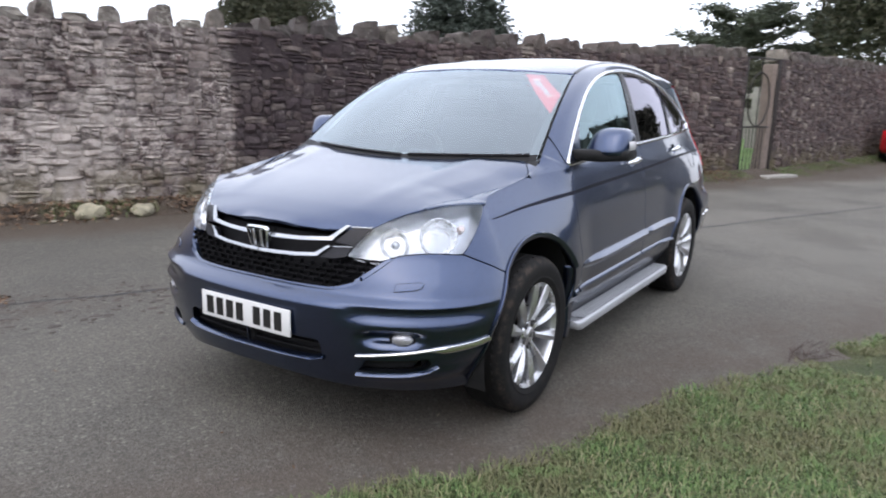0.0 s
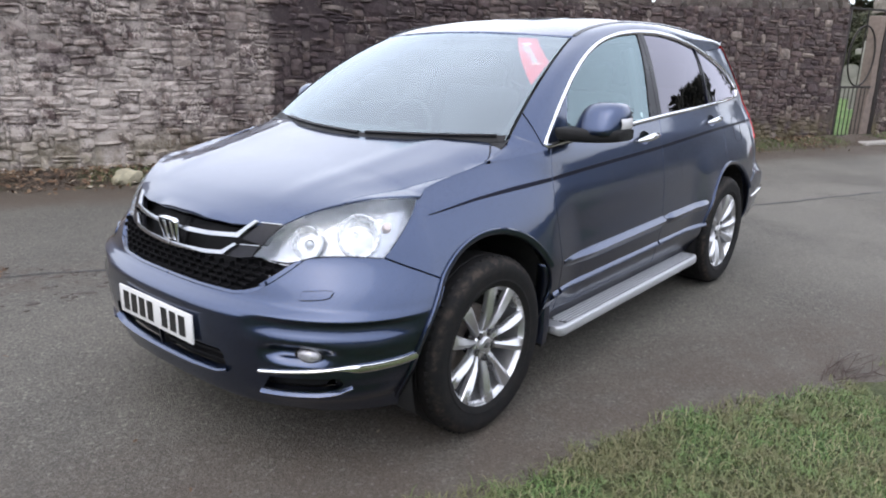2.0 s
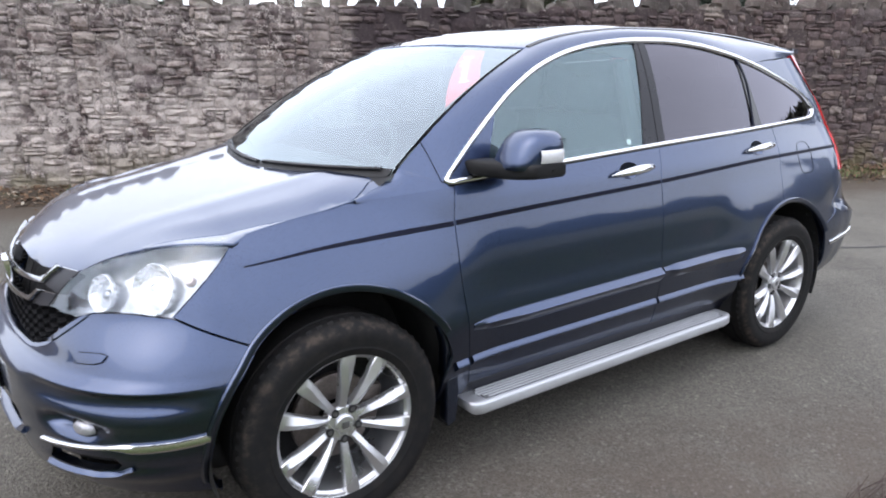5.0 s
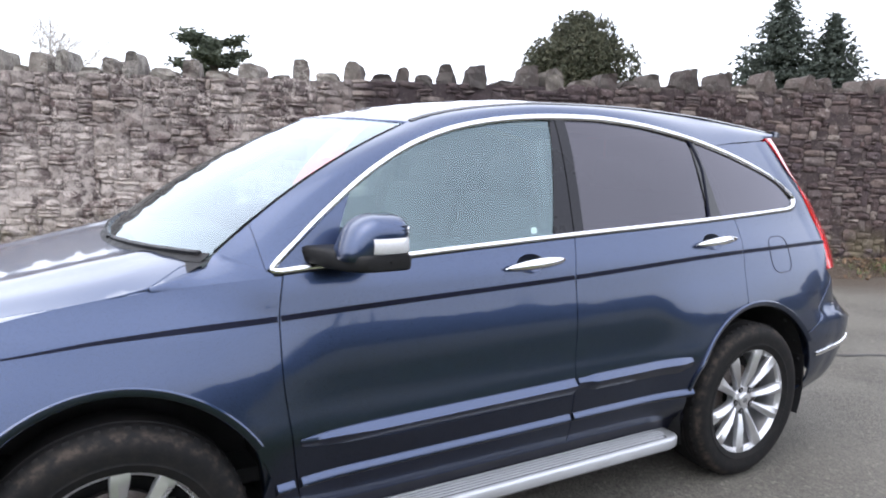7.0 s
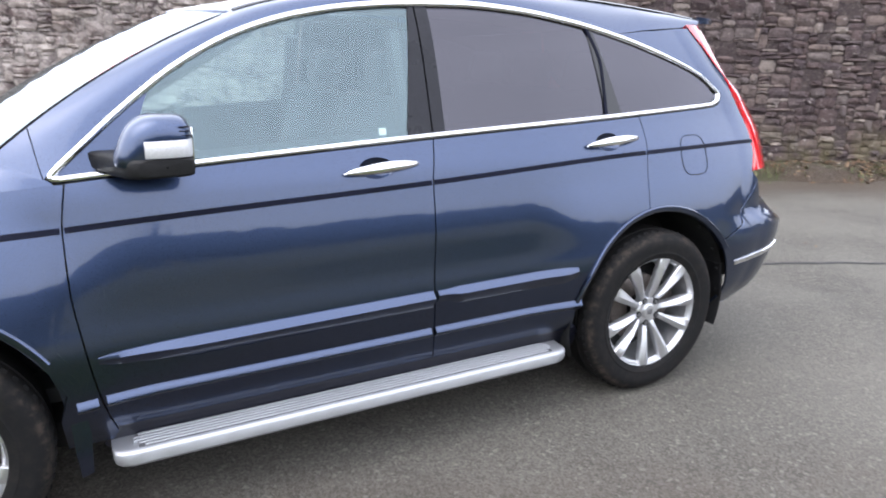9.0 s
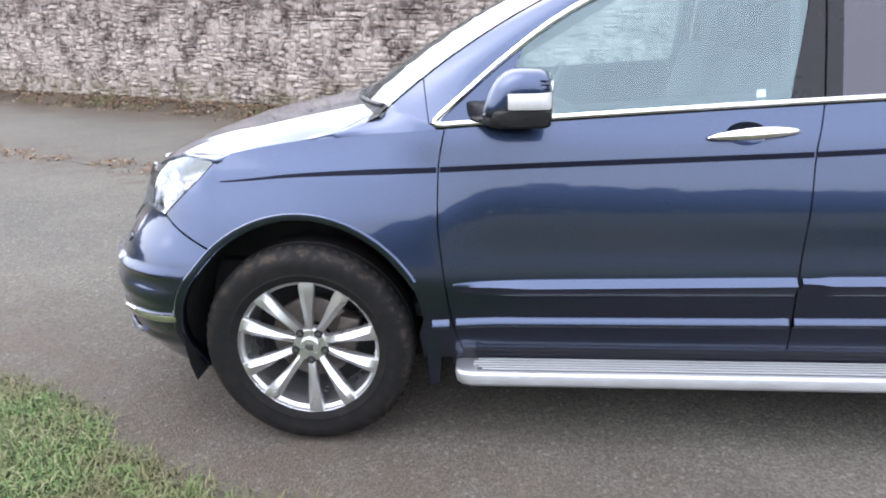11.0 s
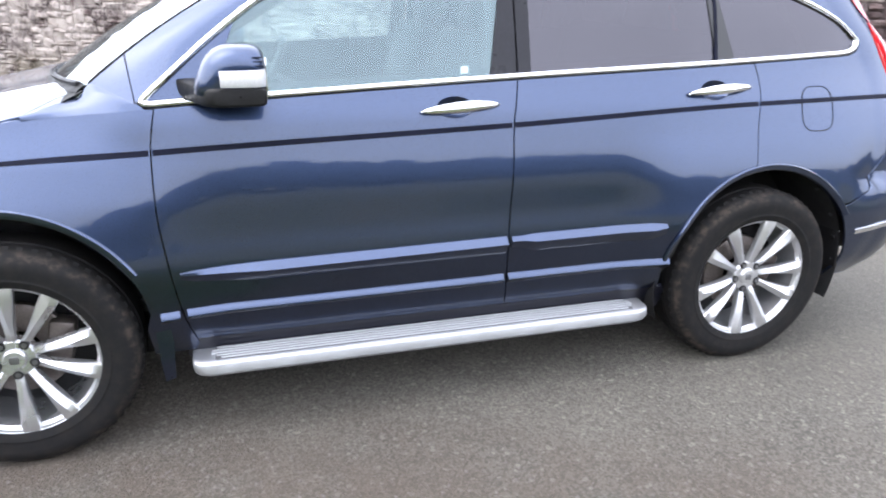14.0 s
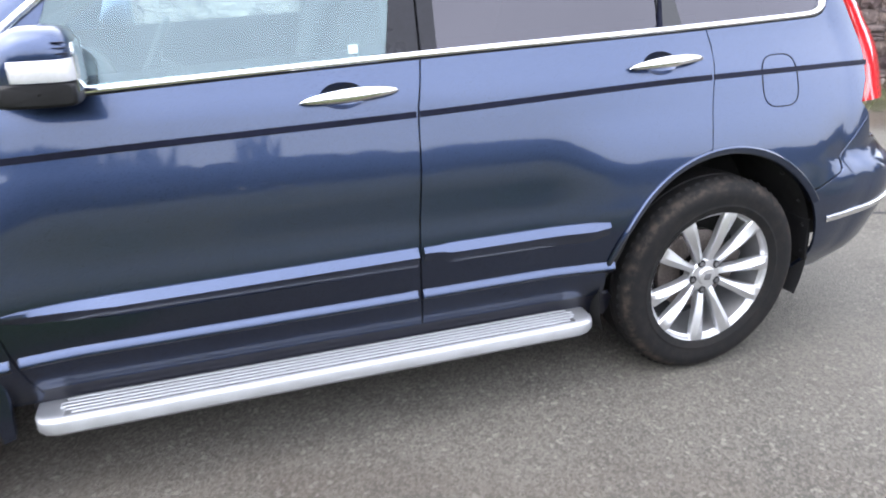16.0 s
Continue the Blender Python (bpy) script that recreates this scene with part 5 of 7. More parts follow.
seat(-.10, -.37, "front_seat", .52)
seat(-.10, .37, "front_seat", .52)
seat(.85, 0, "rear_bench", 1.25)
bm = bmesh.new()
m = pose(-.46, .37, 1.03, 0, -62, 0)
segs = []
for i in range(28):
    a = 2 * math.pi * i / 28
    c = Vector((math.cos(a) * .185, math.sin(a) * .185, 0))
    segs.append([bm.verts.new(m @ (c + Vector((math.cos(a) * math.cos(b), math.sin(a) * math.cos(b), math.sin(b))) * .016)) for b in np.linspace(0, 2 * math.pi, 8, endpoint=False)])
for i in range(28):
    for j in range(8):
        bm.faces.new((segs[i][j], segs[(i + 1) % 28][j], segs[(i + 1) % 28][(j + 1) % 8], segs[i][(j + 1) % 8]))
wheel_rim = part("steering_wheel", bm, CABIN, car)
bm = bmesh.new()
box(bm, (.13, .15, .04), m @ Matrix.Translation((0, 0, -.01)), .015)
box(bm, (.05, .36, .02), m @ Matrix.Translation((0, 0, 0)), .006)
rod(bm, m @ Vector((0, 0, -.02)), m @ Vector((0, 0, -.30)), .04, .05)
part("steering_boss", bm, CABIN, wheel_rim)
rows = [roof_surface(np.full(15, x), np.linspace(-.54, .54, 15)) - [0, 0, .05] for x in np.linspace(-.36, 1.7, 14)]
loft("headlining", rows, HEADLINING, car)
for s in BOTH:
    bm = bmesh.new()
    rod(bm, (.235, s * -.62, 1.50), (.235, s * -.74, 1.12), .035, .04, 8)
    part("pillar_lining", bm, CABIN, car)
    bm = bmesh.new()
    rod(bm, (-.955, s * -.700, 1.105), (-.62, s * -.640, 1.325), .050, .046, 10)
    rod(bm, (-.62, s * -.640, 1.325), (-.27, s * -.565, 1.515), .046, .042, 10)
    part("pillar_lining", bm, CABIN, car)
bm = bmesh.new()
box(bm, (.03, .24, .07), pose(-.52, 0, 1.43, 0, 15, 0), .012)
rod(bm, (-.52, 0, 1.44), (-.45, 0, 1.53), .012)
part("rear_view_mirror", bm, BLACK, car)


# ---- the place: ground, lane, verges, wall ----
WALL_DIR, WALL_N, WALL_0 = np.array([.9085, -.4179]), np.array([-.4179, -.9085]), np.array([0, 5.75])
wall_top = curve([(-30, 2.12), (0, 2.16), (4, 2.2), (9, 2.28), (13, 2.42), (26, 2.62)])


BEND = 13.8
DIR_2, N_2 = np.array([.980, -.198]), np.array([-.198, -.980])


def along(s, out=0.0, z=0.0):
    """A place s metres along the wall's face and out metres in front of it; past the gate the wall bends away."""
    if s <= BEND:
        p = WALL_0 + WALL_DIR * s + WALL_N * out
    else:
        p = WALL_0 + WALL_DIR * BEND + DIR_2 * (s - BEND) + N_2 * out
    return (float(p[0]), float(p[1]), z)


def lane(s, out=0.0, z=0.0):
    """The same for the lane, which runs straight on."""
    p = WALL_0 + WALL_DIR * s + WALL_N * out
    return (float(p[0]), float(p[1]), z)


k = Mat("worn_tarmac")
fine_g = k.tex(140.0, 3.0, 0.7)
stones_g = k.span(k.cells(95.0), 0.15, 0.55)
chip = k.n.new("ShaderNodeRGBToBW")
k.l.new(k.cells(115.0, "Color"), chip.inputs[0])
chips = k.span(chip.outputs[0], 0.15, 0.85)
lump = k.n.new("ShaderNodeRGBToBW")
k.l.new(k.cells(75.0, "Color"), lump.inputs[0])
patch_g = k.span(k.tex(0.55, 6.0, 0.6), 0.35, 0.68)
streak = k.span(k.tex(1.6, 5.0, 0.6), 0.40, 0.70)
col = k.mix(stones_g, (0.140, 0.131, 0.119), (0.048, 0.047, 0.044))
col = k.mix(k.math("MULTIPLY", patch_g, 0.55), col, (0.144, 0.134, 0.119))
col = k.mix(k.math("MULTIPLY", streak, 0.35), col, (0.055, 0.048, 0.044))
col = k.mix(0.46, col, k.mix(chips, (0.044, 0.043, 0.039), (0.178, 0.168, 0.148)))
pale = k.math("GREATER_THAN", lump.outputs[0], 0.86)
col = k.mix(k.math("MULTIPLY", pale, 0.6), col, (0.210, 0.200, 0.182))
oil = k.math("MULTIPLY", k.span(k.tex(0.9, 6.0, 0.65), 0.52, 0.66), k.span(k.tex(6.0, 5.0, 0.7), 0.38, 0.62))
col = k.mix(k.math("MULTIPLY", oil, 0.35), col, (0.050, 0.050, 0.047))
# brown dirt thins out from the grass side
sx, sy = k.axis(0), k.axis(1)
edge = k.math("ADD", k.math("ADD", sy, k.math("MULTIPLY", sx, 0.47)), 1.78)
edge = k.math("ADD", edge, k.math("MULTIPLY", k.math("SUBTRACT", k.tex(1.1, 5.0), 0.5), 0.9))
dirt = k.math("MULTIPLY", k.span(edge, 1.15, 0.05), k.span(k.tex(4.0, 5.0), 0.3, 0.6, 0.45, 1.0))
worn = k.math("MULTIPLY", k.span(sx, 0.2, 3.2), k.span(k.tex(0.7, 5.0), 0.35, 0.60))
col = k.mix(k.math("MULTIPLY", worn, 0.45), col, (0.168, 0.160, 0.146))
crumb = k.math("MULTIPLY", k.math("MULTIPLY", k.span(edge, 2.75, 3.25), k.span(edge, 4.25, 3.60)), k.math("MULTIPLY", k.span(sx, -0.8, -2.2), k.span(k.tex(5.0, 6.0, 0.7), 0.40, 0.62)))
col = k.mix(k.math("MULTIPLY", crumb, 0.65), col, (0.070, 0.053, 0.043))
col = k.mix(k.math("MULTIPLY", dirt, 0.62), col, (0.072, 0.054, 0.043))
far = k.math("MULTIPLY", k.span(k.math("ADD", edge, k.math("MULTIPLY", k.tex(0.8, 4.0), 1.5)), 6.4, 7.3), 0.8)
col = k.mix(far, col, (0.074, 0.056, 0.043))
k.set(Base_Color=k.mix(1.0, col, (1.0, 0.985, 0.94), "MULTIPLY"), Roughness=0.82, Specular_IOR_Level=0.35)
k.bump(k.math("ADD", k.math("ADD", k.math("MULTIPLY", stones_g, -0.7), fine_g), chips), 0.8, 0.007)
TARMAC = k.m
k = Mat("grass_ground")
gn = k.span(k.tex(2.2, 5.0), 0.35, 0.65)
gf = k.span(k.tex(60.0, 4.0), 0.35, 0.65)
bare = k.span(k.tex(1.5, 5.0), 0.60, 0.70)
col = k.mix(gn, (0.046, 0.066, 0.019), (0.080, 0.090, 0.031))
col = k.mix(k.math("MULTIPLY", gf, 0.5), col, (0.035, 0.031, 0.016))
col = k.mix(k.math("MULTIPLY", bare, 0.7), col, (0.094, 0.066, 0.043))
# the verge fades unevenly into the paler field
away = k.math("ADD", k.math("MULTIPLY", k.axis(0), -0.4179), k.math("MULTIPLY", k.math("SUBTRACT", k.axis(1), 5.75), -0.9085))
away = k.math("ADD", away, k.math("MULTIPLY", k.math("SUBTRACT", k.tex(0.9, 6.0, 0.65), 0.5), 1.6))
k.set(Base_Color=k.mix(k.span(away, 8.9, 9.5), col, k.mix(gf, (0.118, 0.122, 0.058), (0.098, 0.094, 0.050))), Roughness=0.95)
k.bump(gf, 0.8, 0.02)
TURF = k.m
k = Mat("earth_bank")
a_, b_ = k.span(k.tex(3.0, 6.0), 0.35, 0.65), k.span(k.tex(40.0, 5.0), 0.35, 0.65)
moss = k.span(k.tex(1.4, 5.0), 0.48, 0.62)
col = k.mix(b_, (0.047, 0.034, 0.025), (0.098, 0.074, 0.055))
k.set(Base_Color=k.mix(k.math("MULTIPLY", moss, 0.6), k.mix(k.math("MULTIPLY", a_, 0.5), col, (0.066, 0.043, 0.027)), (0.055, 0.066, 0.023)), Roughness=0.95)
k.bump(b_, 0.9, 0.02)
EARTH = k.m

bm = bmesh.new()
R = 900.0
for v in ((-R, -R), (R, -R), (R, R), (-R, R)):
    bm.verts.new((*v, -.03))
bm.faces.new(bm.verts)
ground = part("ground", bm, TURF)
tagged(ground, "grass ground reaching to the horizon", "ground", kind="structure")


def strip_mesh(name, s0, s1, o0, o1, mat, z_of, ds=.25, do=.25, z=0.0, where=lane):
    ss = np.arange(s0, s1 + ds / 2, ds)
    oo = np.linspace(o0, o1, max(2, int(abs(o1 - o0) / do) + 1))
    verts = [where(s, o, z + z_of(s, o)) for s in ss for o in oo]
    n = len(oo)
    faces = [(i * n + j, (i + 1) * n + j, (i + 1) * n + j + 1, i * n + j + 1) for i in range(len(ss) - 1) for j in range(n - 1)]
    return mesh_part(name, verts, faces, mat)


def rough(s, o):
    return .05 * noise.noise((s * .9, o * 1.1, 3)) + .02 * noise.noise((s * 4, o * 4, 8))


road = strip_mesh("road", -60, 60, .35, 7.4, TARMAC, lambda s, o: 0, 2.0, .5)
tagged(road, "worn grey tarmac lane with a repaired joint", "road", kind="structure")
apron = strip_mesh("road_apron", 14.4, 46, .42, 4.5, TARMAC, lambda s, o: 0, 1.0, .5, -.006, along)
tagged(apron, "worn tarmac widening towards the wall past the gate", "road", kind="structure")
bank = strip_mesh("verge_bank", -40, 40, -.02, .66, EARTH, lambda s, o: .15 * (1 - smooth(0, .60, o + .25 * noise.noise((s * .7, 0, 5)))) - .012 + .03 * noise.noise((s * 3, o * 5, 1)), .15, .08, where=along)
tagged(bank, "earth bank with moss and leaves along the wall foot", "verge", kind="structure")
def lawn_z(s, o):
    e = o + .13 * noise.noise((s * 1.1, 3, 5)) + .09 * noise.noise((s * 4.0, o * 3, 9)) + .05 * noise.noise((s * 13, o * 9, 2))
    return -.022 + .030 * float(smooth(6.72, 7.0, e)) + .014 * float(smooth(7.0, 7.6, e)) * (1 + noise.noise((s * 2, o * 2, 1)))


lawn = strip_mesh("lawn", -14, 14, 6.55, 10.0, TURF, lawn_z, .07, .05)
# out-of-view field, its pale tone added to brighten reflections in the lower doors
k = Mat("pale_reflection_field")
fn, fg = k.span(k.tex(0.6, 5.0), 0.35, 0.65), k.span(k.tex(20.0, 4.0), 0.35, 0.65)
k.set(Base_Color=k.mix(k.math("MULTIPLY", fg, 0.4), k.mix(fn, (0.100, 0.112, 0.050), (0.150, 0.142, 0.078)), (0.070, 0.062, 0.034)), Roughness=0.95)
k.bump(fg, 0.6, 0.02)
FIELD = k.m
ground.data.materials[0] = FIELD
far_lawn = strip_mesh("lawn", -22, 22, 9.9, 15.0, FIELD, lambda s, o: .008, .5, .5)
tagged(far_lawn, "unseen grass field beyond the verge, kept pale to lighten the door reflections", "grass", kind="structure")
tagged(lawn, "rough mown grass verge beside the lane", "grass", kind="structure")
# the tarred joint down the lane
J = simple("tar_joint", (0.017, 0.016, 0.016), 0.7, 0, 60, 0.4, 0.3)
pts = np.array([lane(s, 3.70 + .07 * noise.noise((s * .8, 0, 0)) + .035 * noise.noise((s * 3.1, 0, 0)) + .015 * noise.noise((s * 9, 2, 0)), .003) for s in np.arange(-25, 30, .12)])
wid = np.array([(.019 if s > 0 else .008) + .012 * noise.noise((s * 2.3, 4, 0)) for s in np.arange(-25, 30, .12)]).clip(.002)
acr = np.array([*WALL_N, 0])
mesh = mesh_part("road_joint", np.concatenate([pts + acr * wid[:, None], pts - acr * wid[:, None]]), [(i, i + 1, len(pts) + i + 1, len(pts) + i) for i in range(len(pts) - 1)], J)
tagged(mesh, "dark tarred joint line in the lane", "road joint", kind="structure")

# mud crumbs trodden off along the middle of the lane
r = np.random.default_rng(41)
CRUMB = simple("dark_mud_crumb", (0.060, 0.049, 0.043), 0.9, 0, 80, 0.45, 0.5)
verts, faces = [], []
for _ in range(230):
    c = np.array([-1.55, 2.36]) + np.array(WALL_DIR) * r.normal(0, .85) + np.array(WALL_N) * (r.normal(0, .13) + (.42 if r.random() < .25 else 0))
    size, high, turn, at = .007 + .022 * r.random() ** 2.2, .003 + .006 * r.random(), r.uniform(0, 6.28), len(verts)
    for rr, h in ((1.0, -.002), (.62, .8)):
        for a in np.linspace(0, 2 * math.pi, 7, endpoint=False):
            q = size * rr * r.uniform(.7, 1.25)
            p = c + np.array(WALL_DIR) * q * 1.7 * math.cos(a + turn) + np.array(WALL_N) * q * math.sin(a + turn)
            verts.append((p[0], p[1], max(h, -1) * (high if h > 0 else 1)))
    faces += [(at + j, at + (j + 1) % 7, at + 7 + (j + 1) % 7, at + 7 + j) for j in range(7)] + [tuple(at + 7 + j for j in range(7))]
tagged(mesh_part("mud_crumbs", verts, faces, CRUMB, smooth_faces=False), "small dark crumbs of mud scattered on the tarmac", "mud", kind="stuff")

# ---- rubble wall ----
def stone_material(name, island, mortar=False, lichened=False):
    k = Mat(name)
    r = k.chance(island)
    g1, g2, g3 = k.tex(9.0, 6.0, 0.65), k.tex(45.0, 4.0, 0.7), k.tex(2.2, 5.0)
    if mortar:
        r = k.span(k.tex(6.0, 5.0, 0.7), 0.3, 0.7)
    col = k.ramp(r, (0.0, (0.046, 0.033, 0.033)), (0.25, (0.120, 0.091, 0.083)), (0.45, (0.066, 0.052, 0.054)), (0.65, (0.168, 0.136, 0.116)), (0.85, (0.090, 0.076, 0.074)), (1.0, (0.275, 0.243, 0.205)))
    col = k.mix(k.math("MULTIPLY", k.span(g1, 0.38, 0.68), 0.55), col, (0.043, 0.035, 0.035))
    if mortar:
        col = k.mix(0.6, col, (0.035, 0.029, 0.028))
    fleck = k.math("MULTIPLY", k.span(k.tex(26.0, 5.0, 0.8), 0.55, 0.64), 0.40)
    col = k.mix(fleck, col, (0.270, 0.245, 0.220))
    crack = k.math("MULTIPLY", k.span(k.tex(17.0, 6.0, 0.75), 0.44, 0.36), 0.55)
    col = k.mix(crack, col, (0.032, 0.026, 0.027))
    # old limewash left of the buttress line, thicker low down, thinning in blotches
    x, z = k.axis(0), k.axis(2)
    left = k.span(k.math("ADD", x, k.math("MULTIPLY", k.math("SUBTRACT", k.tex(3.0, 3.0), 0.5), 0.18)), 2.04, 1.92)
    blot = k.math("ADD", k.math("MULTIPLY", k.span(g3, 0.40, 0.60), 0.60), k.math("MULTIPLY", k.span(k.tex(8.0, 7.0, 0.75), 0.44, 0.56), 0.80))
    low = k.span(k.math("ADD", z, k.math("MULTIPLY", k.tex(1.3, 4.0), 0.9)), 2.35, 1.2, 0.42, 1.0)
    wash = k.math("MULTIPLY", k.math("MULTIPLY", left, blot), low)
    wash = k.math("MULTIPLY", wash, k.span(k.math("ADD", x, k.math("MULTIPLY", k.math("SUBTRACT", k.tex(1.6, 4.0), 0.5), 0.9)), 0.75, 1.15, 1.0, 0.50))
    wash = k.math("MULTIPLY", wash, k.span(k.tex(1.1, 4.0, 0.6), 0.40, 0.56, 0.75, 1.12))
    vein = k.math("SUBTRACT", k.tex(5.0, 7.0, 0.72), 0.5)
    vein = k.math("MULTIPLY", k.span(k.math("MULTIPLY", vein, vein), 0.0011, 0.0), k.span(k.tex(1.5, 4.0, 0.6), 0.42, 0.58))
    wash = k.math("MAXIMUM", wash, k.math("MULTIPLY", k.math("MULTIPLY", vein, left), 0.9))
    col = k.mix(k.math("MULTIPLY", k.math("MINIMUM", k.math("MULTIPLY", wash, 0.95), 0.88), k.span(k.tex(20.0, 6.0, 0.75), 0.36, 0.46, 0.55, 1.0)), col, (0.437, 0.410, 0.365))
    # a darker, blotchy stretch beyond that line, fading along the wall
    dark_stretch = k.math("MULTIPLY", k.math("MULTIPLY", k.span(x, 1.92, 2.04), k.span(k.math("ADD", x, k.math("MULTIPLY", k.tex(0.8, 4.0), 2.0)), 7.6, 4.2)), k.span(k.tex(5.0, 5.0, 0.7), 0.28, 0.52, 0.25, 0.62))
    col = k.mix(dark_stretch, col, (0.034, 0.028, 0.031))
    lichen = k.math("MULTIPLY", k.span(k.tex(13.0, 6.0, 0.7), 0.60, 0.68), k.span(k.tex(0.9, 3.0), 0.40, 0.62))
    col = k.mix(k.math("MULTIPLY", lichen, 0.85), col, (0.340, 0.322, 0.285))
    green = k.math("MULTIPLY", k.span(z, 0.75, 0.15), k.span(k.tex(3.5, 5.0), 0.38, 0.60))
    col = k.mix(k.math("MULTIPLY", green, 0.62), col, (0.120, 0.112, 0.055))
    if lichened:
        col = k.mix(k.span(k.tex(5.0, 6.0, 0.7), 0.35, 0.65, 0.10, 0.50), col, (0.112, 0.105, 0.090))
    else:
        col = k.mix(1.0, col, (1.03, 0.975, 1.0), "MULTIPLY")
    k.set(Base_Color=col, Roughness=0.92, Specular_IOR_Level=0.25)
    k.bump(k.math("ADD", g1, k.math("MULTIPLY", g2, 0.6)), 0.9, 0.018)
    return k.m


MORTAR = stone_material("old_lime_mortar", False, True)
COPING = stone_material("lichened_coping", False, False, True)
STONE, STONE_JOINED = stone_material("rubble_stone", False), stone_material("rubble_stone_joined", True)
rng = np.random.default_rng(7)
GATE = (12.50, 13.66)
wall = tagged(empty("wall_north"), "old limewashed rubble stone boundary wall", "wall", kind="structure")
for a, b in ((-60, GATE[0]), (GATE[1], 60)):
    bm = bmesh.new()
    ss = np.unique(np.r_[np.linspace(a, b, 40), min(max(BEND, a), b), min(max(14.3, a), b)])
    rows = []
    for s in ss:
        back = -.47 if s < 13 else float(np.interp(s, [GATE[1], 14.3], [-.16, -.47]))
        rows.append([bm.verts.new(along(s, o, z)) for o, z in ((-.001, -.05), (-.001, float(wall_top(s)) - .02), (back, float(wall_top(s)) - .02), (back, -.05))])
    for p, q in zip(rows, rows[1:]):
        for j in range(4):
            bm.faces.new((p[j], p[(j + 1) % 4], q[(j + 1) % 4], q[j]))
    bm.faces.new(rows[0])
    bm.faces.new(rows[-1])
    part("wall_core", bm, MORTAR, wall)


def stone_shape(w, h, d, wob=.18):
    """A rough stone: a bulging front of nine faces and sloped sides; 42 triangles."""
    g = np.linspace(-.5, .5, 4)
    V = []
    for i, y in enumerate(g):
        for j, x in enumerate(g):
            rim = i in (0, 3) or j in (0, 3)
            corner = i in (0, 3) and j in (0, 3)
            shrink = .97 - (.22 * rng.random() if corner else 0) - .08 * rng.random() * rim
            V.append((x * w * shrink + rng.normal(0, wob * .05) * w, d * ((.35 if rim else 1.0) + rng.normal(0, .18)), y * h * shrink + rng.normal(0, wob * .05) * h))
    ring = [0, 1, 2, 3, 7, 11, 15, 14, 13, 12, 8, 4]
    for i in ring:
        V.append((V[i][0] * 1.02, -.05, V[i][2] * 1.02))
    Fc = [(r * 4 + c, r * 4 + c + 1, r * 4 + c + 5, r * 4 + c + 4) for r in range(3) for c in range(3)]
    Fc += [(ring[i], 16 + i, 16 + (i + 1) % 12, ring[(i + 1) % 12]) for i in range(12)]
    return np.array(V), [f[::-1] for f in Fc]


stone_mesh = []
for i in range(14):
    V, Fc = stone_shape(1, 1, 1, .4)
    me = bpy.data.meshes.new("stone")
    me.from_pydata([(x, y, z) for x, y, z in V], [], Fc)
    me.materials.append(STONE)
    stone_mesh.append(me)
# pack the face with random blocks on a fine grid
CELL_S, CELL_Z = .050, .041
S0, S1 = -15.0, 26.0
ncol, nrow = int((S1 - S0) / CELL_S), 63
taken = np.zeros((nrow, ncol), bool)
blocks = []
for r in range(nrow):
    c = 0
    while c < ncol:
        if taken[r, c]:
            c += 1
            continue
        hgt = int(rng.choice([1, 2, 3, 4, 5], p=[.30, .42, .19, .07, .02]))
        wdt = int(rng.integers(2, 7))
        wdt = max(wdt, 2 if hgt > 1 else 3)
        m = 0
        while m < wdt and c + m < ncol and not taken[r, c + m]:
            m += 1
        wdt = m
        hh = 1
        while hh < hgt and r + hh < nrow and not taken[r + hh, c:c + wdt].any():
            hh += 1
        taken[r:r + hh, c:c + wdt] = True
        blocks.append((S0 + (c + wdt / 2) * CELL_S, (r + hh / 2) * CELL_Z, wdt * CELL_S, hh * CELL_Z))
        c += wdt
TURN_W = math.atan2(WALL_DIR[1], WALL_DIR[0])
TURN_2 = math.atan2(DIR_2[1], DIR_2[0])
singles = []
jv, jf, at = [], [], 0
for s, z, w, h in blocks:
    if GATE[0] - w / 2 < s < GATE[1] + w / 2 or z + h / 2 > float(wall_top(s)) + .01:
        continue
    zz = z + .03 * noise.noise((s * .5, z * .4, 2)) + .018 * noise.noise((s * 2.1, z, 9))
    d = float(rng.uniform(.010, .042))
    if rng.random() < .05:
        continue
    if -1.2 < s < 5.2 and w > .14 and h > .08 and len(singles) < 300:
        singles.append((s, zz, w, h, d))
        continue
    V, Fc = stone_shape(w * 1.0, h * .99, d, .5)
    tilt = rng.normal(0, .05)
    P = np.array([along(s + x * math.cos(tilt) - zc * math.sin(tilt), y, zz + zc * math.cos(tilt) + x * math.sin(tilt)) for x, y, zc in V])
    jv.append(P)
    jf += [tuple(i + at for i in f) for f in Fc]
    at += len(P)
rest = mesh_part("rubble_stones", np.concatenate(jv), jf, STONE_JOINED, wall, smooth_faces=False)
tagged(rest, "rough rubble stones in weathered mortar", kind="stuff")
# coping: upright stones along the top, tall and short in turn
cope_mesh = []
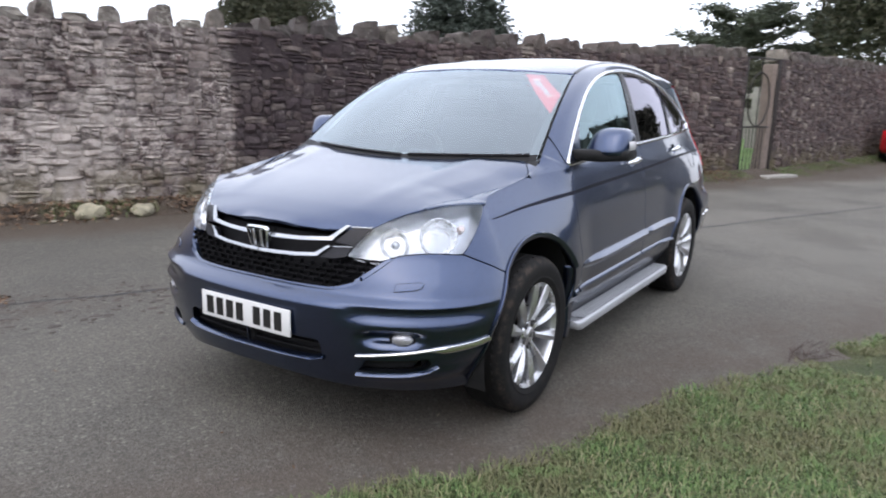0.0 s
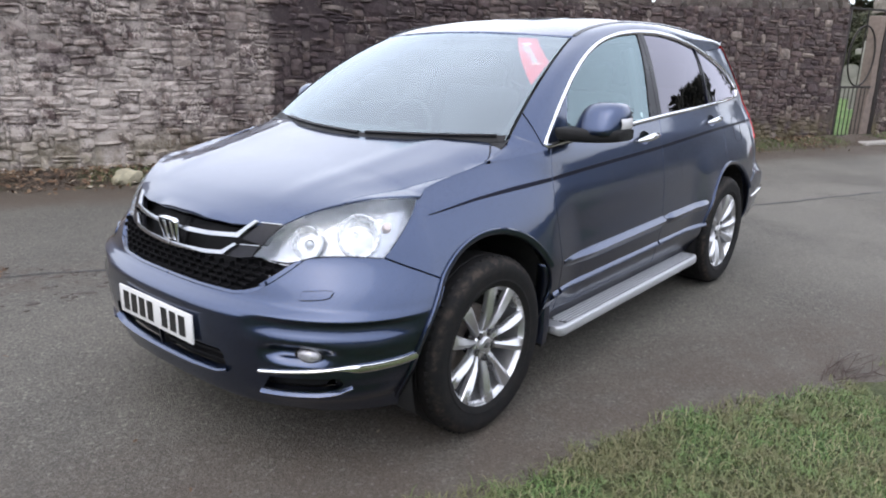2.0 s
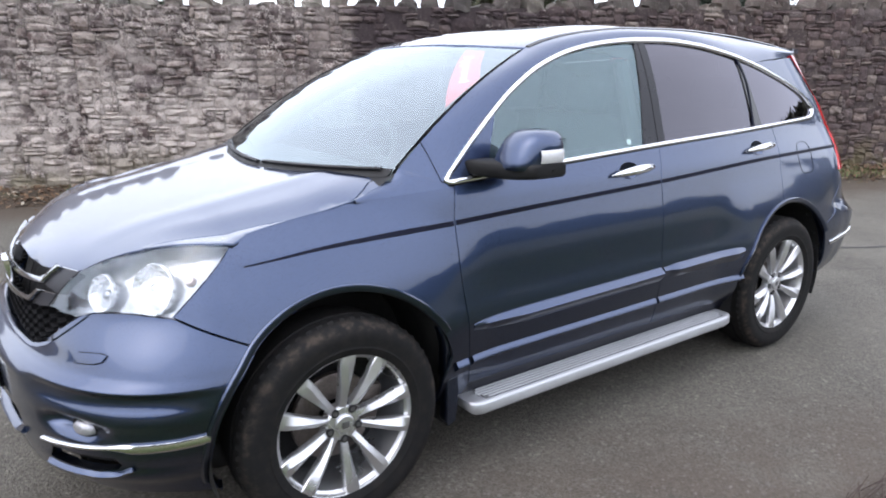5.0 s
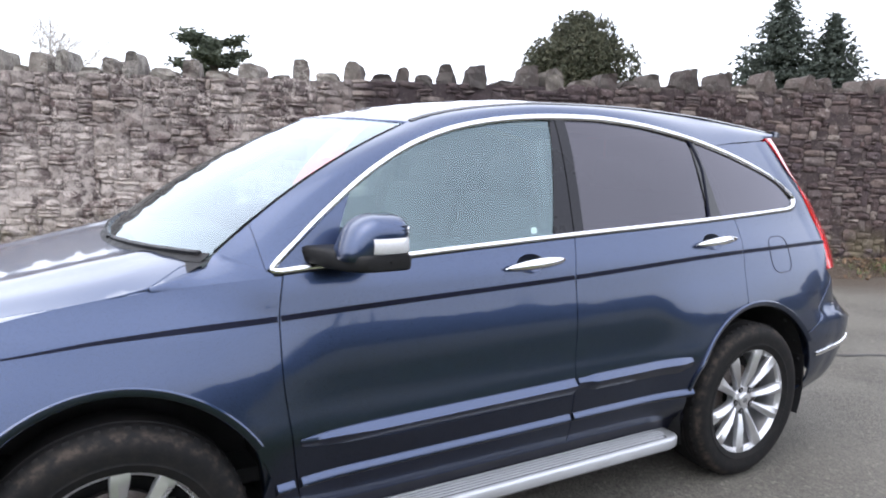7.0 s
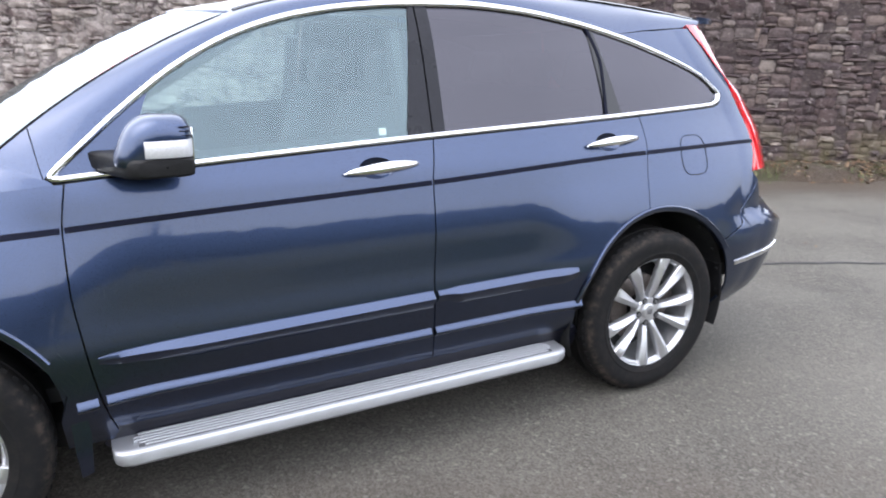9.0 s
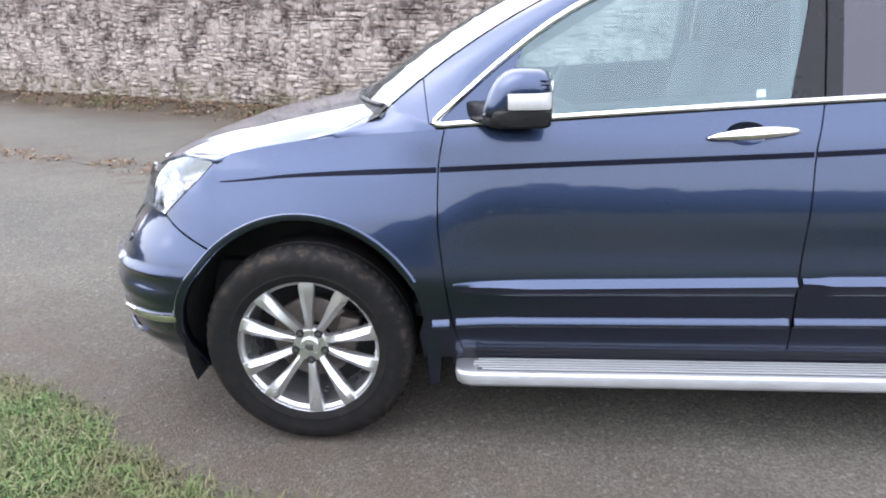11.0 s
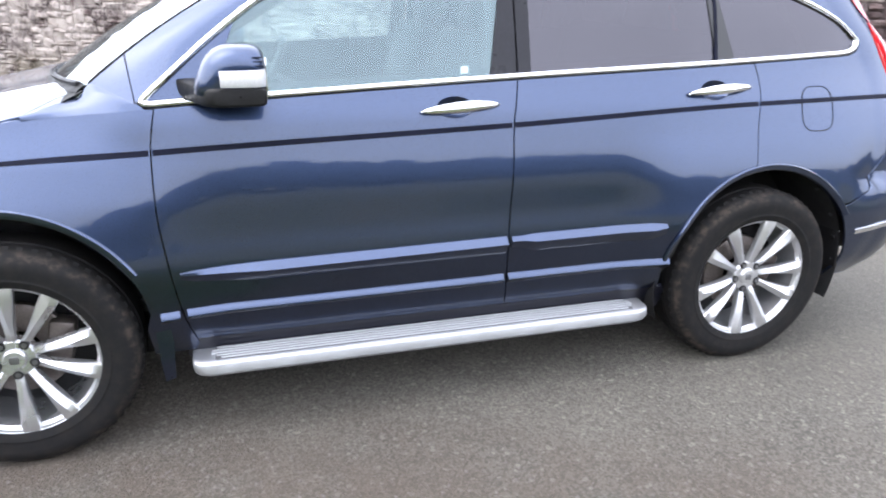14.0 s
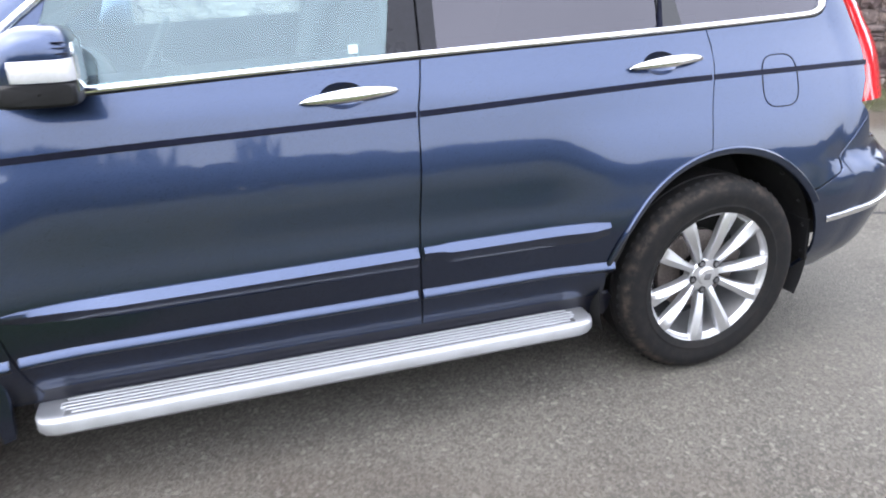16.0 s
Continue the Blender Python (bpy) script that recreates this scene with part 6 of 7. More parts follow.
for i in range(10):
    bm = bmesh.new()
    bmesh.ops.create_cube(bm, size=1)
    bmesh.ops.subdivide_edges(bm, edges=bm.edges, cuts=2, use_grid_fill=True)
    for v in bm.verts:
        c = v.co
        top = c.z + .5
        n_ = noise.noise_vector(c * 2.3 + Vector((i * 7, 0, 0)))
        edge_pull = .80 + .2 * (1 - max(abs(c.x), abs(c.z)) * 2 * min(abs(c.x), abs(c.z)) * 2)
        v.co = Vector((c.x * (1.0 - (.10 + .10 * (i % 3)) * top) * edge_pull + n_.x * .13, c.y * .95 + n_.y * .10, c.z * (edge_pull if c.z > 0 else 1) + n_.z * .11))
    me = bpy.data.meshes.new("coping_stone")
    bm.to_mesh(me)
    bm.free()
    me.materials.append(COPING)
    cope_mesh.append(me)


# ---- gateway in the wall ----
IRON = simple("rusted_black_iron", (0.027, 0.022, 0.020), 0.65, 0.4, 60, 0.4, 0.4)
PALE_STONE = simple("pale_gatepost_stone", (0.165, 0.130, 0.110), 0.9, 0, 14, 0.25, 0.6)
gate = tagged(empty("iron_gate", None, Matrix.Translation(along(13.08, -.04, 0)) @ Matrix.Rotation(TURN_W, 4, "Z")), "tall rusted iron gate with an oval hoop", "gate")
for x, w in ((-.54, .05), (.53, .11)):
    bm = bmesh.new()
    box(bm, (w, .06, 2.42), Matrix.Translation((x, 0, 1.21)), .006)
    part("gate_stile", bm, IRON, gate)
for z in (2.40, 1.02, .12):
    bm = bmesh.new()
    box(bm, (1.06, .035, .035), Matrix.Translation((0, 0, z)), .005)
    part("gate_rail", bm, IRON, gate)
for x in np.linspace(-.46, .46, 9):
    bm = bmesh.new()
    rod(bm, (x, 0, .10), (x, 0, 1.03), .009)
    part("gate_bar", bm, IRON, gate)
bm = bmesh.new()
ring = []
for i in range(36):
    a = 2 * math.pi * i / 36
    c = Vector((.36 * math.cos(a) - .04, 0, 1.58 + .54 * math.sin(a)))
    n_ = Vector((math.cos(a), 0, math.sin(a)))
    ring.append([bm.verts.new(c + n_ * .016 * math.cos(b) + Vector((0, .016 * math.sin(b), 0))) for b in np.linspace(0, 2 * math.pi, 6, endpoint=False)])
for i in range(36):
    for j in range(6):
        bm.faces.new((ring[i][j], ring[(i + 1) % 36][j], ring[(i + 1) % 36][(j + 1) % 6], ring[i][(j + 1) % 6]))
part("gate_hoop", bm, IRON, gate)
bm = bmesh.new()
rod(bm, (-.04, 0, 1.04), (-.04, 0, 2.40), .010)
part("gate_bar", bm, IRON, gate)
post = bmesh.new()
box(post, (.25, .24, 2.30), Matrix.Identity(4), .03)
bmesh.ops.subdivide_edges(post, edges=[e for e in post.edges if e.calc_length() > 1], cuts=8)
for v in post.verts:
    v.co += noise.noise_vector(v.co * 2.0) * .035
    v.co.x -= .05 * (v.co.z < 0) * -v.co.z
ob = part("stone_gatepost", post, PALE_STONE, None)
ob.matrix_basis = Matrix.Translation(along(13.53, -.15, 1.15)) @ Matrix.Rotation(TURN_W, 4, "Z")
tagged(ob, "pale tall weathered stone gatepost behind the gate", "gatepost")
bm = bmesh.new()
box(bm, (1.1, .42, .08), Matrix.Identity(4), .02)
ob = part("stone_slab", bm, simple("worn_slab", (0.265, 0.250, 0.226), 0.9, 0, 12, 0.2, 0.4), None)
ob.matrix_basis = Matrix.Translation(along(13.35, .30, .015)) @ Matrix.Rotation(TURN_W, 4, "Z")
tagged(ob, "pale worn stone slab before the gate", "slab")

# ---- the churchyard that shows through the gate ----
k = Mat("churchyard_grass")
k.set(Base_Color=k.mix(k.span(k.tex(1.2, 5.0), 0.35, 0.65), (0.060, 0.120, 0.026), (0.110, 0.170, 0.045)), Roughness=0.95)
k.bump(k.tex(25.0), 0.8, 0.03)
yard = strip_mesh("lawn", 11, 44, -.5, -18, k.m, lambda s, o: .095 * (-o - .5) - .01 + .03 * noise.noise((s, o, 4)), .5, .5, where=along)
tagged(yard, "rising churchyard grass behind the gate", "grass", kind="structure")
HEADSTONE = simple("grey_headstone", (0.200, 0.195, 0.170), 0.9, 0, 10, 0.3, 0.5)
for dist, side, w, h in ((22.5, -.10, .60, .95), (25.0, .32, .55, 1.0), (28.0, -.25, .62, 1.1)):
    x, y = -3.93 + .987 * dist - .163 * side, -2.27 + .163 * dist + .987 * side
    out_ = float(np.dot(np.array([x, y]) - WALL_0, WALL_N))
    bm = bmesh.new()
    prof_ = [(-w / 2, 0)] + [(-w / 2 * math.cos(a), h * .72 + h * .28 * math.sin(a)) for a in np.linspace(0, math.pi, 13)] + [(w / 2, 0)]
    f_, b_ = ([bm.verts.new((d, y_, z_)) for y_, z_ in prof_] for d in (-.06, .06))
    bm.faces.new(f_)
    bm.faces.new(b_[::-1])
    for i in range(len(prof_)):
        j = (i + 1) % len(prof_)
        bm.faces.new((f_[i], b_[i], b_[j], f_[j]))
    ob = part("headstone", bm, HEADSTONE, None)
    ob.matrix_basis = pose(x, y, .095 * (-out_ - .5) - .04, 0, 2, 12)
    tagged(ob, "grey round-topped headstone on the churchyard grass", "headstone", "headstones")
x, y = -3.93 + .987 * 26.3, -2.27 + .163 * 26.3
bm = bmesh.new()
box(bm, (.50, .60, .35), Matrix.Translation((0, 0, .17)), .03)
box(bm, (.16, .24, 1.35), Matrix.Translation((0, 0, .95)), .03)
box(bm, (.14, .62, .18), Matrix.Translation((0, 0, 1.32)), .03)
ob = part("stone_cross", bm, HEADSTONE, None)
ob.matrix_basis = pose(x, y, .095 * (-float(np.dot(np.array([x, y]) - WALL_0, WALL_N)) - .5) - .03, 0, 0, 12)
tagged(ob, "tall grey stone cross on a plinth in the churchyard", "cross")

# ---- rocks at the wall foot ----
ROCK = simple("lichened_rock", (0.265, 0.242, 0.172), 0.92, 0, 9, 0.45, 0.8)
for s, o, sx_, sz_ in ((.45, .36, .34, .20), (1.0, .34, .38, .16)):
    bm = bmesh.new()
    bmesh.ops.create_icosphere(bm, subdivisions=3, radius=.5)
    for v in bm.verts:
        v.co *= 1 + .32 * noise.noise(v.co * 3.1 + Vector((s * 9, 0, 0)))
    ob = part("rock", bm, ROCK, None, "", 25)
    ob.matrix_basis = Matrix.Translation(along(s, o, .06)) @ Matrix.Rotation(TURN_W + s, 4, "Z") @ Matrix.Diagonal((sx_, .24, sz_, 1))
    tagged(ob, "pale lichened rock lying at the wall foot", "rock", "rocks by the wall")


# ---- leaf litter, moss tufts and grass ----
def scatter_blades(name, places, height, width, mat, lean=.5, label="", cat="grass"):
    """Thin bent blades, three triangles each, in one mesh."""
    n = len(places)
    r = np.random.default_rng(len(name) * 13 + n)
    a = r.uniform(0, 2 * math.pi, n)
    h = height * r.uniform(.45, 1.25, n)
    d = np.stack([np.cos(a), np.sin(a), np.zeros(n)], 1)
    sd = np.stack([-np.sin(a), np.cos(a), np.zeros(n)], 1)
    ln = r.uniform(.1, 1, n) * lean
    up = np.array([0, 0, 1.0])
    w = width * r.uniform(.6, 1.3, n)
    p0 = places - sd * w[:, None]
    p1 = places + sd * w[:, None]
    mid = places + up * (h * .6)[:, None] + d * (h * ln * .35)[:, None]
    q0, q1 = mid - sd * (w * .8)[:, None], mid + sd * (w * .8)[:, None]
    tip = places + up * (h * (1 - .35 * ln))[:, None] + d * (h * ln)[:, None]
    V = np.stack([p0, p1, q1, q0, tip], 1).reshape(-1, 3)
    i = np.arange(n) * 5
    F_ = [tuple(t) for t in np.concatenate([np.stack([i, i + 1, i + 2], 1), np.stack([i, i + 2, i + 3], 1), np.stack([i + 3, i + 2, i + 4], 1)])]
    ob = mesh_part(name, V, F_, mat)
    return tagged(ob, label, cat, kind="stuff")


k = Mat("grass_blades")
r_ = k.chance(True)
col = k.ramp(r_, (0.0, (0.040, 0.084, 0.020)), (0.45, (0.082, 0.138, 0.038)), (0.74, (0.135, 0.168, 0.060)), (1.0, (0.270, 0.235, 0.140)))
dull = k.math("MULTIPLY", k.span(k.tex(2.2, 6.0, 0.65), 0.40, 0.60), 0.75)
col = k.mix(dull, col, (0.118, 0.100, 0.052))
lush = k.math("MULTIPLY", k.span(k.tex(5.5, 4.0, 0.6), 0.52, 0.66), 0.55)
k.set(Base_Color=k.mix(lush, col, (0.085, 0.175, 0.045)), Roughness=0.75)
BLADE = k.m


def grass_places(n, s0, s1, o0, o1, seed, bare=.1):
    r = np.random.default_rng(seed)
    out_p = []
    while len(out_p) < n:
        s, o = r.uniform(s0, s1), r.uniform(o0, o1)
        h = lawn_z(s, o)
        f = noise.noise((s * 1.3, o * 1.3, 20)) + .4 * noise.noise((s * 5, o * 5, 3))
        if h < -.004 + r.uniform(-.006, .004) or f < -.42 + bare * (h < .006):
            continue
        out_p.append(lane(s, o, max(h, 0) - .003))
    return np.array(out_p)


scatter_blades("grass_blades", grass_places(210000, -5.2, 7.6, 6.6, 9.0, 1), .042, .0021, BLADE, 1.9, "short green verge grass with straw-coloured blades")
scatter_blades("grass_fringe", grass_places(34000, 7.4, 13, 6.7, 9.5, 2), .048, .003, BLADE, 1.2, "verge grass farther down the lane")
r = np.random.default_rng(5)
pl = []
while len(pl) < 9500:
    s, o = r.uniform(-13, 24), abs(r.normal(0, .22))
    if noise.noise((s * .8, 0, 30)) > (-.35 if s > 4 else .10) and not GATE[0] < s < GATE[1]:
        pl.append(along(s, o + .05, .10 * (1 - min(o / .6, 1)) + .0))
scatter_blades("foot_grass", np.array(pl), .085, .004, BLADE, 1.0, "tufts of grass along the wall foot")
k = Mat("dead_leaves")
col = k.ramp(k.chance(True), (0.0, (0.058, 0.031, 0.017)), (0.5, (0.117, 0.066, 0.035)), (0.85, (0.172, 0.113, 0.066)), (1.0, (0.265, 0.234, 0.187)))
k.set(Base_Color=col, Roughness=0.85)
LEAF = k.m


def litter(name, places, size, label):
    n = len(places)
    r = np.random.default_rng(n)
    a, b = r.uniform(0, 6.28, n), r.normal(0, .35, (n, 2))
    sz = size * r.uniform(.5, 1.3, n)
    d = np.stack([np.cos(a), np.sin(a), b[:, 0]], 1) * sz[:, None]
    e = np.stack([-np.sin(a), np.cos(a), b[:, 1]], 1) * (sz * .55)[:, None]
    V = np.stack([places - d, places + e, places + d, places - e, places + [0, 0, 1] * (sz * .25)[:, None]], 1).reshape(-1, 3)
    i = np.arange(n) * 5
    F_ = np.concatenate([np.stack([i + p, i + q, i + 4], 1) for p, q in ((0, 1), (1, 2), (2, 3), (3, 0))])
    return tagged(mesh_part(name, V, F_, LEAF), label, "leaves", kind="stuff")


pl = []
while len(pl) < 6500:
    s, o = r.uniform(-14, 12), abs(r.normal(.22, .20))
    if o < .9 and noise.noise((s * 1.1, o, 50)) > -.25:
        pl.append(along(s, o + .03, .145 * (1 - float(smooth(0, .60, o))) + .008 + r.uniform(0, .015)))
litter("fallen_leaves", np.array(pl), .030, "brown fallen leaves along the wall foot")
pl = [lane(s, o, .008) for s, o in zip(r.uniform(-6, 8, 420), r.uniform(.7, 7.6, 420)) if noise.noise((s * .7, o * .7, 4)) > .05]
litter("scattered_leaves", np.array(pl), .014, "small leaf scraps and grit on the lane")
pl = []
while len(pl) < 1700:
    s, o = r.uniform(-9, -.4), 3.58 + r.normal(0, .15)
    if noise.noise((s * 1.6, o * 2, 14)) > -.05:
        pl.append(lane(s, o, .006))
litter("joint_debris", np.array(pl), .020, "brown crumbs and leaf scraps along the lane joint")
# loose gravel by the grass edge
n = 2600
pl = np.array([lane(s, 6.86 - abs(w), .004) for s, w in zip(r.uniform(-8, 9, n), r.normal(0, .38, n))])
sz = r.uniform(.003, .009, n)
V = np.stack([pl + np.array(v) * sz[:, None] for v in ((1, 0, 0), (-.5, .9, 0), (-.5, -.9, 0), (0, 0, .9))], 1).reshape(-1, 3)
i = np.arange(n) * 4
grav = mesh_part("loose_gravel", V, np.concatenate([np.stack([i + a, i + b, i + 3], 1) for a, b in ((0, 1), (1, 2), (2, 0))]), simple("grit", (0.125, 0.109, 0.098), 0.9, 0, 90, 0.4))
tagged(grav, "loose brown grit along the grass edge", "gravel", kind="stuff")
tw = empty("fallen_twig", None)
twig_bark = simple("brown_twig", (0.047, 0.031, 0.027), 0.9, 0, 50, 0.3)
rr = np.random.default_rng(3)
for i in range(26):
    bm = bmesh.new()
    s, o = 3.42 + rr.normal(0, .10), 6.84 + rr.normal(0, .035)
    a = Vector(lane(s, o, .01))
    rod(bm, a, a + Vector((rr.normal(.12, .06), rr.normal(-.03, .05), abs(rr.normal(.01, .02)))), .0025, .0015, 5)
    part("twiglet", bm, twig_bark, tw)
tagged(tw, "small fallen twig at the lane edge", "twig")

# ---- trees beyond the wall, and the tree line across the field behind ----
BARK = simple("tree_bark", (0.066, 0.053, 0.043), 0.95, 0, 12, 0.35, 0.7)


def needle_mat(name, a, b):
    k = Mat(name)
    col = k.ramp(k.chance(True), (0.0, a), (1.0, b))
    k.set(Base_Color=col, Roughness=0.8)
    return k.m


YEW, PINE, CEDAR = needle_mat("yew_needles", (0.030, 0.038, 0.020), (0.075, 0.072, 0.042)), needle_mat("spruce_needles", (0.028, 0.040, 0.032), (0.064, 0.078, 0.062)), needle_mat("cedar_needles", (0.046, 0.060, 0.040), (0.095, 0.110, 0.075))


def clumps(name, centres, size, mat, parent, seed, flat=1.0):
    """Sprays of small needles: six slim blades round each centre."""
    r = np.random.default_rng(seed)
    n = len(centres)
    V, F_ = [], []
    m = 6
    c = np.repeat(np.asarray(centres), m, 0)
    d = r.normal(0, 1, (n * m, 3)) * [1, 1, flat]
    d /= np.linalg.norm(d, axis=1, keepdims=True)
    e = np.cross(d, r.normal(0, 1, (n * m, 3)))
    e /= np.linalg.norm(e, axis=1, keepdims=True)
    L = size * r.uniform(.6, 1.4, (n * m, 1))
    V = np.stack([c - d * L * .2, c + e * L * .22 + d * L * .3, c + d * L, c - e * L * .22 + d * L * .3], 1).reshape(-1, 3)
    i = np.arange(n * m) * 4
    return mesh_part(name, V, np.stack([i, i + 1, i + 2, i + 3], 1), mat, parent, smooth_faces=False)


def trunk(parent, pts, r0, r1):
    bm = bmesh.new()
    for i, (a, b) in enumerate(zip(pts, pts[1:])):
        f, g = i / (len(pts) - 1), (i + 1) / (len(pts) - 1)
        rod(bm, a, b, r0 + (r1 - r0) * f, r0 + (r1 - r0) * g, 8)
    return part("trunk", bm, BARK, parent)


def yew_tree(x, y, height, width, seed, label, cat="tree"):
    t = tagged(empty("yew_tree", None, Matrix.Translation((x, y, 0))), label, cat)
    r = np.random.default_rng(seed)
    trunk(t, [(0, 0, 0), (.1, .1, height * .4), (0, .2, height * .8)], .35, .12)
    lobes = [(r.normal(0, width * .20), r.normal(0, width * .20), height * r.uniform(.45, .84), width * r.uniform(.16, .30)) for _ in range(16)] + [(0, 0, height * .80, width * .22), (0, 0, height * .45, width * .42)]
    pts = []
    for lx, ly, lz, lr in lobes:
        for _ in range(int(980 * (lr / (width * .25)) ** 2)):
            d = r.normal(0, 1, 3)
            d /= np.linalg.norm(d)
            p = np.array([lx, ly, lz]) + d * lr * r.uniform(.65, 1.05) * [1, 1, 1.15]
            if p[2] < height and p[2] > .6:
                pts.append(p)
    clumps("crown", pts, .165 * max(1.0, width / 6.6), YEW, t, seed)
    return t


def conifer(x, y, height, radius, seed, label):
    t = tagged(empty("conifer_tree", None, Matrix.Translation((x, y, 0))), label, "tree")
    r = np.random.default_rng(seed)
    trunk(t, [(0, 0, 0), (.05, 0, height * .5), (0, 0, height * .97)], .30, .04)
    pts = []
    z = height * .12
    while z < height * .985:
        f = 1 - z / height
        for _ in range(int(12 + 22 * f)):
            a, L = r.uniform(0, 6.28), radius * (f**.8) * r.uniform(.55, 1.12) + .15
            for q in np.arange(.15, 1.0, .28 / max(L, .4)):
                pts.append((math.cos(a) * L * q + r.normal(0, .08), math.sin(a) * L * q + r.normal(0, .08), z - L * q * .22 + .25 * (q > .8) + r.normal(0, .10)))
        z += .17 + .12 * r.random()
    clumps("crown", pts, .27, PINE, t, seed, .5)
    return t


def cedar(x, y, height, spread, seed, label):
    t = tagged(empty("cedar_tree", None, Matrix.Translation((x, y, 0))), label, "tree")
    r = np.random.default_rng(seed)
    trunk(t, [(0, 0, 0), (.2, .3, height * .35), (.1, .5, height * .6), (.3, .3, height * .9)], .5, .12)
    pts = []
    for i in range(26):
        z0 = height * r.uniform(.42, .95)
        a, L = r.uniform(0, 6.28), spread * r.uniform(.45, 1.0) * (1.25 - .75 * z0 / height)
        tip = Vector((math.cos(a) * L, math.sin(a) * L, z0 + L * .16))
        bm = bmesh.new()
        base = Vector((.1, .3, z0 - L * .10))
        midp = base.lerp(tip, .5) + Vector((0, 0, .25))
        rod(bm, base, midp, .10, .07, 6)
        rod(bm, midp, tip, .07, .03, 6)
        part("limb", bm, BARK, t)
        for _ in range(150):
            q = r.uniform(.35, 1.08)
            c = base.lerp(tip, q)
            pts.append((c.x + r.normal(0, spread * .075), c.y + r.normal(0, spread * .075), c.z + .18 + r.normal(0, .13)))
    clumps("crown", pts, .27, CEDAR, t, seed, .35)
    return t


yew_tree(25.9, 29.1, 9.4, 6.6, 11, "dark rounded yew standing beyond the wall")
conifer(47.0, 30.6, 12.8, 8.0, 12, "dark spiky spruce beyond the wall")
conifer(49.2, 28.0, 11.6, 5.8, 13, "slimmer spruce beside the larger one")
cedar(9.4, 46.0, 8.6, 3.4, 14, "small dark ragged evergreen far beyond the wall")
cedar(54.5, 8.2, 9.2, 8.0, 15, "spreading flat-topped cedar beyond the wall")
cedar(60.0, 2.5, 9.2, 6.0, 18, "second flat-topped cedar farther off")
yew_tree(36.0, 4.4, 3.7, 4.2, 19, "low dark yew inside the churchyard")
yew_tree(44.0, -1.6, 17, 11, 16, "tall dense dark evergreen near the lane end")
r = np.random.default_rng(77)
pts = []
for s in np.arange(-90, 90, .55):
    top = 7.3 + 2.4 * noise.noise((s * .09, 0, 7)) + 1.5 * noise.noise((s * .33, 0, 2))
    for _ in range(int(9 + top * 4)):
        z = top * r.random() ** .7
        x, y, _z = lane(s + r.normal(0, .4), 46 + 5 * noise.noise((s * .05, 3, 3)) - 1.6 * math.sqrt(max(0, 1 - z / top)) + r.normal(0, .5))
        pts.append((x, y, z))
for o in np.arange(-9, 44, .55):
    top = 13.0 - 9.0 * float(smooth(-1, 16, o)) + 2.0 * noise.noise((o * .11, 5, 7)) + 1.5 * noise.noise((o * .33, 0, 4))
    for _ in range(int(9 + top * 4)):
        z = top * r.random() ** .7
        pts.append(lane(74 + 4 * noise.noise((o * .06, 1, 3)) + r.normal(0, .8), o + r.normal(0, .4), z))
for o in np.arange(-3, 46, .55):
    top = 9.0 + 2.0 * noise.noise((o * .10, 9, 7)) + 1.4 * noise.noise((o * .35, 2, 4))
    for _ in range(int(9 + top * 4)):
        z = top * r.random() ** .7
        pts.append(lane(-52 + 4 * noise.noise((o * .06, 5, 3)) + r.normal(0, .8), o + r.normal(0, .4), z))
far_wood = clumps("far_wood", pts, .95, needle_mat("far_wood_leaves", (0.026, 0.031, 0.022), (0.072, 0.070, 0.050)), None, 61)
tagged(far_wood, "dark belt of trees across the field and the lane end", "wood", kind="stuff")
for s, o, h, sd in ((-16, 42, 11.0, 53),):
    x, y, _ = lane(s, o)
    conifer(x, y, h, 3.6, sd, "dark spruce standing before the far wood")
# a bare tree whose twigs show over the wall
PALE_BARK = simple("pale_twig_bark", (0.36, 0.34, 0.32), 0.9, 0, 8, 0.25)
bare = tagged(empty("bare_tree", None, Matrix.Translation((-.5, 33, 0))), "leafless pale tree showing over the wall", "tree")
trunk(bare, [(0, 0, 0), (.1, 0, 1.6), (0, .1, 3.4)], .18, .12)
rb = random.Random(4)
bm = bmesh.new()


def twig(p, d, L, r0, depth):
    q = p + d * L
    rod(bm, p, q, r0, r0 * .65, 5)
    if depth:
        for _ in range(3):
            twig(q - d * L * rb.uniform(0, .4), (d + Vector((rb.gauss(0, .5), rb.gauss(0, .5), rb.gauss(.05, .25)))).normalized(), L * rb.uniform(.6, .8), r0 * .62, depth - 1)


for _ in range(5):
    twig(Vector((0, .1, 3.2)), Vector((rb.gauss(0, .7), rb.gauss(0, .7), .8)).normalized(), 1.4, .055, 5)
part("branch", bm, PALE_BARK, bare, "pale bare twigs")

# ---- a red hatchback farther along ----
RED = simple("red_car_paint", (0.328, 0.009, 0.012), 0.3, 0.1, 40, 0.08, Coat_Weight=0.8)
red = tagged(empty("red_hatchback", None, pose(20.9, -2.95, 0, 0, 0, math.degrees(TURN_2))), "small red hatchback parked along the wall", "car")
rows = []
for x, hw, zb, zt in ((-1.95, .62, .38, .78), (-1.90, .78, .28, .92), (-1.6, .84, .24, .96), (-.8, .86, .22, .98), (.6, .86, .22, .95), (1.4, .84, .24, .84), (1.8, .76, .28, .72), (1.92, .60, .36, .60)):
    rows.append([(x, y * hw, zb + (zt - zb) * f) for y, f in ((-.9, 0), (-1, .2), (-1, .6), (-.94, .9), (-.85, 1), (0, 1.03), (.85, 1), (.94, .9), (1, .6), (1, .2), (.9, 0))])
loft("body", rows, RED, red, "", closed_rows=True)
rows = []
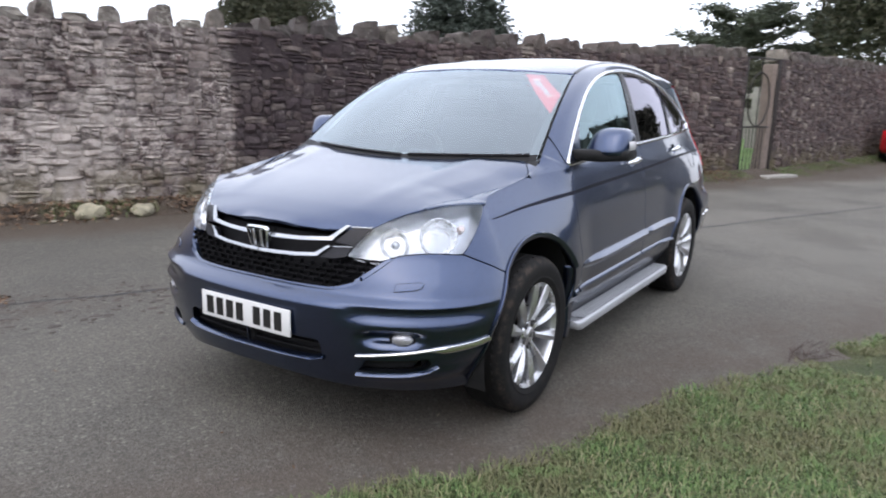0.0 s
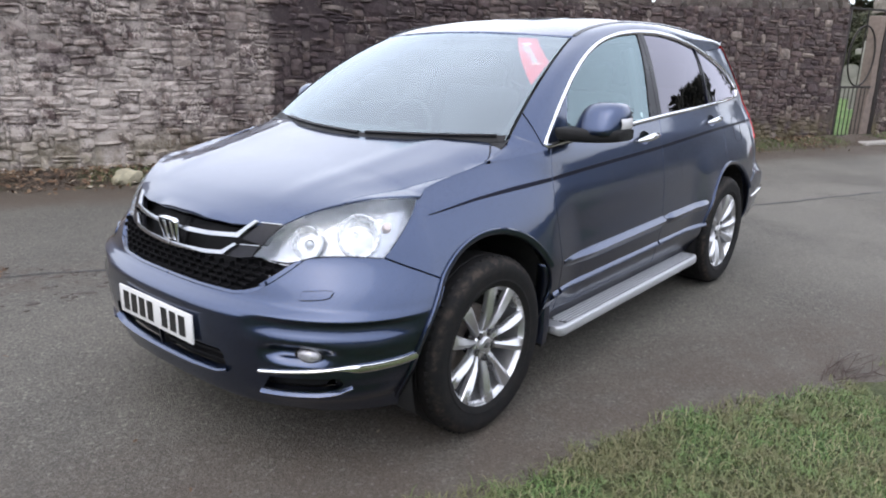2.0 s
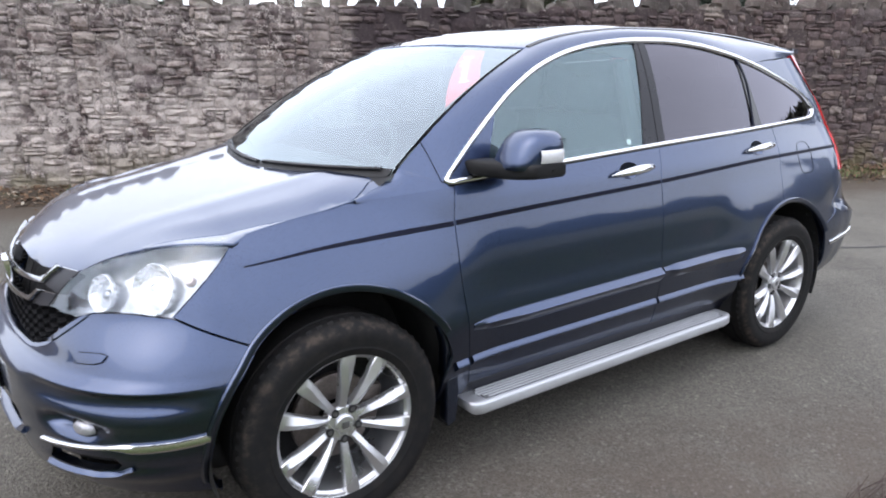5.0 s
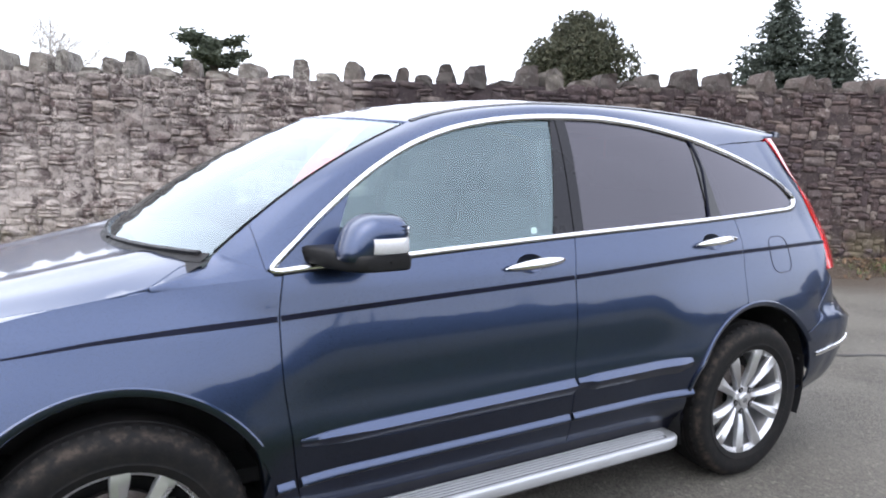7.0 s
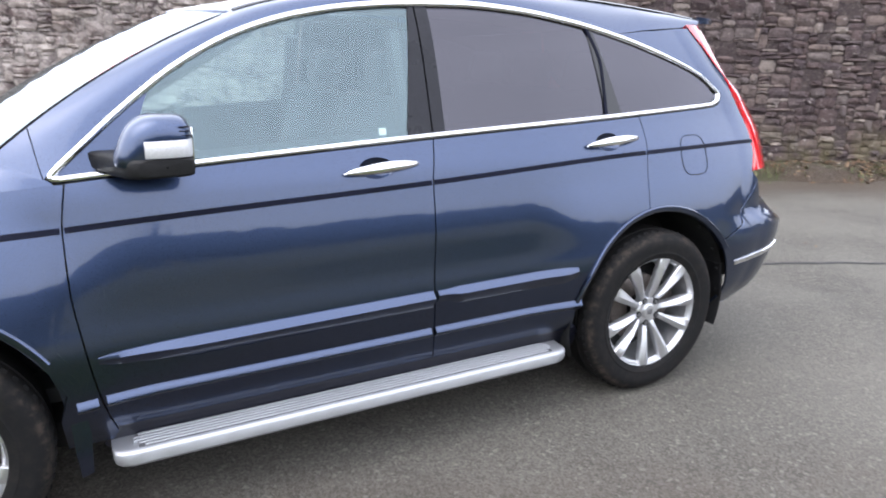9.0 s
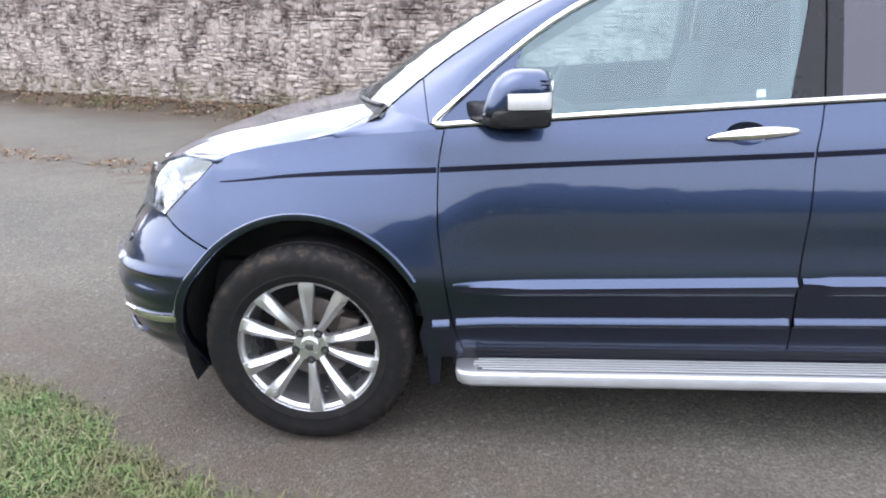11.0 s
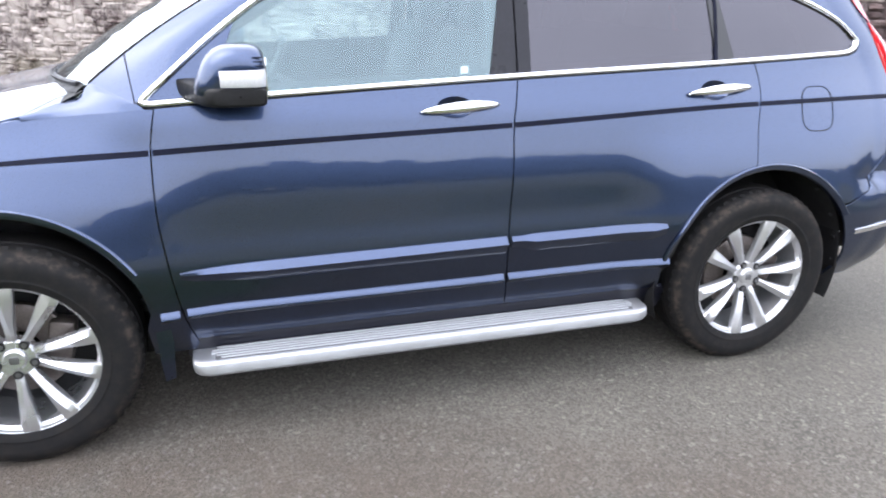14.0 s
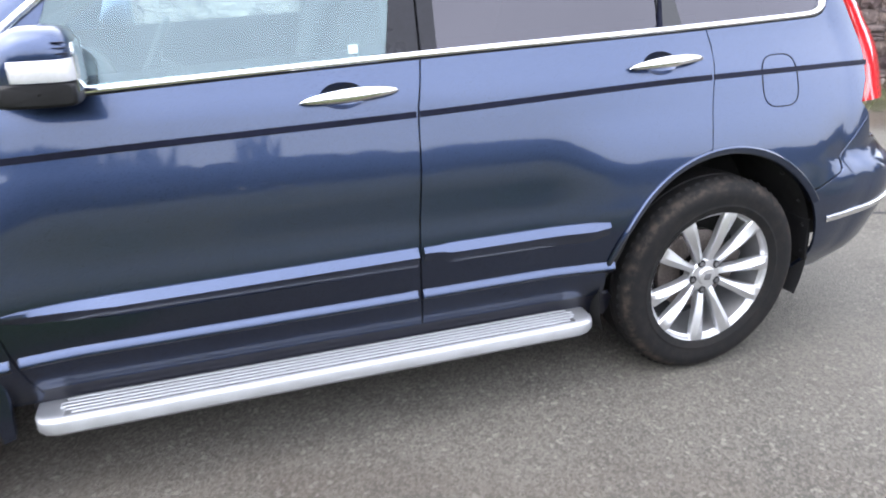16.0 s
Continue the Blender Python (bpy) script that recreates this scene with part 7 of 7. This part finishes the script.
for x, hw, z in ((-1.75, .70, .93), (-1.45, .60, 1.38), (-.9, .58, 1.46), (0, .58, 1.44), (.35, .60, 1.36), (1.0, .70, .93)):
    rows.append([(x, -.80, .90), (x, -hw, z), (x, 0, z + .03), (x, hw, z), (x, .80, .90)])
loft("cabin_glass", rows, GLOSS_BLACK, red)
bm = bmesh.new()
box(bm, (1.5, 1.12, .05), Matrix.Translation((-.6, 0, 1.46)), .02)
part("roof", bm, RED, red)
for x in (-1.2, 1.25):
    for y in (-.78, .78):
        bm = bmesh.new()
        rod(bm, (x, y - .09, .30), (x, y + .09, .30), .30, .30, 28)
        t_ = part("wheel", bm, RUBBER, red)
        bm = bmesh.new()
        rod(bm, (x, y - .095, .30), (x, y + .095, .30), .19, .19, 20)
        part("wheel_trim", bm, ALLOY, t_)
for y in (-.68, .68):
    bm = bmesh.new()
    box(bm, (.05, .14, .22), Matrix.Translation((-1.90, y, .80)), .02)
    part("tail_lamp", bm, RED_LAMP, red)


# ---- the wall's coping and single stones ----
s = -14.0
tall = False
while s < 25:
    tall = not tall if rng.random() < .8 else tall
    w = float(rng.uniform(.17, .27) if tall else rng.uniform(.12, .34))
    h = float(rng.uniform(.17, .27) if tall else rng.uniform(.05, .10))
    if s < -3.6:
        h, w = h * 1.15, w * 1.5
    if s > 9:
        h = float(rng.uniform(.14, .24))
        w = float(rng.uniform(.2, .42))
    if not GATE[0] - .1 < s + w / 2 < GATE[1] + .1:
        ob = new("coping_stone", cope_mesh[int(rng.integers(10))])
        ob.parent = wall
        ob.matrix_basis = Matrix.Translation(along(s + w / 2, -.22 + float(rng.normal(0, .015)), float(wall_top(s)) - .04 + h / 2)) @ pose(0, 0, 0, 0, float(rng.normal(0, 3)), math.degrees(TURN_W if s < BEND else TURN_2) + float(rng.normal(0, 5))) @ Matrix.Diagonal((w, .44, h + .05, 1))
    s += w + (float(rng.uniform(.0, .05)) if s > 7 or not tall else float(rng.uniform(0.02, .10)))
for i, (s, zz, w, h, d) in enumerate(singles):
    ob = new("stone", stone_mesh[i % 14])
    ob.parent = wall
    ob.matrix_basis = Matrix.Translation(along(s, 0, zz)) @ Matrix.Rotation(TURN_W + math.pi, 4, "Z") @ pose(0, 0, 0, 0, float(rng.normal(0, 2)), 0) @ Matrix.Diagonal((w * 1.01, d, h * 1.0, 1))
